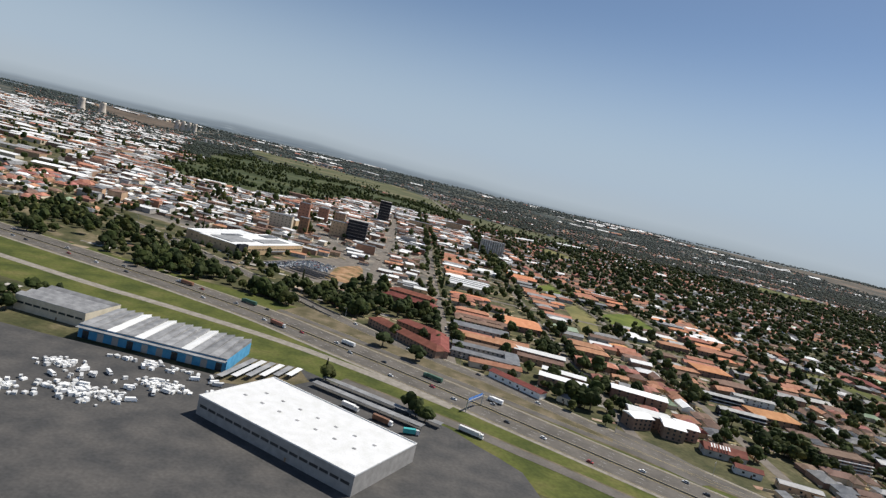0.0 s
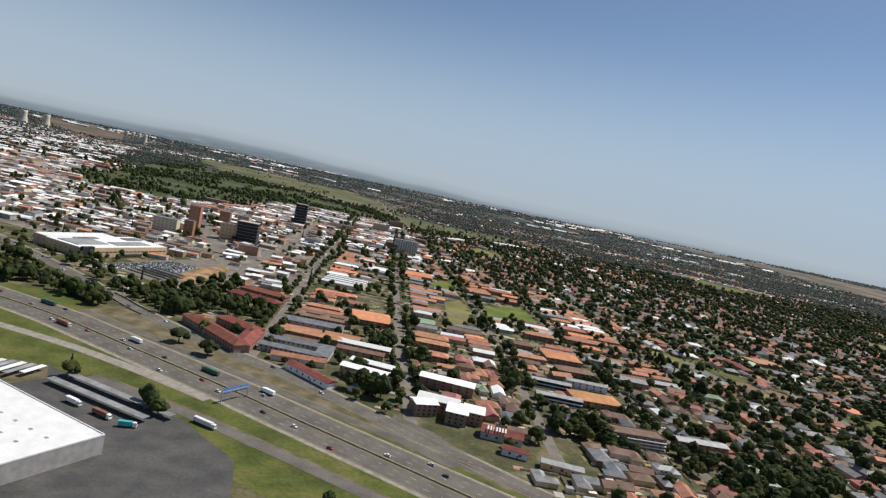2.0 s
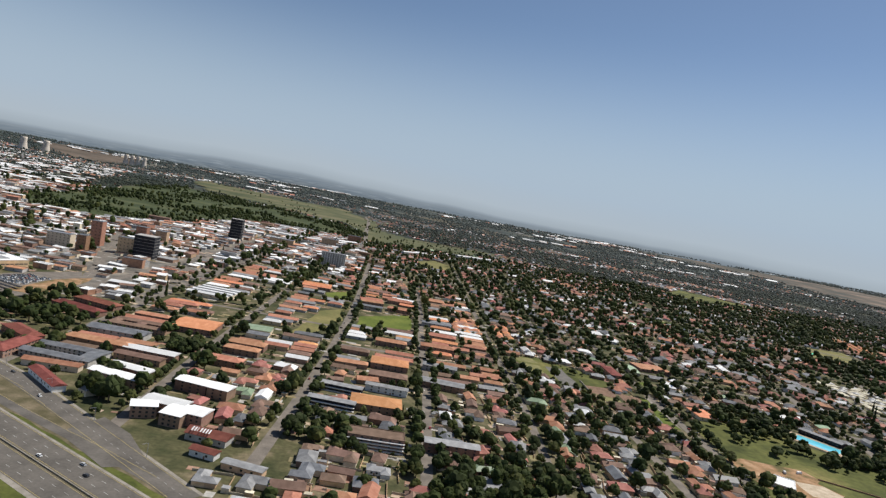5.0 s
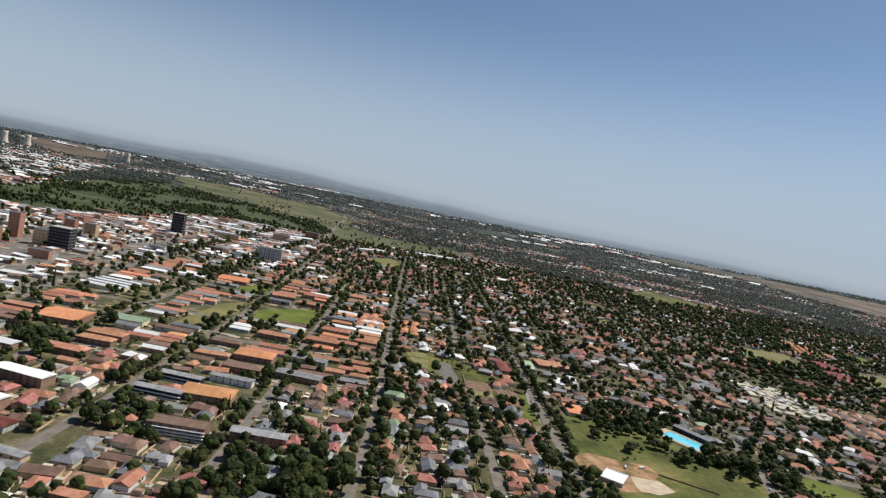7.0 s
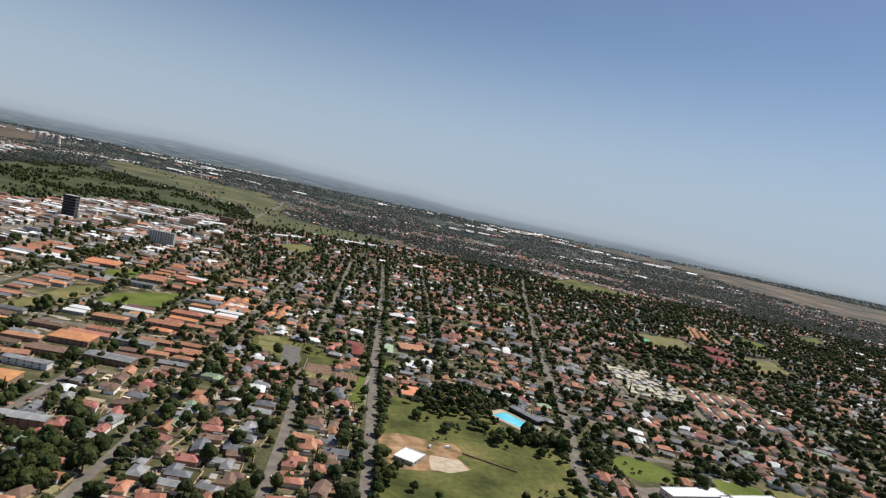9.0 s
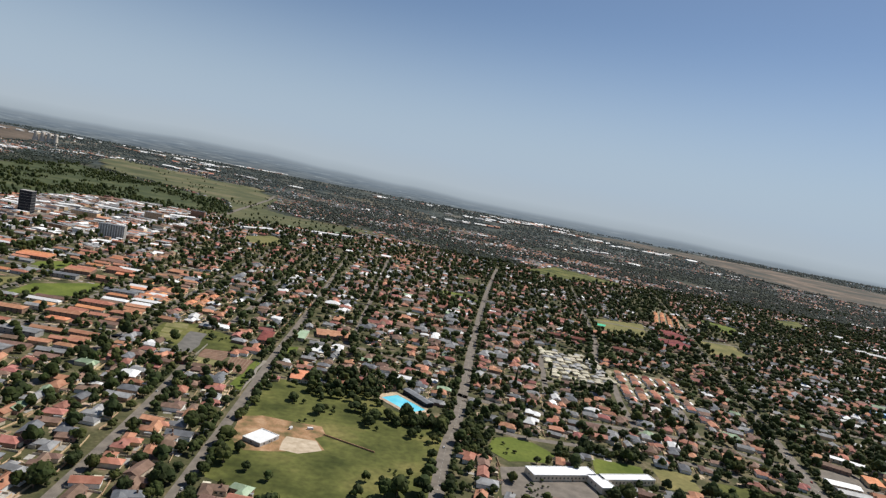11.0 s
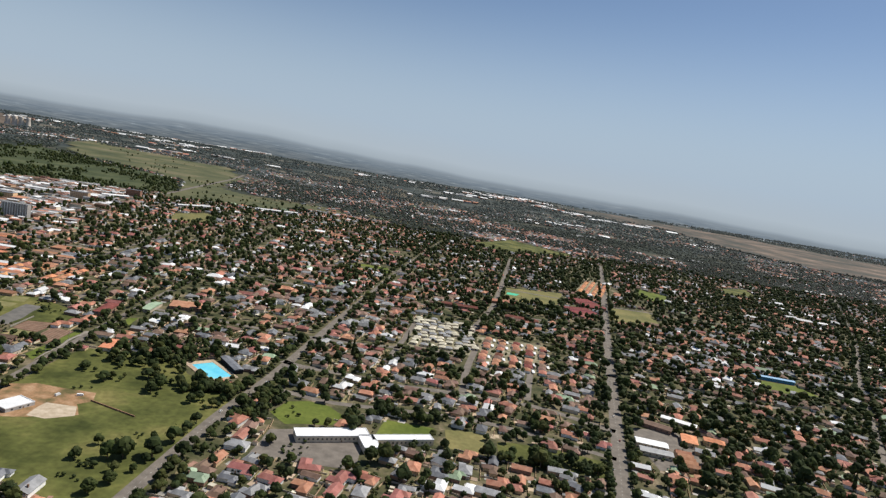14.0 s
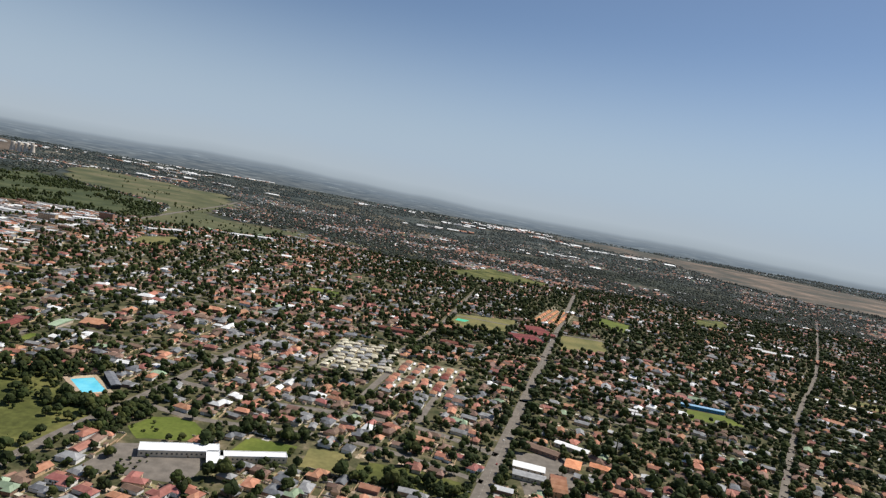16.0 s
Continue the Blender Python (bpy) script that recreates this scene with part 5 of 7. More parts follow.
ok = (code_at(PX, PY) == 0) & ~golf & ~town & ~works & ~belt & ~close_rows
for du, dv in ((3.5, 0), (-3.5, 0), (0, 2.5), (0, -2.5)):
    ok &= code_at(PX + du, PY + dv) != 1
lush = np.array([noise.noise((x * 0.011, y * 0.011, 4.4)) for x, y in zip(PX, PY)])
ok &= (rng.random(len(PX)) < np.where(PY < 520, np.where(PX < 560, 0.88, np.where(PX < 690, 0.82, 0.66)), np.where(PX < 690, 0.66, 0.56)) - 0.7 * lush) & ~rows_zone
suburb = plots[ok]
order = np.argsort(np.hypot(suburb[:, 1] - 200, 0.35 * (suburb[:, 0] - 380)))
suburb = suburb[order]
NEAR = 222

house_models = {}


def house_model(kind, rc, wc):
    key = (kind, rc, wc)
    if key not in house_models:
        w, r = WINGS[kind]
        house_models[key] = ([mesh_of("wall", *q, [WALL[wc]]) for q in w], [mesh_of("roof", *q, [ROOF[rc]]) for q in r])
    return house_models[key]


CHIMNEY = mesh_of("chimney", *box(-0.25, -0.25, 2.0, 0.25, 0.25, 3.5), [WALL["brick"]])
HOUSE_WORDS = {"terracotta": "terracotta tiled", "rose": "rose-red tiled", "brown": "brown tiled", "grey": "grey sheet", "white": "white sheet", "slate": "dark grey", "green": "green sheet"}
WALL_WORDS = {"cream": "cream", "white": "white", "brick": "brick", "tan": "tan"}
kinds = rng.integers(0, 4, len(suburb))
FAR_ODDS = np.array([0.20, 0.14, 0.28, 0.17, 0.07, 0.12, 0.02])
roofs = np.where(suburb[:, 1] < 520, rng.choice(len(ROOF_NAMES), len(suburb), p=ROOF_ODDS), rng.choice(len(ROOF_NAMES), len(suburb), p=FAR_ODDS))
walls = rng.integers(0, 4, len(suburb))
quarter = rng.integers(0, 4, len(suburb)) * 90.0
grow = rng.uniform(0.86, 1.24, len(suburb)) * np.where(suburb[:, 1] > 500, rng.choice([1.0, 1.15, 1.45], len(suburb), p=[0.45, 0.4, 0.15]), 1.0)
for i in range(min(NEAR, len(suburb))):
    x, y, a = suburb[i]
    rc, wc = ROOF_NAMES[roofs[i]], WALL_NAMES[walls[i]]
    k = int(kinds[i])
    ob = thing("house", pose(x, y, 0, 0, 0, a + quarter[i] + rng.uniform(-4, 4)) @ Matrix.Diagonal((grow[i], grow[i], grow[i], 1)),
               f"single-storey {WALL_WORDS[wc]} house with a {HOUSE_WORDS[rc]} roof", "house", "suburban houses")
    wm, rm = house_model(k, rc, wc)
    for q in wm:
        part("wall", q, ob)
    for q in rm:
        part("roof", q, ob)
    front = (-2.6, -2.3, -0.4, -2.0)[k]
    for u in (0.9, 2.6) if k != 3 else (-0.6, -2.6):
        part("window", WIN_ME, ob, at=pose(u, front - 0.02, 0.95))
    if i % 2 == 0:
        part("door", DOOR_ME, ob, at=pose(1.75 if k != 3 else -1.6, front - 0.02, 0))
    if i % 3 == 0:
        part("chimney", CHIMNEY, ob, at=pose(2.2, 0.9, 0))
for x, y, a in suburb:
    keep_free(rect_outline(x, y, 7.5, 6, a, 0.0), 3)


class Heap:
    """Gathers many copies of pieces with their materials into one mesh."""

    def __init__(self, mats):
        self.mats, self.V, self.F, self.I, self.n = mats, [], [], [], 0

    def add(self, piece, P, turn, size, index):
        if not len(P):
            return
        V, F = strewn(piece, np.asarray(P, dtype=float), np.asarray(turn, dtype=float), np.asarray(size, dtype=float))
        self.V.append(V)
        self.F.append(F + self.n)
        self.I.append(np.full(len(F), index))
        self.n += len(V)

    def place(self, name, label, category, smooth=False):
        ob = new(name, mesh_of(name, np.concatenate(self.V), np.concatenate(self.F), self.mats, np.concatenate(self.I), smooth))
        return tagged(ob, label, category, kind="stuff")


def at_ground(x, y, z=0.0):
    return np.stack([x, y, np.full(len(x), z)], axis=1)


def on_hills(x, y):
    return np.stack([x, y, hill(x, y) - 0.3], axis=1)


FAR_MATS = [ROOF_FAR[k] for k in ROOF_NAMES] + [WALL_FAR[k] for k in WALL_NAMES]
mass = Heap(FAR_MATS)
rest = np.arange(len(suburb)) >= NEAR
ang = np.radians(suburb[:, 2] + quarter)
for k in range(4):
    for rc in range(len(ROOF_NAMES)):
        s = rest & (kinds == k) & (roofs == rc)
        mass.add(HOUSE[k][1], at_ground(suburb[s, 0], suburb[s, 1]), ang[s], np.repeat(grow[s, None], 3, 1), rc)
    for wc in range(4):
        s = rest & (kinds == k) & (walls == wc)
        mass.add(HOUSE[k][0], at_ground(suburb[s, 0], suburb[s, 1]), ang[s], np.repeat(grow[s, None], 3, 1), len(ROOF_NAMES) + wc)
mass.place("suburb_houses", "mass of single-storey houses with tiled and sheet roofs", "houses")

# garden walls and outbuildings between the houses
shed_h = Heap([ROOF_FAR["grey"], ROOF_FAR["cream"], ROOF_FAR["brown"], WALL_FAR["cream"], WALL_FAR["tan"]])
near_s = suburb[suburb[:, 1] < 680]
pick = near_s[rng.integers(0, len(near_s), int(len(near_s) * 1.2))]
off = rng.uniform(-7, 7, (len(pick), 2))
sx, sy = pick[:, 0] + off[:, 0], pick[:, 1] + off[:, 1]
good = code_at(sx, sy) == 0
sx, sy, sa = sx[good], sy[good], np.radians(pick[good, 2])
lw = np.stack([rng.uniform(1.6, 3.4, len(sx)), rng.uniform(1.2, 2.2, len(sx)), rng.uniform(1.3, 1.7, len(sx))], axis=1)
for m in range(3):
    s = np.arange(len(sx)) % 3 == m
    shed_h.add(box(-0.52, -0.52, 1.0, 0.52, 0.52, 1.08, True), at_ground(sx[s], sy[s]), sa[s], lw[s], m)
    shed_h.add(box(-0.5, -0.5, 0, 0.5, 0.5, 1.0), at_ground(sx[s], sy[s]), sa[s], lw[s], 3 + m % 2)
wl = near_s[rng.random(len(near_s)) < 0.8]
wx, wy = wl[:, 0] + rng.uniform(-0.5, 0.5, len(wl)), wl[:, 1] + 5.9
okw = code_at(wx, wy) == 0
shed_h.add(box(-6.5, -0.06, 0, 6.5, 0.06, 0.8), at_ground(wx[okw], wy[okw]), np.radians(wl[okw, 2]), np.ones((okw.sum(), 3)), 3)
wx, wy = wl[:, 0] + 7.2, wl[:, 1]
okw = code_at(wx, wy) == 0
shed_h.add(box(-5.5, -0.06, 0, 5.5, 0.06, 0.8), at_ground(wx[okw], wy[okw]), np.radians(wl[okw, 2] + 90), np.ones((okw.sum(), 3)), 4)
shed_h.place("outbuildings", "garden walls and small flat-roofed outbuildings among houses", "outbuildings")

# drives, patios and dry lawns between the houses
drives = Heap(PAVING)
near_s = suburb[suburb[:, 1] < 900]
for rep_ in range(4):
    off = rng.uniform(-7.5, 7.5, (len(near_s), 2))
    dx_, dy_ = near_s[:, 0] + off[:, 0], near_s[:, 1] + off[:, 1]
    good = (code_at(dx_, dy_) == 0) & (rng.random(len(dx_)) < 0.8)
    kind_ = rng.choice(4, len(dx_), p=[0.3, 0.25, 0.15, 0.3])
    ang_ = np.radians(near_s[:, 2]) + rng.normal(0, 0.08, len(dx_))
    dim = np.stack([rng.uniform(1.2, 4.2, len(dx_)), rng.uniform(2.0, 6.5, len(dx_)), np.ones(len(dx_))], axis=1)
    for m in range(4):
        s = good & (kind_ == m)
        drives.add((np.array([(-.5, -.5, 0), (.5, -.5, 0), (.5, .5, 0), (-.5, .5, 0)]), np.array([(0, 1, 2), (0, 2, 3)])), at_ground(dx_[s], dy_[s], 0.03 + 0.006 * m + 0.02 * rep_), ang_[s], dim[s], m)
fx, fy = rng.uniform(-180, 250, 2600), rng.uniform(230, 900, 2600)
good = code_at(fx, fy) == 0
fx, fy = fx[good], fy[good]
kind_ = rng.choice(4, len(fx), p=[0.35, 0.25, 0.15, 0.25])
for m in range(4):
    s = kind_ == m
    drives.add((np.array([(-.5, -.5, 0), (.5, -.5, 0), (.5, .5, 0), (-.5, .5, 0)]), np.array([(0, 1, 2), (0, 2, 3)])), at_ground(fx[s], fy[s], 0.095 + 0.006 * m), rng.normal(0, 0.06, s.sum()), np.stack([rng.uniform(2, 9, s.sum()), rng.uniform(1.5, 4, s.sum()), np.ones(s.sum())], axis=1), m)
drives.place("drives_and_patios", "paved drives, patios and dry lawns between houses", "paving")

# rows of low flats in the streets beside the town
ROW_EDGES = [(18, -.035), (86, -.04), (140, -.045), (197, -.03), (248, -.025)]
row_i = 0
for (xa, sa_), (xb, sb_) in zip(ROW_EDGES, ROW_EDGES[1:]):
    yy = 232.0 if xa < 80 else 338.0
    while yy < 690:
        x0, x1 = xa + sa_ * (yy - 300) + 4.5, xb + sb_ * (yy - 300) - 4.5
        cuts = [x0, x0 + (x1 - x0) * rng.uniform(0.42, 0.58), x1]
        if rng.random() < 0.5:
            cuts = [x0, x0 + (x1 - x0) * 0.34, x0 + (x1 - x0) * 0.67, x1]
        for u0, u1 in zip(cuts, cuts[1:]):
            L, W = (u1 - u0) * rng.uniform(0.72, 0.9), rng.uniform(4.6, 6.2)
            cx, cy = (u0 + u1) / 2, yy + rng.uniform(-1, 1)
            probe = [(cx + a * L / 2, cy + b * W / 2) for a in (-1, -0.5, 0, 0.5, 1) for b in (-1, 0, 1)]
            if any(code_at(p, q) for p, q in probe) or rng.random() < 0.12:
                continue
            rc = str(rng.choice(["terracotta", "orange", "brown", "grey", "white", "slate"], p=[0.40, 0.08, 0.16, 0.15, 0.15, 0.06]))
            wc = str(rng.choice(["brick", "cream", "tan", "grey"]))
            h = float(rng.choice([1.6, 1.8, 2.4]))
            building("row_of_flats", f"low {WALL_WORDS.get(wc, wc)} row of flats with a {rc} roof", "building", cx, cy, L, W, rng.normal(1.5, 1.5), h, ROOF[rc], WALL[wc],
                     "gable" if rng.random() < 0.5 else "hip", 1.2, 1, spacing=6.5, group="rows of flats", free=0.4, sides=False)
            row_i += 1
        yy += rng.uniform(8.2, 10.8)

# terraced houses with orange roofs beside the long avenue
for c in range(4):
    for r in range(10):
        u, v = (c - 1.5) * 9.8, (r - 3) * 14.5
        cx, cy = 816 + u * 0.93 + v * 0.37, 894 + v * 0.93 - u * 0.37
        building("terraced_house", "tan terraced house with an orange tiled roof", "house", cx, cy, rng.uniform(9.0, 11.0), 5.4, 68 + rng.normal(0, 3), 2.2, ROOF["orange" if (c + r) % 3 else "terracotta"], WALL["tan"], "hip", 1.6, 1, spacing=17, group="terraced houses", free=1.7, sides=False)

for c in range(9):
    for r in range(3):
        building("terraced_house", "tan terraced house with an orange tiled roof", "house", 1012 + c * 12.2 + r * 7 + rng.normal(0, 0.8), 734 + r * 15 + c * 2.0 + rng.normal(0, 0.8), 9.0, 5.4, 62 + rng.normal(0, 4), 2.0, ROOF["terracotta" if (c + r) % 3 else "brown"], WALL["tan"], "hip", 1.4, 1, spacing=17, group="terraced houses", free=0.5, sides=False)

# townhouses in close rows
for c in range(5):
    for r in range(10):
        cx, cy = 597 + c * 11.6 + r * 2.0 + rng.normal(0, 0.5), 452 + r * 8.8 - c * 1.5
        if r % 5 == 4:
            continue
        building("townhouse", "white townhouse with a tiled reddish roof in a close row", "house", cx, cy, rng.uniform(6.4, 8.0), rng.uniform(4.8, 5.8), 78 + rng.normal(0, 4), 1.9, ROOF[("terracotta", "terracotta", "red", "brown")[int(rng.integers(0, 4))]], WALL["white"], "hip", 1.3, 1, spacing=6, group="townhouses", free=0.3, sides=False)
        if r % 2 == 0:
            canopy(cx + 5.0, cy, 2.0, 7.0, -6, 1.1, ROOF["white"], "white carport between townhouse rows")
for c in range(8):
    for r in range(11):
        cx, cy = 548 + c * 6.6 + r * 0.6 + rng.normal(0, 1.1), 476 + r * 8.8 + rng.normal(0, 1.4)
        if rng.random() < 0.22:
            continue
        building("townhouse", "small cream townhouse with a pale roof", "house", cx, cy, 5.2, 4.6, rng.uniform(-12, 12), 1.7, ROOF[("cream", "cream", "grey", "grey", "cream")[int(rng.integers(0, 5))]], WALL["cream"], "hip", 1.1, 1, spacing=9, group="townhouses", free=0.3, sides=False)
for c in range(6):
    for r in range(5):
        cx, cy = 218 + c * 8.8 + rng.normal(0, 0.5), 498 + r * 11 + c * 0.8
        if abs(cx - 243) < 4.5:
            continue
        building("terraced_house", "tan terraced house with an orange tiled roof", "house", cx, cy, 8.0, 5.4, 88, 1.9, ROOF["orange" if (c + r) % 2 else "terracotta"], WALL["tan"], "hip", 1.3, 1, spacing=9, group="terraced houses", free=0.3, sides=False)

keep_free([(543, 472), (547, 575), (602, 575), (594, 472)], 2)
keep_free([(592, 446), (609, 533), (662, 534), (645, 446)], 2)
keep_free([(780, 832), (798, 905), (862, 1050), (900, 1040), (862, 905), (838, 838)], 2)
# town centre: shops and offices with flat and sheet roofs
tx, ty = np.meshgrid(np.arange(-560, 200, 12.5), np.arange(405, 1250, 10.0))
tx, ty = tx.ravel() + rng.normal(0, 3.2, tx.size), ty.ravel() + rng.normal(0, 2.4, tx.size)
sel = (code_at(tx, ty) == 0) & ((tx < 20 - 0.035 * (ty - 300)) | in_outline(tx, ty, TOWN_EAST)) & (tx > -0.62 * ty + 30) & (rng.random(len(tx)) < 0.86)
sel &= ~((ty < 470) & (tx < -90)) & (code_at(tx + 4, ty) != 1) & (code_at(tx - 4, ty) != 1) & (code_at(tx, ty + 3) != 1) & (code_at(tx, ty - 3) != 1)
sel &= ~in_outline(tx, ty, GOLF)
tx, ty = tx[sel], ty[sel]
o = np.argsort(ty + 0.2 * abs(tx))
tx, ty = tx[o], ty[o]
SHOP_ROOF = ["white", "white", "brown", "terracotta", "grey", "white", "slate", "brown", "grey", "white"]
SHOP_WALL = ["cream", "brown", "tan", "grey", "brick"]
town_h = Heap([ROOF_FAR[k] for k in SHOP_ROOF] + [WALL_FAR[k] for k in SHOP_WALL])
for i in range(len(tx)):
    L, W, h = rng.uniform(5, 11) * (1.7 if rng.random() < 0.3 else 1.0), rng.uniform(4.5, 8.4) * (1.5 if rng.random() < 0.2 else 1.0), rng.choice([1.6, 2.2, 2.8, 3.6, 5.0, 7.0], p=[.28, .30, .22, .12, .06, .02])
    rc, wc = int(rng.integers(0, 10)), int(rng.integers(0, 5))
    if ty[i] > 790 and i >= 64:
        L, W, h, rc = L * 1.6, W * 1.25, max(h, 3.0), int(rng.choice([0, 5, 4, 8, 3, 2, 7, 4]))
    gable = rng.random() < 0.55
    spin = rng.normal(0.03, 0.10) + 0.5 * noise.noise((tx[i] * 0.006, ty[i] * 0.006, 2.9)) + (math.pi / 2 if rng.random() < 0.3 and i >= 64 else 0.0)
    if i < 64:
        building("shop_building", f"{SHOP_WALL[wc]} town building with a {SHOP_ROOF[rc]} roof", "building", tx[i], ty[i], L, W, math.degrees(spin), h, ROOF[SHOP_ROOF[rc]], WALL[SHOP_WALL[wc]],
                 "gable" if gable else "flat", 0.8, max(1, round(h / 2.4)), spacing=7.5, group="town buildings", free=0.5, sides=False)
    else:
        P = np.array([[tx[i], ty[i], 0]])
        r = hip_roof(L, W, h + 0.12, 0.9, 0.2, gable) if gable else flat_roof(L, W, h)
        town_h.add(r, P, [spin], np.ones((1, 3)), rc)
        town_h.add(box(-L / 2, -W / 2, 0, L / 2, W / 2, h), P, [spin], np.ones((1, 3)), 10 + wc)
        keep_free(rect_outline(tx[i], ty[i], L, W, 2, 0.5))

for x0, y0, x1, y1, w in ((-117, 962, -72, 990, 15), (-66, 1042, -20, 1042, 16), (-14, 1040, 34, 1070, 14), (24, 1094, 58, 1117, 13), (142, 1113, 182, 1160, 8), (244, 1264, 316, 1301, 13)):
    building("long_shed", "long low shed with a white sheet roof", "shed", (x0 + x1) / 2, (y0 + y1) / 2, math.hypot(x1 - x0, y1 - y0), w, math.degrees(math.atan2(y1 - y0, x1 - x0)), 4.6, ROOF["white"], WALL["grey"],
             "gable", 1.2, 1, spacing=9, group="long white sheds", free=13, sides=False)
# works and sheds west of the town, and bright sheds far out
X, Y = rng.uniform(-1900, -200, 2600), rng.uniform(560, 2450, 2600)
k = (X < -0.40 * Y - 30) & (X > -0.95 * Y - 80) & (code_at(X, Y) == 0) & ~in_outline(X, Y, GOLF) & ~in_outline(X, Y, GRASS_OUT)
sheds = [(x, y, 1.15, 0.12) for x, y in zip(X[k], Y[k])]
SHED_LINES = [  # from, to, how many, spread across
    ((-1319, 4141), (-484, 4668), 60, 60), ((-710, 3009), (-516, 3075), 14, 14), ((-1240, 3800), (-690, 3900), 34, 40), ((940, 3860), (1440, 4060), 46, 80),
    ((1300, 3700), (1520, 3480), 24, 50), ((-160, 3290), (-60, 3300), 5, 10), ((-1900, 3300), (-1500, 3900), 24, 120), ((200, 3900), (760, 4100), 16, 60),
    ((1600, 3330), (2010, 3160), 9, 20), ((-2100, 2400), (-1350, 2250), 60, 160), ((1140, 930), (1185, 905), 6, 9), ((500, 2900), (900, 3100), 14, 30), ((1000, 2500), (1300, 2650), 10, 20), ((700, 2300), (760, 2330), 4, 8), ((1300, 1750), (1420, 1800), 5, 10),
    ((250, 2600), (420, 2700), 6, 12), ((1100, 2050), (1180, 2080), 4, 8), ((1700, 2600), (1950, 2650), 8, 20), ((-700, 3300), (-300, 3420), 12, 25), ((1020, 2380), (1120, 2400), 6, 10), ((640, 3500), (1000, 3600), 12, 30),
    ((1500, 1400), (1700, 1500), 6, 30), ((-1074, 2489), (-800, 3050), 26, 26), ((-818, 3425), (-650, 4000), 16, 25), ((1265, 2165), (1275, 2310), 4, 5), ((960, 4000), (1500, 4200), 40, 60), ((1350, 3690), (1480, 3360), 20, 30), ((1490, 3240), (1860, 3330), 16, 22)]
for (xa, ya), (xb, yb), n, spread in SHED_LINES:
    u = rng.random(n)
    sheds += [(xa + (xb - xa) * q + rng.normal(0, spread * 0.5), ya + (yb - ya) * q + rng.normal(0, spread), 1.0 if ya < 2000 else 1.35 if ya < 2900 else 2.05, 0.15) for q in u]
for x, y, big, spin in sheds:
    L, W, h = rng.uniform(10, 30) * big, rng.uniform(8, 17) * big, rng.uniform(3, 6) * (1.0 if big < 2 else 1.6)
    P, a = np.array([[x, y, float(hill(x, y))]]), [rng.normal(0.05, spin)]
    town_h.add(hip_roof(L, W, h, 1.2 if big < 1.2 else 0.12 * W, 0.1, True), P, a, np.ones((1, 3)), int(rng.choice([0, 0, 1, 5, 8, 2, 4, 1, 3, 0])))
    town_h.add(box(-L / 2, -W / 2, 0, L / 2, W / 2, h), P, a, np.ones((1, 3)), 10 + int(rng.integers(0, 5)))
    keep_free(rect_outline(x, y, L, W, math.degrees(a[0]), 0.5))
town_h.place("distant_buildings", "mass of town shops and pale industrial sheds", "buildings")

# houses far out
FAR_WALL = (box(-4, -2.6, 0, 4, 2.6, 2.0)[0], box(-4, -2.6, 0, 4, 2.6, 2.0)[1][:8])
FAR_ROOF = (np.array([(-4.3, -2.9, 2), (4.3, -2.9, 2), (4.3, 2.9, 2), (-4.3, 2.9, 2), (-1.6, 0, 3.6), (1.6, 0, 3.6)]), np.array(tri([(0, 1, 5, 4), (2, 3, 4, 5), (1, 2, 5), (3, 0, 4)])))
far_h = Heap(FAR_MATS)
n = 30000
Y = 1400 + 3100 * rng.random(n) ** 1.5
X = rng.uniform(-0.78, 1.0, n) * Y + 300


def settled(X, Y, thr):
    v = np.array([noise.noise((x * 0.0022, y * 0.0022, 1.7)) for x, y in zip(X, Y)])
    return v > thr


k = settled(X, Y, -0.12) & ~in_outline(X, Y, GRASS_OUT) & ~in_outline(X, Y, PLAIN_OUT) & ~in_outline(X, Y, SCAR_OUT) & ~in_outline(X, Y, GOLF)
k &= (code_at(X, Y) == 0) & (rng.random(n) < np.clip(1.5 - (Y - 1400) / 1500, 0.12, 1))
X, Y = X[k], Y[k]
rf = rng.choice(len(ROOF_NAMES), len(X), p=[0.16, 0.12, 0.30, 0.16, 0.08, 0.16, 0.02])
# close-built townships of brown and orange roofs
for outline, n, odds in (([(-70, 2450), (-60, 2900), (75, 3050), (329, 2900), (504, 2250), (615, 1957), (632, 1616), (517, 1415), (392, 1399), (300, 1560), (120, 1690), (60, 1760)], 2000, [0.07, 0.07, 0.42, 0.14, 0.06, 0.22, 0.02]),
                         ([(665, 1640), (770, 1740), (871, 1670), (944, 1530), (1010, 1575), (1017, 1833), (881, 2043), (774, 2099)], 800, [0.40, 0.06, 0.40, 0.08, 0.03, 0.03, 0.0]),
                         ([(1560, 1840), (1760, 1900), (1920, 1960), (1900, 1880), (1740, 1830)], 260, [0.45, 0.05, 0.5, 0, 0, 0, 0])):
    xs, ys = [p[0] for p in outline], [p[1] for p in outline]
    U, V_ = rng.uniform(min(xs), max(xs), n), rng.uniform(min(ys), max(ys), n)
    k = in_outline(U, V_, outline) & ~in_outline(U, V_, GRASS_OUT)
    X, Y = np.concatenate([X, U[k]]), np.concatenate([Y, V_[k]])
    rf = np.concatenate([rf, rng.choice(len(ROOF_NAMES), int(k.sum()), p=odds)])
S = rng.uniform(0.9, 1.45, len(X))[:, None].repeat(3, 1)
A = np.arctan(-street_slope(X, Y)) + rng.integers(0, 4, len(X)) * math.pi / 2
wf = rng.integers(0, 4, len(X))
for rc in range(len(ROOF_NAMES)):
    s = rf == rc
    far_h.add(FAR_ROOF, on_hills(X[s], Y[s]), A[s], S[s], rc)
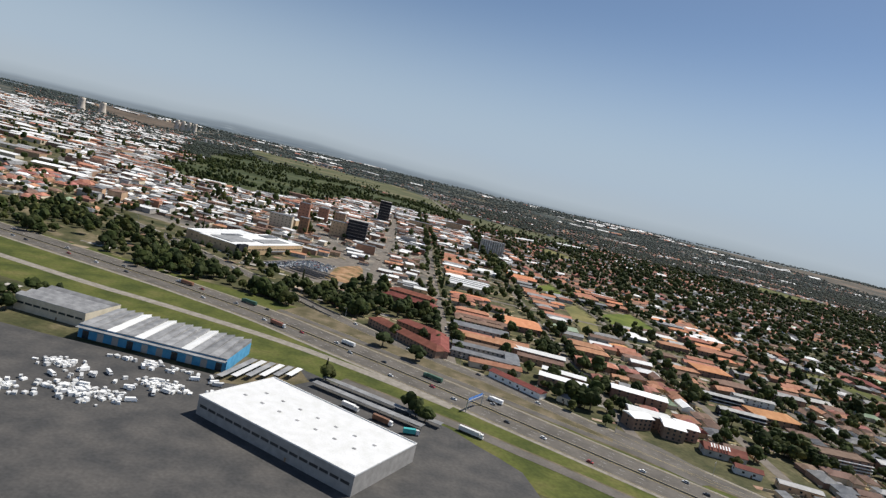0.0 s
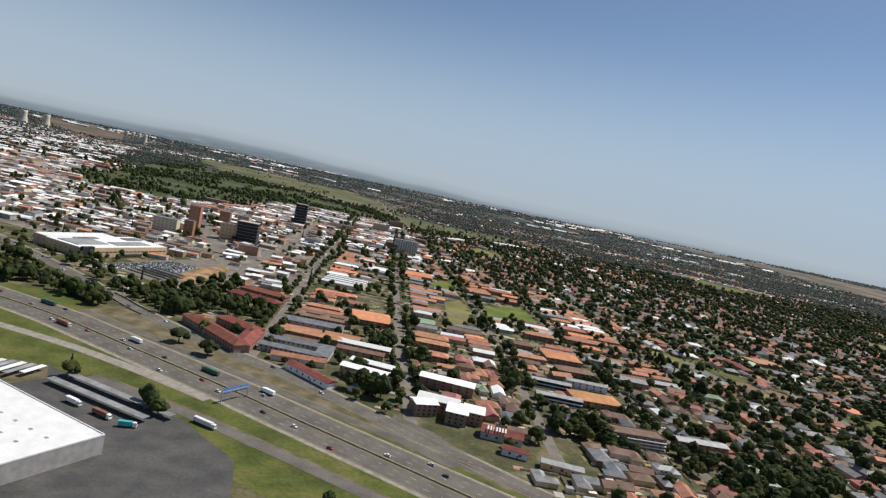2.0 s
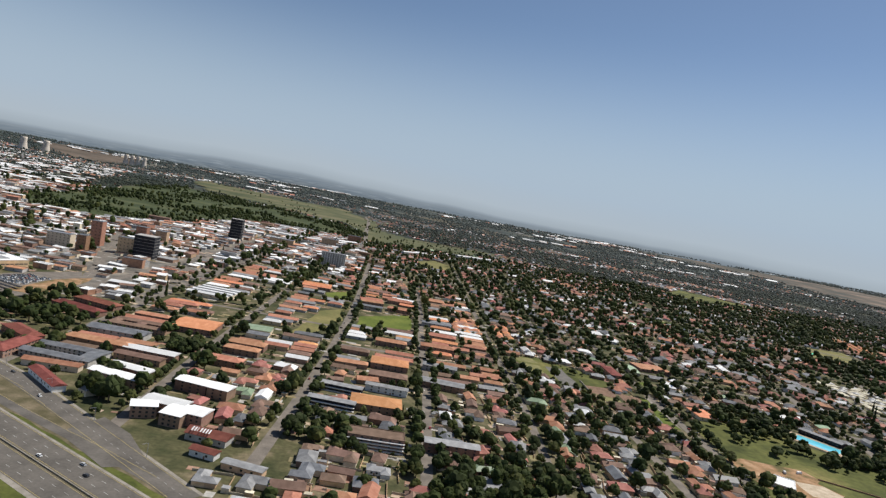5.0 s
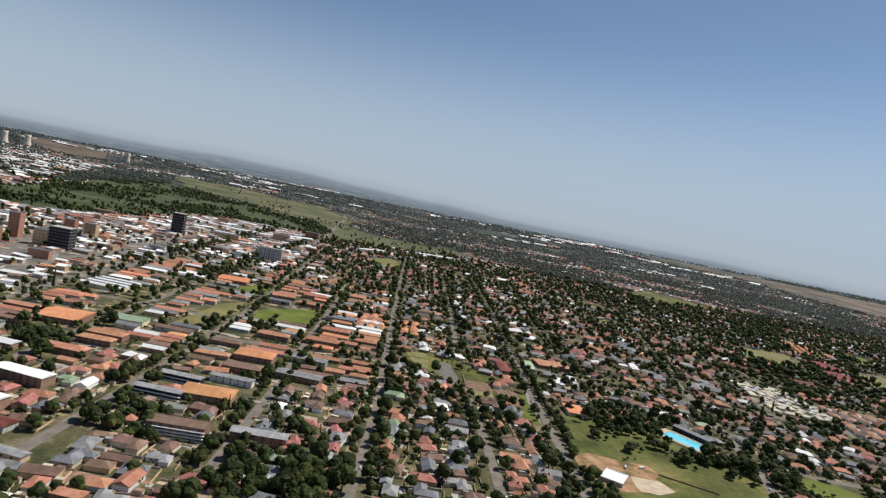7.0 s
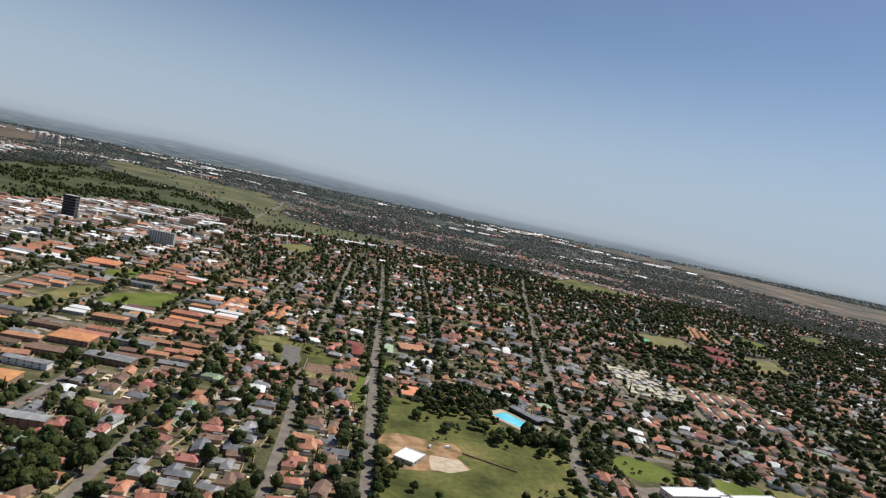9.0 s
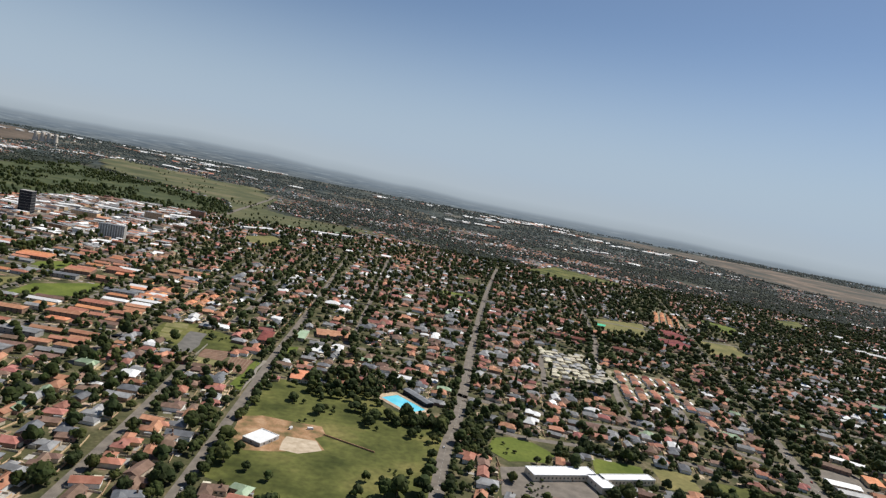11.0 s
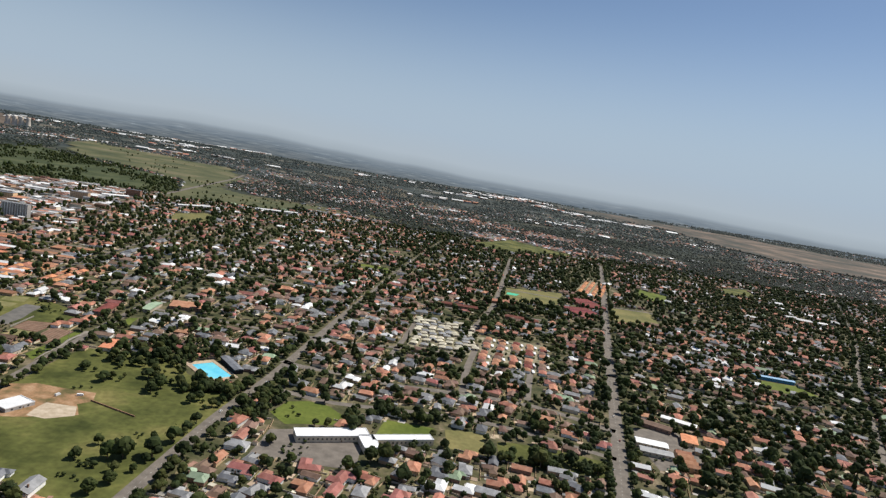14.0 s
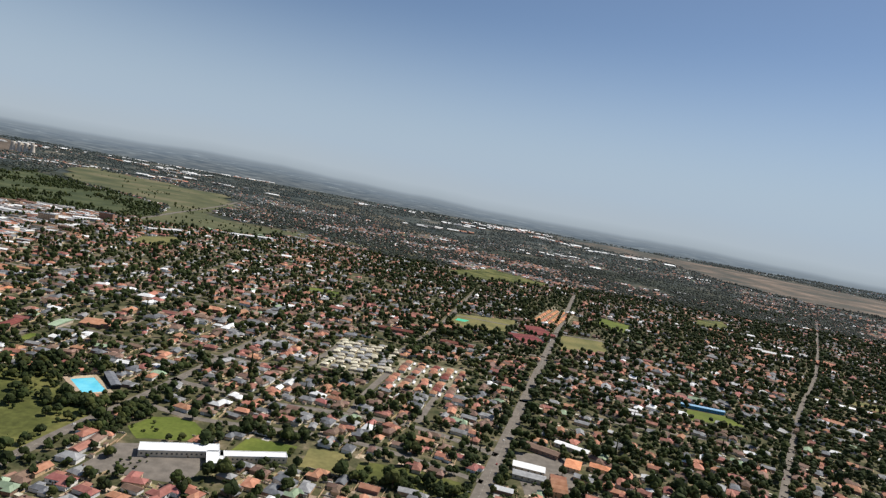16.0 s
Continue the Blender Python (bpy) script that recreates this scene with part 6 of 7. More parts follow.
for wc in range(4):
    s = wf == wc
    far_h.add(FAR_WALL, on_hills(X[s], Y[s]), A[s], S[s], len(ROOF_NAMES) + wc)
far_h.place("distant_houses", "mass of far suburban houses among trees", "houses")


# ---- trees ----
def ball(n_lat, n_lon):
    V = [(0, 0, 1)]
    for i in range(1, n_lat):
        t = math.pi * i / n_lat
        V += [(math.sin(t) * math.cos(2 * math.pi * (j + 0.5 * (i % 2)) / n_lon), math.sin(t) * math.sin(2 * math.pi * (j + 0.5 * (i % 2)) / n_lon), math.cos(t)) for j in range(n_lon)]
    V.append((0, 0, -1))
    F = []
    for j in range(n_lon):
        F.append((0, 1 + j, 1 + (j + 1) % n_lon))
    for i in range(n_lat - 2):
        a, b = 1 + i * n_lon, 1 + (i + 1) * n_lon
        for j in range(n_lon):
            F += tri([(a + j, b + j, b + (j + 1) % n_lon, a + (j + 1) % n_lon)])
    a = 1 + (n_lat - 2) * n_lon
    for j in range(n_lon):
        F.append((len(V) - 1, a + (j + 1) % n_lon, a + j))
    return np.array(V), np.array(F)


def clump(seed, blobs, leaves, lat=4, lon=6, tall=0.75):
    """A crown about 2 m across and 1.4 high, sitting at z 0.35: lumpy masses and loose leaf sprays with gaps between."""
    r = np.random.default_rng(seed)
    pieces, centres = [], []
    for b in range(blobs):
        a = 2 * math.pi * (b + r.uniform(-0.3, 0.3)) / max(1, blobs - 1)
        d = 0.0 if b == 0 else r.uniform(0.38, 0.58)
        c = np.array([d * math.cos(a), d * math.sin(a), 0.95 + (0.18 if b == 0 else r.uniform(-0.28, 0.1))])
        rad = r.uniform(0.42, 0.58) if b else 0.62
        V, F = ball(lat, lon)
        V = V * rad * r.uniform(0.78, 1.22, (len(V), 1)) * np.array([1, 1, tall]) + c
        pieces.append((V, F))
        centres.append((c, rad))
    for _ in range(leaves):
        c, rad = centres[r.integers(0, len(centres))]
        w = r.normal(0, 1, 3)
        w[2] = abs(w[2]) * 0.8 - 0.15
        w /= np.linalg.norm(w)
        p = c + w * rad * np.array([1, 1, tall]) * r.uniform(0.9, 1.2)
        u = np.cross(w, r.normal(0, 1, 3))
        u /= np.linalg.norm(u)
        v = np.cross(w + r.normal(0, 0.5, 3), u)
        v /= np.linalg.norm(v)
        s = r.uniform(0.08, 0.17)
        pieces.append((np.array([p - u * s, p + v * s * 0.8, p + u * s, p - v * s * 0.8]), np.array([(0, 1, 2), (0, 2, 3)])))
    return join(*pieces)


def spire(seed):
    r = np.random.default_rng(seed)
    out = []
    for i in range(5):
        rad, z = 0.5 * (1 - i / 5.5), 0.3 + i * 0.42
        V, F = ball(3, 6)
        out.append((V * np.array([rad, rad, 0.34]) * r.uniform(0.8, 1.2, (len(V), 1)) + np.array([0, 0, z + 0.2]), F))
    return join(*out)


FINE = [clump(s, 7, 120, 5, 8) for s in range(6)]
BIG = [clump(10 + s, 5, 28, 4, 6) for s in range(6)]
MIDDLE = [clump(20 + s, 3, 10, 4, 5) for s in range(6)]
SMALL = [clump(40 + s, 2, 0, 3, 6) for s in range(5)]
SINGLE = [clump(80 + s, 1, 0, 3, 7, 0.95) for s in range(5)]
TINY = [clump(60 + s, 1, 0, 2, 6) for s in range(3)]
SPIRE = spire(3)


def trunk_shape(seed):
    r = np.random.default_rng(seed)
    out = [tube(0, 0, 0, 0.6, 0.085, 0.05, 7)]
    for i in range(4):
        a, h = 2 * math.pi * i / 4 + r.uniform(-0.4, 0.4), 0.42 + 0.05 * i
        V, F = tube(0, 0, 0, 0.55, 0.035, 0.015, 5)
        tilt = radians(r.uniform(35, 55))
        M = Matrix.Rotation(a, 3, "Z") @ Matrix.Rotation(tilt, 3, "Y")
        V = np.array([tuple(M @ Vector(v)) for v in V]) + np.array([0, 0, h])
        out.append((V, F))
    return join(*out)


CROWN_ME = [[mesh_of("crown", *b, [lm]) for lm in LEAF] for b in FINE]
TRUNK_ME = [mesh_of("trunk", *trunk_shape(s), [BARK]) for s in range(4)]

# where trees stand: between the houses, dense in belts and parks
def tree_places(n, x0, x1, y0, y1):
    return rng.uniform(x0, x1, n), rng.uniform(y0, y1, n)


tX, tY = [], []
for y0, y1, dens in ((150, 520, 0.0170), (520, 900, 0.0165), (900, 1400, 0.0135)):
    xa, xb = -0.78 * y1 - 60, 640 + 0.8 * y1
    X, Y = tree_places(int((xb - xa) * (y1 - y0) * dens), xa, xb, y0, y1)
    v = np.array([noise.noise((x * 0.012, y * 0.012, 5.2)) + 1.1 * noise.noise((x * 0.035, y * 0.035, 8.1)) for x, y in zip(X, Y)])
    code = code_at(X, Y)
    rows_here = (X < 250) & (X > -20) & (Y < 620)
    townish = (X < 20) & (Y > 400) & (Y < 900) | in_outline(X, Y, TOWN_EAST)
    p = np.where(rows_here, 0.40, 0.88) + 0.55 * v
    p = np.where((X < 560) & (Y > 520) & (Y < 1050), 0.66 + 0.6 * v, p)
    p = np.where((X > 640) & (Y < 760), 1.15 + 0.4 * v, p)
    p = np.where(townish, np.where(Y > 780, 0.06, 0.34) + 0.5 * v, p)
    p = np.where((X < -0.40 * Y - 20) & (Y > 560), 0.16 + 0.5 * v, p)
    k = (code != 1) & (rng.random(len(X)) < np.where(code == 2, -0.02 + 1.1 * v, np.where(code == 3, 0.3 * p, p)))
    k &= (X > -0.78 * Y - 60) & (X < 640 + 0.8 * Y)
    tX.append(X[k])
    tY.append(Y[k])
# belts and groves
GROVES = [
    ([(-260, 385), (-170, 345), (-116, 308), (-112, 335), (-150, 385), (-240, 440)], 150),
    ([(-86, 306), (-62, 296), (-54, 302), (-74, 316)], 24),
    ([(-142, 299), (-134, 330), (-114, 341), (-92, 326), (-90, 302), (-109, 300)], 70),
    ([(-80, 309), (-60, 310), (-56, 292), (-78, 296)], 26),
    ([(-104, 346), (-84, 348), (-64, 336), (-36, 322), (-24, 310), (-30, 304), (-60, 326)], 44),
    ([(-62, 330), (-28, 300), (-14, 318), (-22, 372), (-46, 366)], 60),
    ([(-24, 320), (16, 318), (14, 350), (-16, 352)], 26),
    ([(-14, 276), (4, 262), (8, 268), (-8, 284)], 14),
    ([(64, 314), (88, 318), (86, 334), (62, 338)], 26),
    ([(60, 246), (76, 238), (78, 254), (64, 256)], 14),
    ([(146, 240), (168, 224), (170, 262), (146, 262)], 34),
    ([(194, 205), (246, 205), (246, 244), (194, 240)], 90),
    ([(372, 346), (398, 346), (412, 364), (428, 392), (404, 402), (368, 390)], 120),
    ([(404, 320), (428, 321), (446, 329), (440, 336), (414, 332)], 34),
    ([(440, 310), (450, 300), (462, 345), (452, 352)], 24),
    ([(454, 298), (458, 342), (476, 334), (468, 300)], 34),
    ([(506, 308), (512, 332), (560, 334), (556, 324), (524, 322)], 30),
    ([(588, 300), (650, 292), (650, 286), (588, 290)], 40),
    (GOLF, 4200),
    ([(-28, 207), (-19, 208.5), (0, 199), (12, 192.5), (11, 189.5), (4, 194), (-20, 204.5)], 26),
    ([(900, 1200), (1300, 1400), (1700, 1620), (1690, 1720), (1300, 1530), (900, 1300)], 700),
    ([(600, 660), (720, 690), (716, 668), (604, 640)], 70),
    ([(-60, 1500), (40, 1180), (60, 1240), (-20, 1560)], 110),
]
for outline, n in GROVES:
    xs, ys = [p[0] for p in outline], [p[1] for p in outline]
    X, Y = tree_places(n * 3, min(xs), max(xs), min(ys), max(ys))
    clumped = np.array([noise.noise((x * 0.011, y * 0.011, 6.6)) + 0.6 * noise.noise((x * 0.03, y * 0.03, 2.6)) for x, y in zip(X, Y)]) > 0.03 if outline is GOLF else np.ones(len(X), bool)
    k = np.flatnonzero(clumped & in_outline(X, Y, outline) & ~road_at(X, Y) & ((code_at(X, Y) != 1) | (max(ys) < 900)))[:n]
    tX.append(X[k])
    tY.append(Y[k])
# scrub and lone trees on the grassland
X, Y = tree_places(5200, -900, 330, 1230, 2900)
v = np.array([noise.noise((x * 0.006, y * 0.006, 3.7)) + 0.5 * noise.noise((x * 0.02, y * 0.02, 5.1)) for x, y in zip(X, Y)])
k = in_outline(X, Y, GRASS_OUT) & (rng.random(len(X)) < np.where((X > -60) & (Y < 2300), 0.30 + 0.9 * v, -0.02 + 0.5 * v)) & ~road_at(X, Y)
tX.append(X[k])
tY.append(Y[k])
tX, tY = np.concatenate(tX), np.concatenate(tY)
# low bushes along fences and in the parks
bX, bY = rng.uniform(100, 720, 7000), rng.uniform(215, 460, 7000)
bv = np.array([noise.noise((x * 0.05, y * 0.05, 3.3)) for x, y in zip(bX, bY)])
bc = code_at(bX, bY)
bk = ((bc == 0) & (bv > 0.12)) | ((bc == 2) & (bv > 0.30))
bX, bY = bX[bk], bY[bk]
# rows of street trees
for wide, pts in STREETS[:13]:
    L = smooth_line(pts, 5.0)
    D = np.gradient(np.array(L), axis=0)
    D /= np.linalg.norm(D, axis=1)[:, None]
    for side in (-1, 1):
        Q = np.array(L) + np.stack([-D[:, 1], D[:, 0]], axis=1) * side * (wide / 2 + 2.0) + rng.normal(0, 0.5, (len(L), 2))
        k = (rng.random(len(Q)) < 0.55) & (Q[:, 1] < 1200) & (Q[:, 1] > 230)
        tX, tY = np.concatenate([tX, Q[k, 0]]), np.concatenate([tY, Q[k, 1]])
# close garden trees of the eastern suburbs
X, Y = tree_places(16000, 450, 1700, 330, 1300)
v = np.array([noise.noise((x * 0.009, y * 0.009, 4.4)) + 0.7 * noise.noise((x * 0.03, y * 0.03, 1.4)) for x, y in zip(X, Y)])
k = (code_at(X, Y) == 0) & (rng.random(len(X)) < 0.52 + 0.9 * v) & (X < 640 + 0.8 * Y)
tX, tY = np.concatenate([tX, X[k]]), np.concatenate([tY, Y[k]])
# large single trees by the ramp, and clumps in the pool park
want = np.zeros(len(tX))
for x, y, s in ((-10, 262.5, 4.4), (5, 253, 4.6), (-38, 297, 3.6), (-43, 325, 3.8), (-24.5, 314, 3.8), (349, 347, 3.9), (363, 357, 3.1), (366, 335, 3.1), (382, 322, 4.0), (400, 334, 4.2), (349, 321, 3.4), (347, 301, 3.1), (300, 366, 3.2), (292, 374, 3.4), (262, 402, 3.6), (255, 420, 3.4), (256, 436, 3.4), (296, 424, 3.1)):
    tX, tY, want = np.append(tX, x), np.append(tY, y), np.append(want, s)
for x, y in ((350, 362), (361, 373), (346, 327), (367, 334), (380, 344), (385, 328), (402, 344), (404, 334), (400, 363), (412, 348), (422, 324), (433, 312), (436, 330), (445, 325), (443, 308), (375, 352), (382, 360), (465, 312), (468, 325), (408, 316)):
    for q in range(4):
        r_ = 1.8 + 1.2 * q
        tX, tY, want = np.append(tX, x + rng.uniform(-r_, r_)), np.append(tY, y + rng.uniform(-r_, r_)), np.append(want, rng.uniform(1.7, 3.0) if q < 2 else rng.uniform(0.9, 1.6))
clear = ~road_at(tX, tY)
tX, tY, want = tX[clear], tY[clear], want[clear]
o = np.argsort(np.hypot(tY - 190, 0.35 * (tX - 330)))
tX, tY, want = tX[o], tY[o], want[o]
nT = len(tX)
tS = rng.uniform(1.5, 3.1, nT) * np.where(rng.random(nT) < 0.16, 1.5, 1.0)
tS *= np.where(tY > 520, 1.22, np.where(tX > 690, 1.16, 1.0)) * np.where(in_outline(tX, tY, GOLF), 1.05, 1.0)
tS = np.where(want > 0, want, tS)
tA = rng.uniform(0, 2 * math.pi, nT)
tM = rng.choice(3, nT, p=[0.45, 0.37, 0.18])
tH = tS * rng.uniform(0.85, 1.15, nT) * np.where(want > 3, 0.72, 1.0)
TREE_WORDS = ["dark green", "green", "olive green"]
for i in range(300):
    m = int(tM[i])
    ob = thing("tree", Matrix.LocRotScale((tX[i], tY[i], 0), Euler((0, 0, tA[i])), (tS[i], tS[i], tH[i] * 1.25)), f"broad leafy tree with a {TREE_WORDS[m]} crown", "tree", "trees")
    part("trunk", TRUNK_ME[i % 4], ob)
    part("crown", CROWN_ME[i % 6][m], ob)
wood = Heap(LEAF + [BARK])
idx = np.arange(nT)
size = np.stack([tS, tS, tH * 1.25], axis=1)
near_t = (idx >= 300) & (tY < 340)
mid_t = (idx >= 300) & (tY >= 340) & (tY < 440)
far_t = (idx >= 300) & (tY >= 440) & (tY < 640)
farther_t = (idx >= 300) & (tY >= 640)
pointed = rng.random(nT) < 0.012
for select, shapes in ((near_t, BIG), (mid_t, MIDDLE), (far_t, SMALL), (farther_t, SINGLE)):
    which = rng.integers(0, len(shapes), nT)
    for j, shape in enumerate(shapes):
        for m in range(3):
            s = select & (which == j) & (tM == m) & ~pointed
            wood.add(shape, at_ground(tX[s], tY[s]), tA[s], size[s], m)
s = (idx >= 300) & pointed & (tY < 900)
wood.add(SPIRE, at_ground(tX[s], tY[s]), tA[s], size[s] * np.array([0.75, 0.75, 1.1]), 0)
s = near_t
wood.add(tube(0, 0, 0, 0.7, 0.08, 0.05, 5), at_ground(tX[s], tY[s]), tA[s], size[s], 3)
bs = np.repeat(rng.uniform(0.7, 1.5, (len(bX), 1)), 3, 1)
bm_ = rng.choice(3, len(bX), p=[0.3, 0.4, 0.3])
for m in range(3):
    s = bm_ == m
    wood.add((SMALL[0][0] - np.array([0, 0, 0.35]), SMALL[0][1]), at_ground(bX[s], bY[s]), rng.uniform(0, 6, s.sum()), bs[s], m)
wood.place("garden_trees", "mass of leafy garden and street trees", "trees")

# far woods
woods = Heap(LEAF_FAR + LEAF_HAZY)
n = 76000
Y = 1380 + 3000 * rng.random(n) ** 1.6
X = rng.uniform(-0.80, 1.02, n) * Y + 300
v = np.array([noise.noise((x * 0.0045, y * 0.0045, 9.3)) + 0.7 * noise.noise((x * 0.013, y * 0.013, 4.3)) for x, y in zip(X, Y)])
k = (rng.random(n) < np.where((X < -0.42 * Y + 30) & (Y < 2700), 0.10, 0.84) + 2.0 * v) & ~in_outline(X, Y, GRASS_OUT) & ~in_outline(X, Y, PLAIN_OUT) & ~in_outline(X, Y, SCAR_OUT) & (code_at(X, Y) == 0)
X, Y = X[k], Y[k]
S = (rng.uniform(2.4, 5.4, len(X)) * (1 + (Y - 1400) / 3000))
# beyond this distance the crowns take the haze-tinted leaf colours
haze_line = 2300 + rng.normal(0, 350, len(X))
A, M3, W3 = rng.uniform(0, 6.28, len(X)), rng.choice(3, len(X), p=[0.5, 0.35, 0.15]), rng.integers(0, 3, len(X))
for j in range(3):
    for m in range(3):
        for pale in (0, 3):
            s = (M3 == m) & (W3 == j) & ((Y > haze_line) == (pale == 3))
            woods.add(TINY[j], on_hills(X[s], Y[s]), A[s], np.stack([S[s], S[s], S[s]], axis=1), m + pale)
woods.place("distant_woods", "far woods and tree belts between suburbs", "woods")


# ---- vehicles ----
def profile(points, half):
    """A body from a side outline (x, z), as wide as twice half, its roof a little narrower."""
    n = len(points)
    top = max(p[1] for p in points)
    V = [(x, s * half * (1.0 if z < top * 0.62 else 0.84), z) for s in (-1, 1) for x, z in points]
    F = [tuple(range(n)), tuple(range(2 * n - 1, n - 1, -1))] + [(i, n + i, n + (i + 1) % n, (i + 1) % n) for i in range(n)]
    return np.array(V), np.array(tri(F))


def wheel_mesh(r, w):
    V, F = tube(0, 0, -w / 2, w / 2, r, r, 10)
    V = V[:, [0, 2, 1]]
    return mesh_of("wheel", V, np.concatenate([F, F[:, ::-1]]), [RUBBER])


CAR_BODY = profile([(-1.1, 0.16), (1.1, 0.16), (1.12, 0.38), (0.62, 0.45), (-1.05, 0.46), (-1.12, 0.36)], 0.44)
CAR_TOP = profile([(-0.95, 0.455), (0.55, 0.445), (0.2, 0.74), (-0.72, 0.74)], 0.39)
CAR_WHEEL = wheel_mesh(0.16, 0.12)
CAR_GLASS = mesh_of("cabin", *CAR_TOP, [GLASS])
CAR_ME = {k: mesh_of("body", *CAR_BODY, [m]) for k, m in CAR_PAINT.items()}
CAR_LID = {k: mesh_of("roof", *box(-0.70, -0.32, 0.742, 0.19, 0.32, 0.765, True), [m]) for k, m in CAR_PAINT.items()}


def car(x, y, ang, colour):
    ob = thing("car", pose(x, y, 0.09, 0, 0, ang), f"{colour} saloon car on asphalt", "car", "cars")
    part("body", CAR_ME[colour], ob)
    part("cabin", CAR_GLASS, ob, "dark glass cabin")
    part("roof", CAR_LID[colour], ob)
    for u in (-0.7, 0.72):
        for v in (-0.4, 0.4):
            part("wheel", CAR_WHEEL, ob, at=pose(u, v, 0.16))


TRUCK_WHEEL = wheel_mesh(0.26, 0.22)
CAB = profile([(2.5, 0.3), (3.6, 0.3), (3.62, 0.9), (3.4, 1.55), (2.5, 1.6)], 0.58)


def truck(x, y, ang, colour, length=6.2, z=0.09):
    ob = thing("truck", pose(x, y, z, 0, 0, ang), f"articulated truck with a {colour} trailer", "truck", "trucks")
    part("trailer", mesh_of("trailer", *box(2.3 - length, -0.6, 0.45, 2.3, 0.6, 1.75, True), [CARGO[colour]]), ob)
    part("chassis", mesh_of("chassis", *box(2.3 - length, -0.4, 0.3, 3.4, 0.4, 0.45, True), [RUBBER]), ob)
    part("cab", mesh_of("cab", *CAB, [CARGO["white"] if colour != "green" else CARGO["green"]]), ob)
    part("windscreen", mesh_of("windscreen", *box(3.53, -0.5, 0.95, 3.6, 0.5, 1.35, True), [GLASS]), ob)
    for u in (3.1, 1.9, 2.6 - length + 0.3, 2.6 - length + 1.0):
        for v in (-0.5, 0.5):
            part("wheel", TRUCK_WHEEL, ob, at=pose(u, v, 0.26))


def van(x, y, ang, colour="white"):
    ob = thing("van", pose(x, y, 0.09, 0, 0, ang), f"{colour} delivery van in the yard", "van", "vans")
    part("body", mesh_of("body", *profile([(-1.5, 0.2), (1.4, 0.2), (1.45, 0.6), (1.05, 1.1), (-1.5, 1.15)], 0.5), [CARGO[colour]]), ob)
    part("windscreen", mesh_of("windscreen", *box(1.1, -0.4, 0.68, 1.36, 0.4, 0.98, True), [GLASS]), ob)
    for u in (-0.95, 0.95):
        for v in (-0.45, 0.45):
            part("wheel", CAR_WHEEL, ob, at=pose(u, v, 0.16))


def along(points, s, offset):
    L = np.array(smooth_line(points, 2.0))
    run = np.concatenate([[0], np.cumsum(np.linalg.norm(np.diff(L, axis=0), axis=1))])
    D = np.gradient(L, axis=0)
    D /= np.linalg.norm(D, axis=1)[:, None]
    i = int(np.clip(np.searchsorted(run, s), 0, len(L) - 1))
    return L[i, 0] - D[i, 1] * offset, L[i, 1] + D[i, 0] * offset, math.degrees(math.atan2(D[i, 1], D[i, 0]))


for s, off, colour, ln in ((420, 15.6, "rust", 6.5), (452, 18.6, "green", 6.5), (480, 4.8, "rust", 6.6), (508, 15.6, "white", 5.0), (548, 15.6, "green", 6.8), (574, 18.6, "white", 4.6)):
    x, y, a = along(HIGHWAY, s, off)
    truck(x, y, a + (180 if off > 10 else 0), colour, ln)
for i in range(34):
    s = 250 + i * 12.5 + rng.uniform(-4, 4)
    off = float(rng.choice([1.7, 4.8, 7.8, 12.5, 15.6, 18.7]))
    if off in (15.6, 18.7) and i % 3 == 0:
        off = 4.8
    x, y, a = along(HIGHWAY, s, off)
    car(x, y, a + (180 if off > 10 else 0), ["white", "silver", "dark", "white", "red"][i % 5])
for i in range(10):
    x, y, a = along(RAMP, 60 + i * 33 + rng.uniform(-8, 8), -1.6 if i % 2 else 1.6)
    car(x, y, a, ["white", "silver", "dark"][i % 3])
for i, (wide, pts) in enumerate(STREETS[:13]):
    for q in range(4):
        x, y, a = along(pts, 40 + q * 70 + rng.uniform(0, 40), 1.2 if q % 2 else -1.2)
        car(x, y, a, ["white", "silver", "dark", "red", "white"][(i + q) % 5])
truck(26, 188, -26, "white", 7.0, 0.1)
truck(-2, 182, -25, "rust", 5.5)
truck(6, 178, 10, "teal", 3.6)
truck(-13, 187, -25, "white", 4.5)
for i in range(22):
    van(-90 + rng.uniform(0, 50), 172 + rng.uniform(-14, 16), rng.uniform(0, 360))
# rows of parked cars in the shopping centre's car park
parked = Heap([CAR_PAINT["white"], CAR_PAINT["silver"], CAR_PAINT["dark"], CAR_PAINT["red"], GLASS])
qx, qy = np.meshgrid(np.arange(0, 60, 1.35), np.arange(0, 54, 4.2))
qx, qy = qx.ravel(), qy.ravel() + rng.normal(0, 0.15, qx.size)
cx_, cy_ = -100 + qx * 0.42 + qy * 0.62, 376 + qx * 0.907 - qy * 0.10
k = in_outline(cx_, cy_, [(-102, 374), (-80, 438), (-63, 466), (-60, 430), (-60, 400), (-78, 396), (-84, 380)]) & (rng.random(len(cx_)) < 0.72)
cx_, cy_ = cx_[k], cy_[k]
turn_, col_ = np.full(len(cx_), radians(-25)), rng.choice(4, len(cx_), p=[0.6, 0.22, 0.13, 0.05])
for m in range(4):
    s = col_ == m
    parked.add(CAR_BODY, at_ground(cx_[s], cy_[s], 0.02), turn_[s], np.ones((s.sum(), 3)), m)
parked.add(CAR_TOP, at_ground(cx_, cy_, 0.02), turn_, np.ones((len(cx_), 3)), 4)
parked.place("parked_cars", "rows of parked cars in front of the shopping centre", "cars")

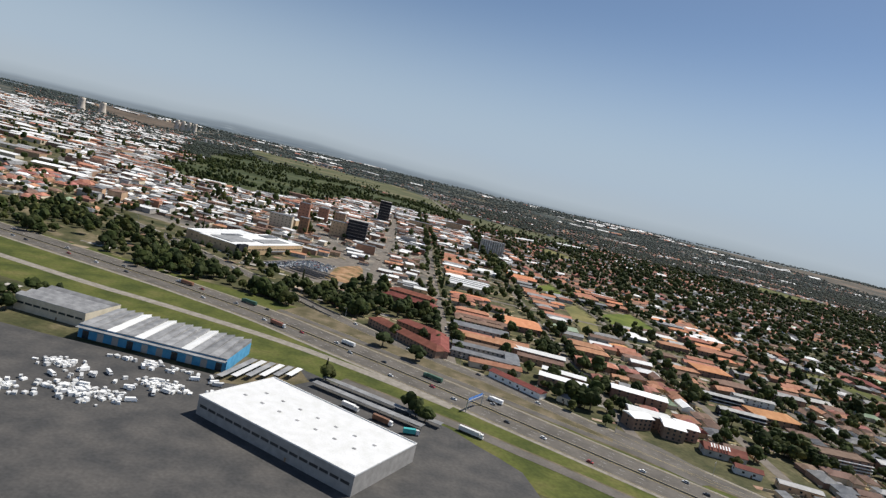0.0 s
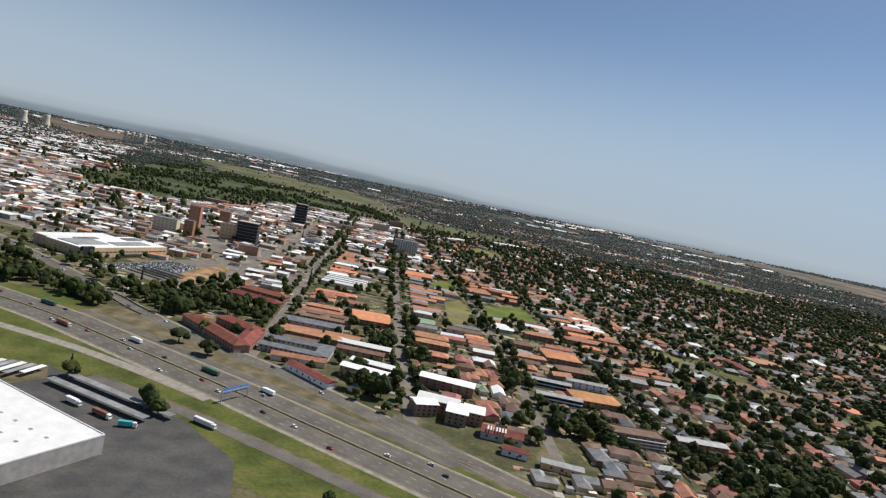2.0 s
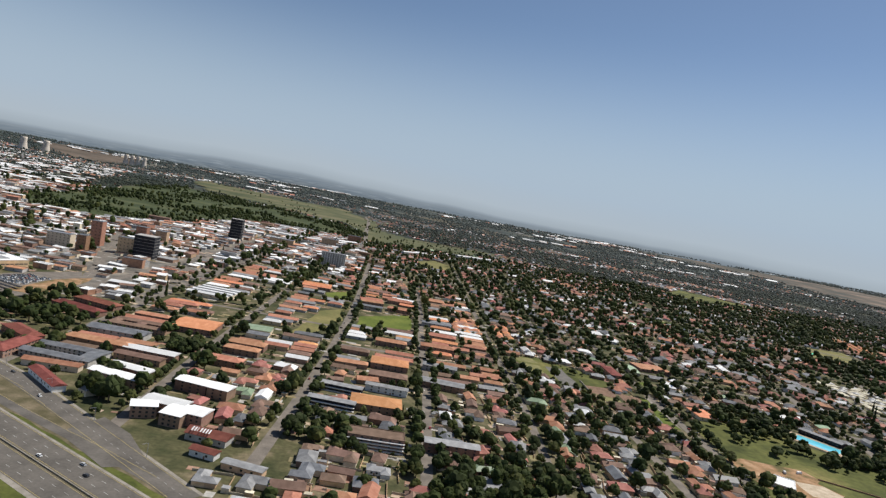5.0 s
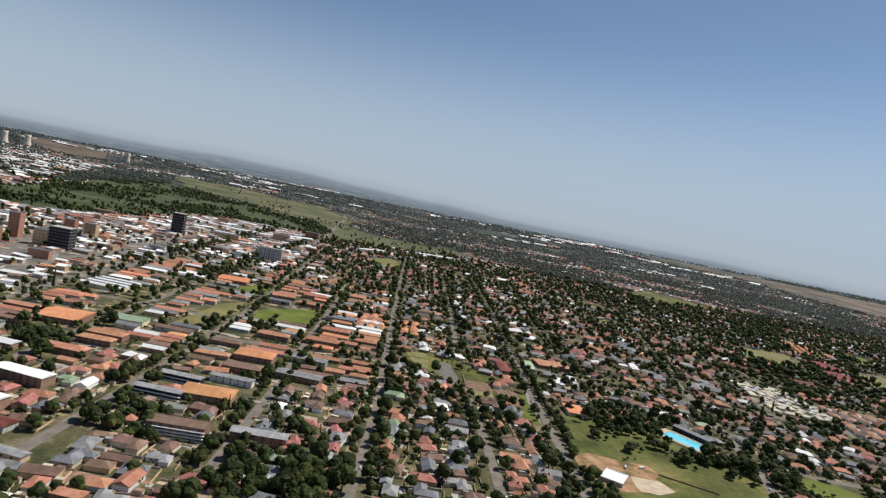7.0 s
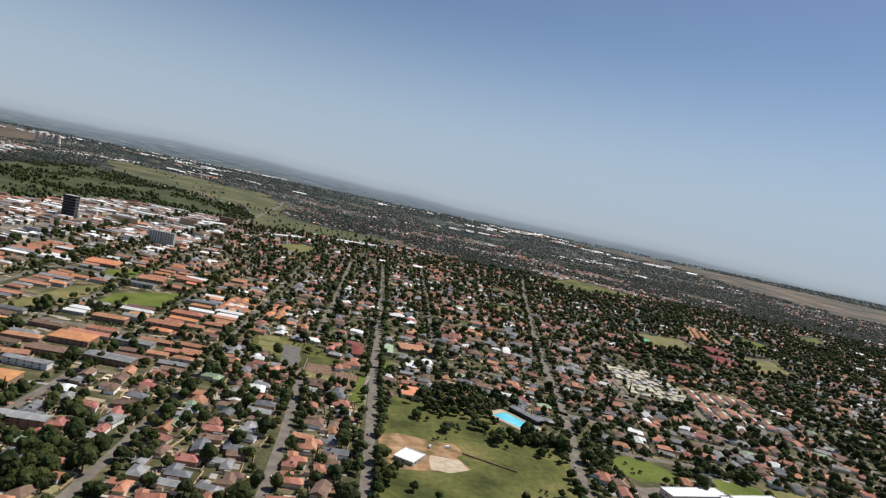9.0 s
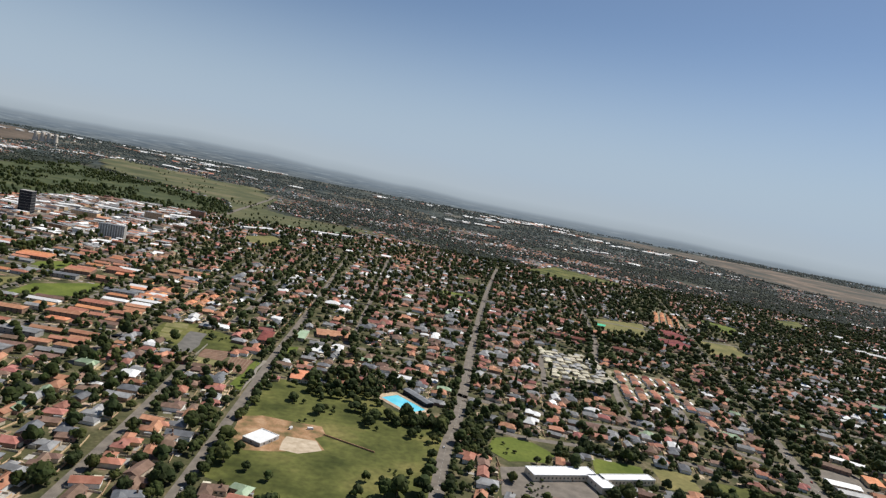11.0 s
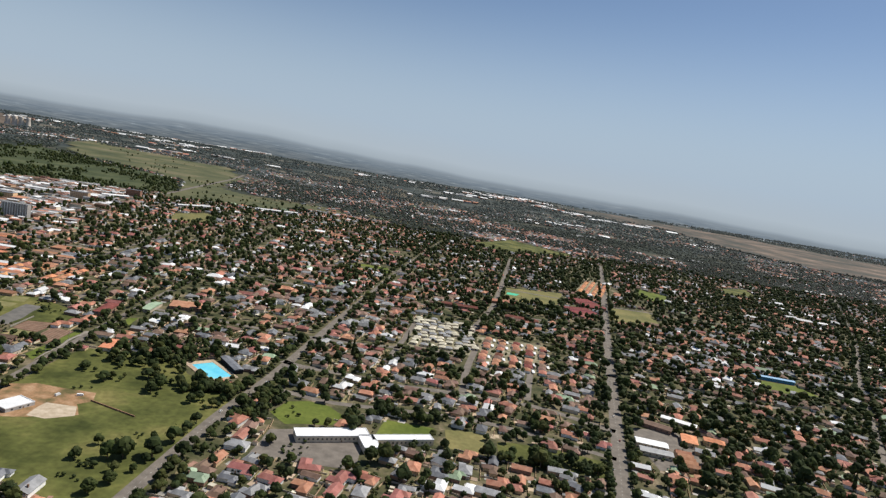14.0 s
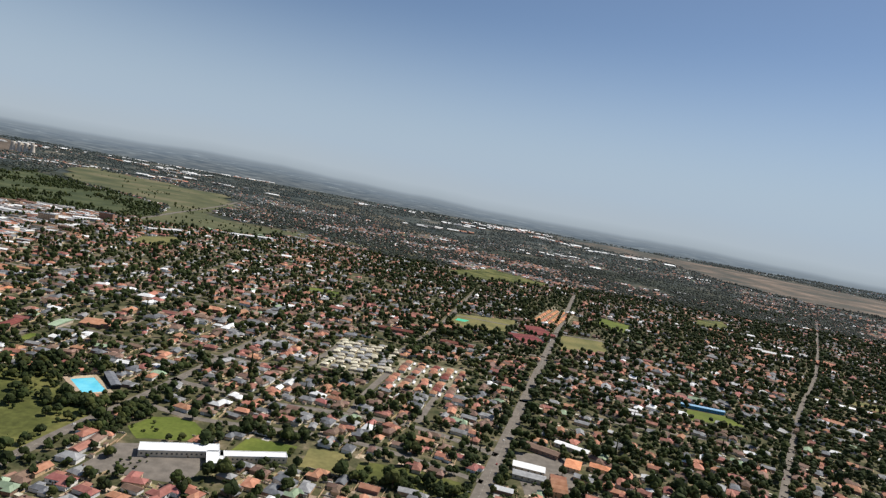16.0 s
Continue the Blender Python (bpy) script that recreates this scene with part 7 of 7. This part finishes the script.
# wrapped goods stacked in the yard
goods = Heap([WHITE_GOODS])
gx, gy = [], []
for cx, cy, sx_, sy_, n in ((-78, 158, 9, 5, 130), (-64, 172, 7, 3, 70), (-92, 172, 5, 3, 40), (-70, 185, 14, 2, 40), (-98, 150, 8, 4, 60)):
    gx.append(rng.normal(cx, sx_ * 0.6, n))
    gy.append(rng.normal(cy, sy_ * 0.6, n))
gx, gy = np.concatenate(gx), np.concatenate(gy)
goods.add(box(-0.5, -0.5, 0, 0.5, 0.5, 1.0), at_ground(gx, gy, 0.06), rng.uniform(0, 3, len(gx)), np.stack([rng.uniform(.5, 1.6, len(gx)), rng.uniform(.5, 1.2, len(gx)), rng.uniform(.3, 1.0, len(gx))], axis=1), 0)
goods.place("stacked_goods", "white wrapped goods stacked about the yard", "goods")

# sign gantry over the carriageway, with plain white bars on its blue faces
gx0, gy0, ga = along(HIGHWAY, 571, 10.1)
gantry = thing("sign_gantry", pose(gx0, gy0, 0, 0, 0, ga), "steel sign gantry with blue signs over the motorway", "gantry")
for v in (-11.6, 0.0):
    part("post", mesh_of("post", *box(-0.15, v - 0.15, 0, 0.15, v + 0.15, 4.4), [STEEL]), gantry)
part("beam", mesh_of("beam", *box(-0.18, -11.8, 3.6, 0.18, 0.3, 3.95, True), [STEEL]), gantry)
for v in (-9.2, -5.6, -2):
    sg = part("sign", mesh_of("sign", *box(-0.05, -1.6, 0, 0.05, 1.6, 1.7, True), [SIGN_BLUE]), gantry, "blue sign face", pose(-0.3, v, 3.0))
    for k in range(2):
        part("bar", mesh_of("bar", *box(-0.02, -1.0 + 0.2 * k, 0, 0.02, 1.0, 0.18, True), [PAINT]), sg, at=pose(-0.08, 0, 0.5 + 0.5 * k))


hall_bars = thing("roof_sign", pose(121, 222, 0, 0, 0, -8), "plain white bars painted on a red roof", "sign")
for k in range(7):
    w = 0.55 if k != 2 else 0.2
    V = [(-5.6 + k * 1.05 + a * w, -3.4 + b * 1.9, 3.72 + b * 0.8) for a, b in ((0, 0), (1, 0), (1, 1), (0, 1))]
    part("bar", mesh_of("bar", V, [(0, 1, 2), (0, 2, 3)], [FACADE_STRIPE]), hall_bars)


def lamp_post(x, y, ang):
    ob = thing("street_lamp", pose(x, y, 0, 0, 0, ang), "tall grey street lamp beside the road", "street lamp", "street lamps")
    part("pole", mesh_of("pole", *tube(0, 0, 0, 5.0, 0.09, 0.05, 6), [STEEL]), ob)
    part("arm", mesh_of("arm", *box(-0.05, -1.6, 4.92, 0.05, 0, 5.0, True), [STEEL]), ob)
    part("lamp_head", mesh_of("lamp_head", *box(-0.14, -2.1, 4.9, 0.14, -1.5, 5.02, True), [CONCRETE]), ob)


for i in range(12):
    x, y, a = along(RAMP, 40 + i * 34, 4.0)
    lamp_post(x, y, a)
for i in range(14):
    x, y, a = along(STREETS[11][1], 60 + i * 26, 5.2)
    lamp_post(x, y, a + 0)
for i in range(10):
    x, y, a = along(STREETS[6][1], 120 + i * 26, 4.6)
    lamp_post(x, y, a)

van(381, 300, 20)
van(372, 297, 75)
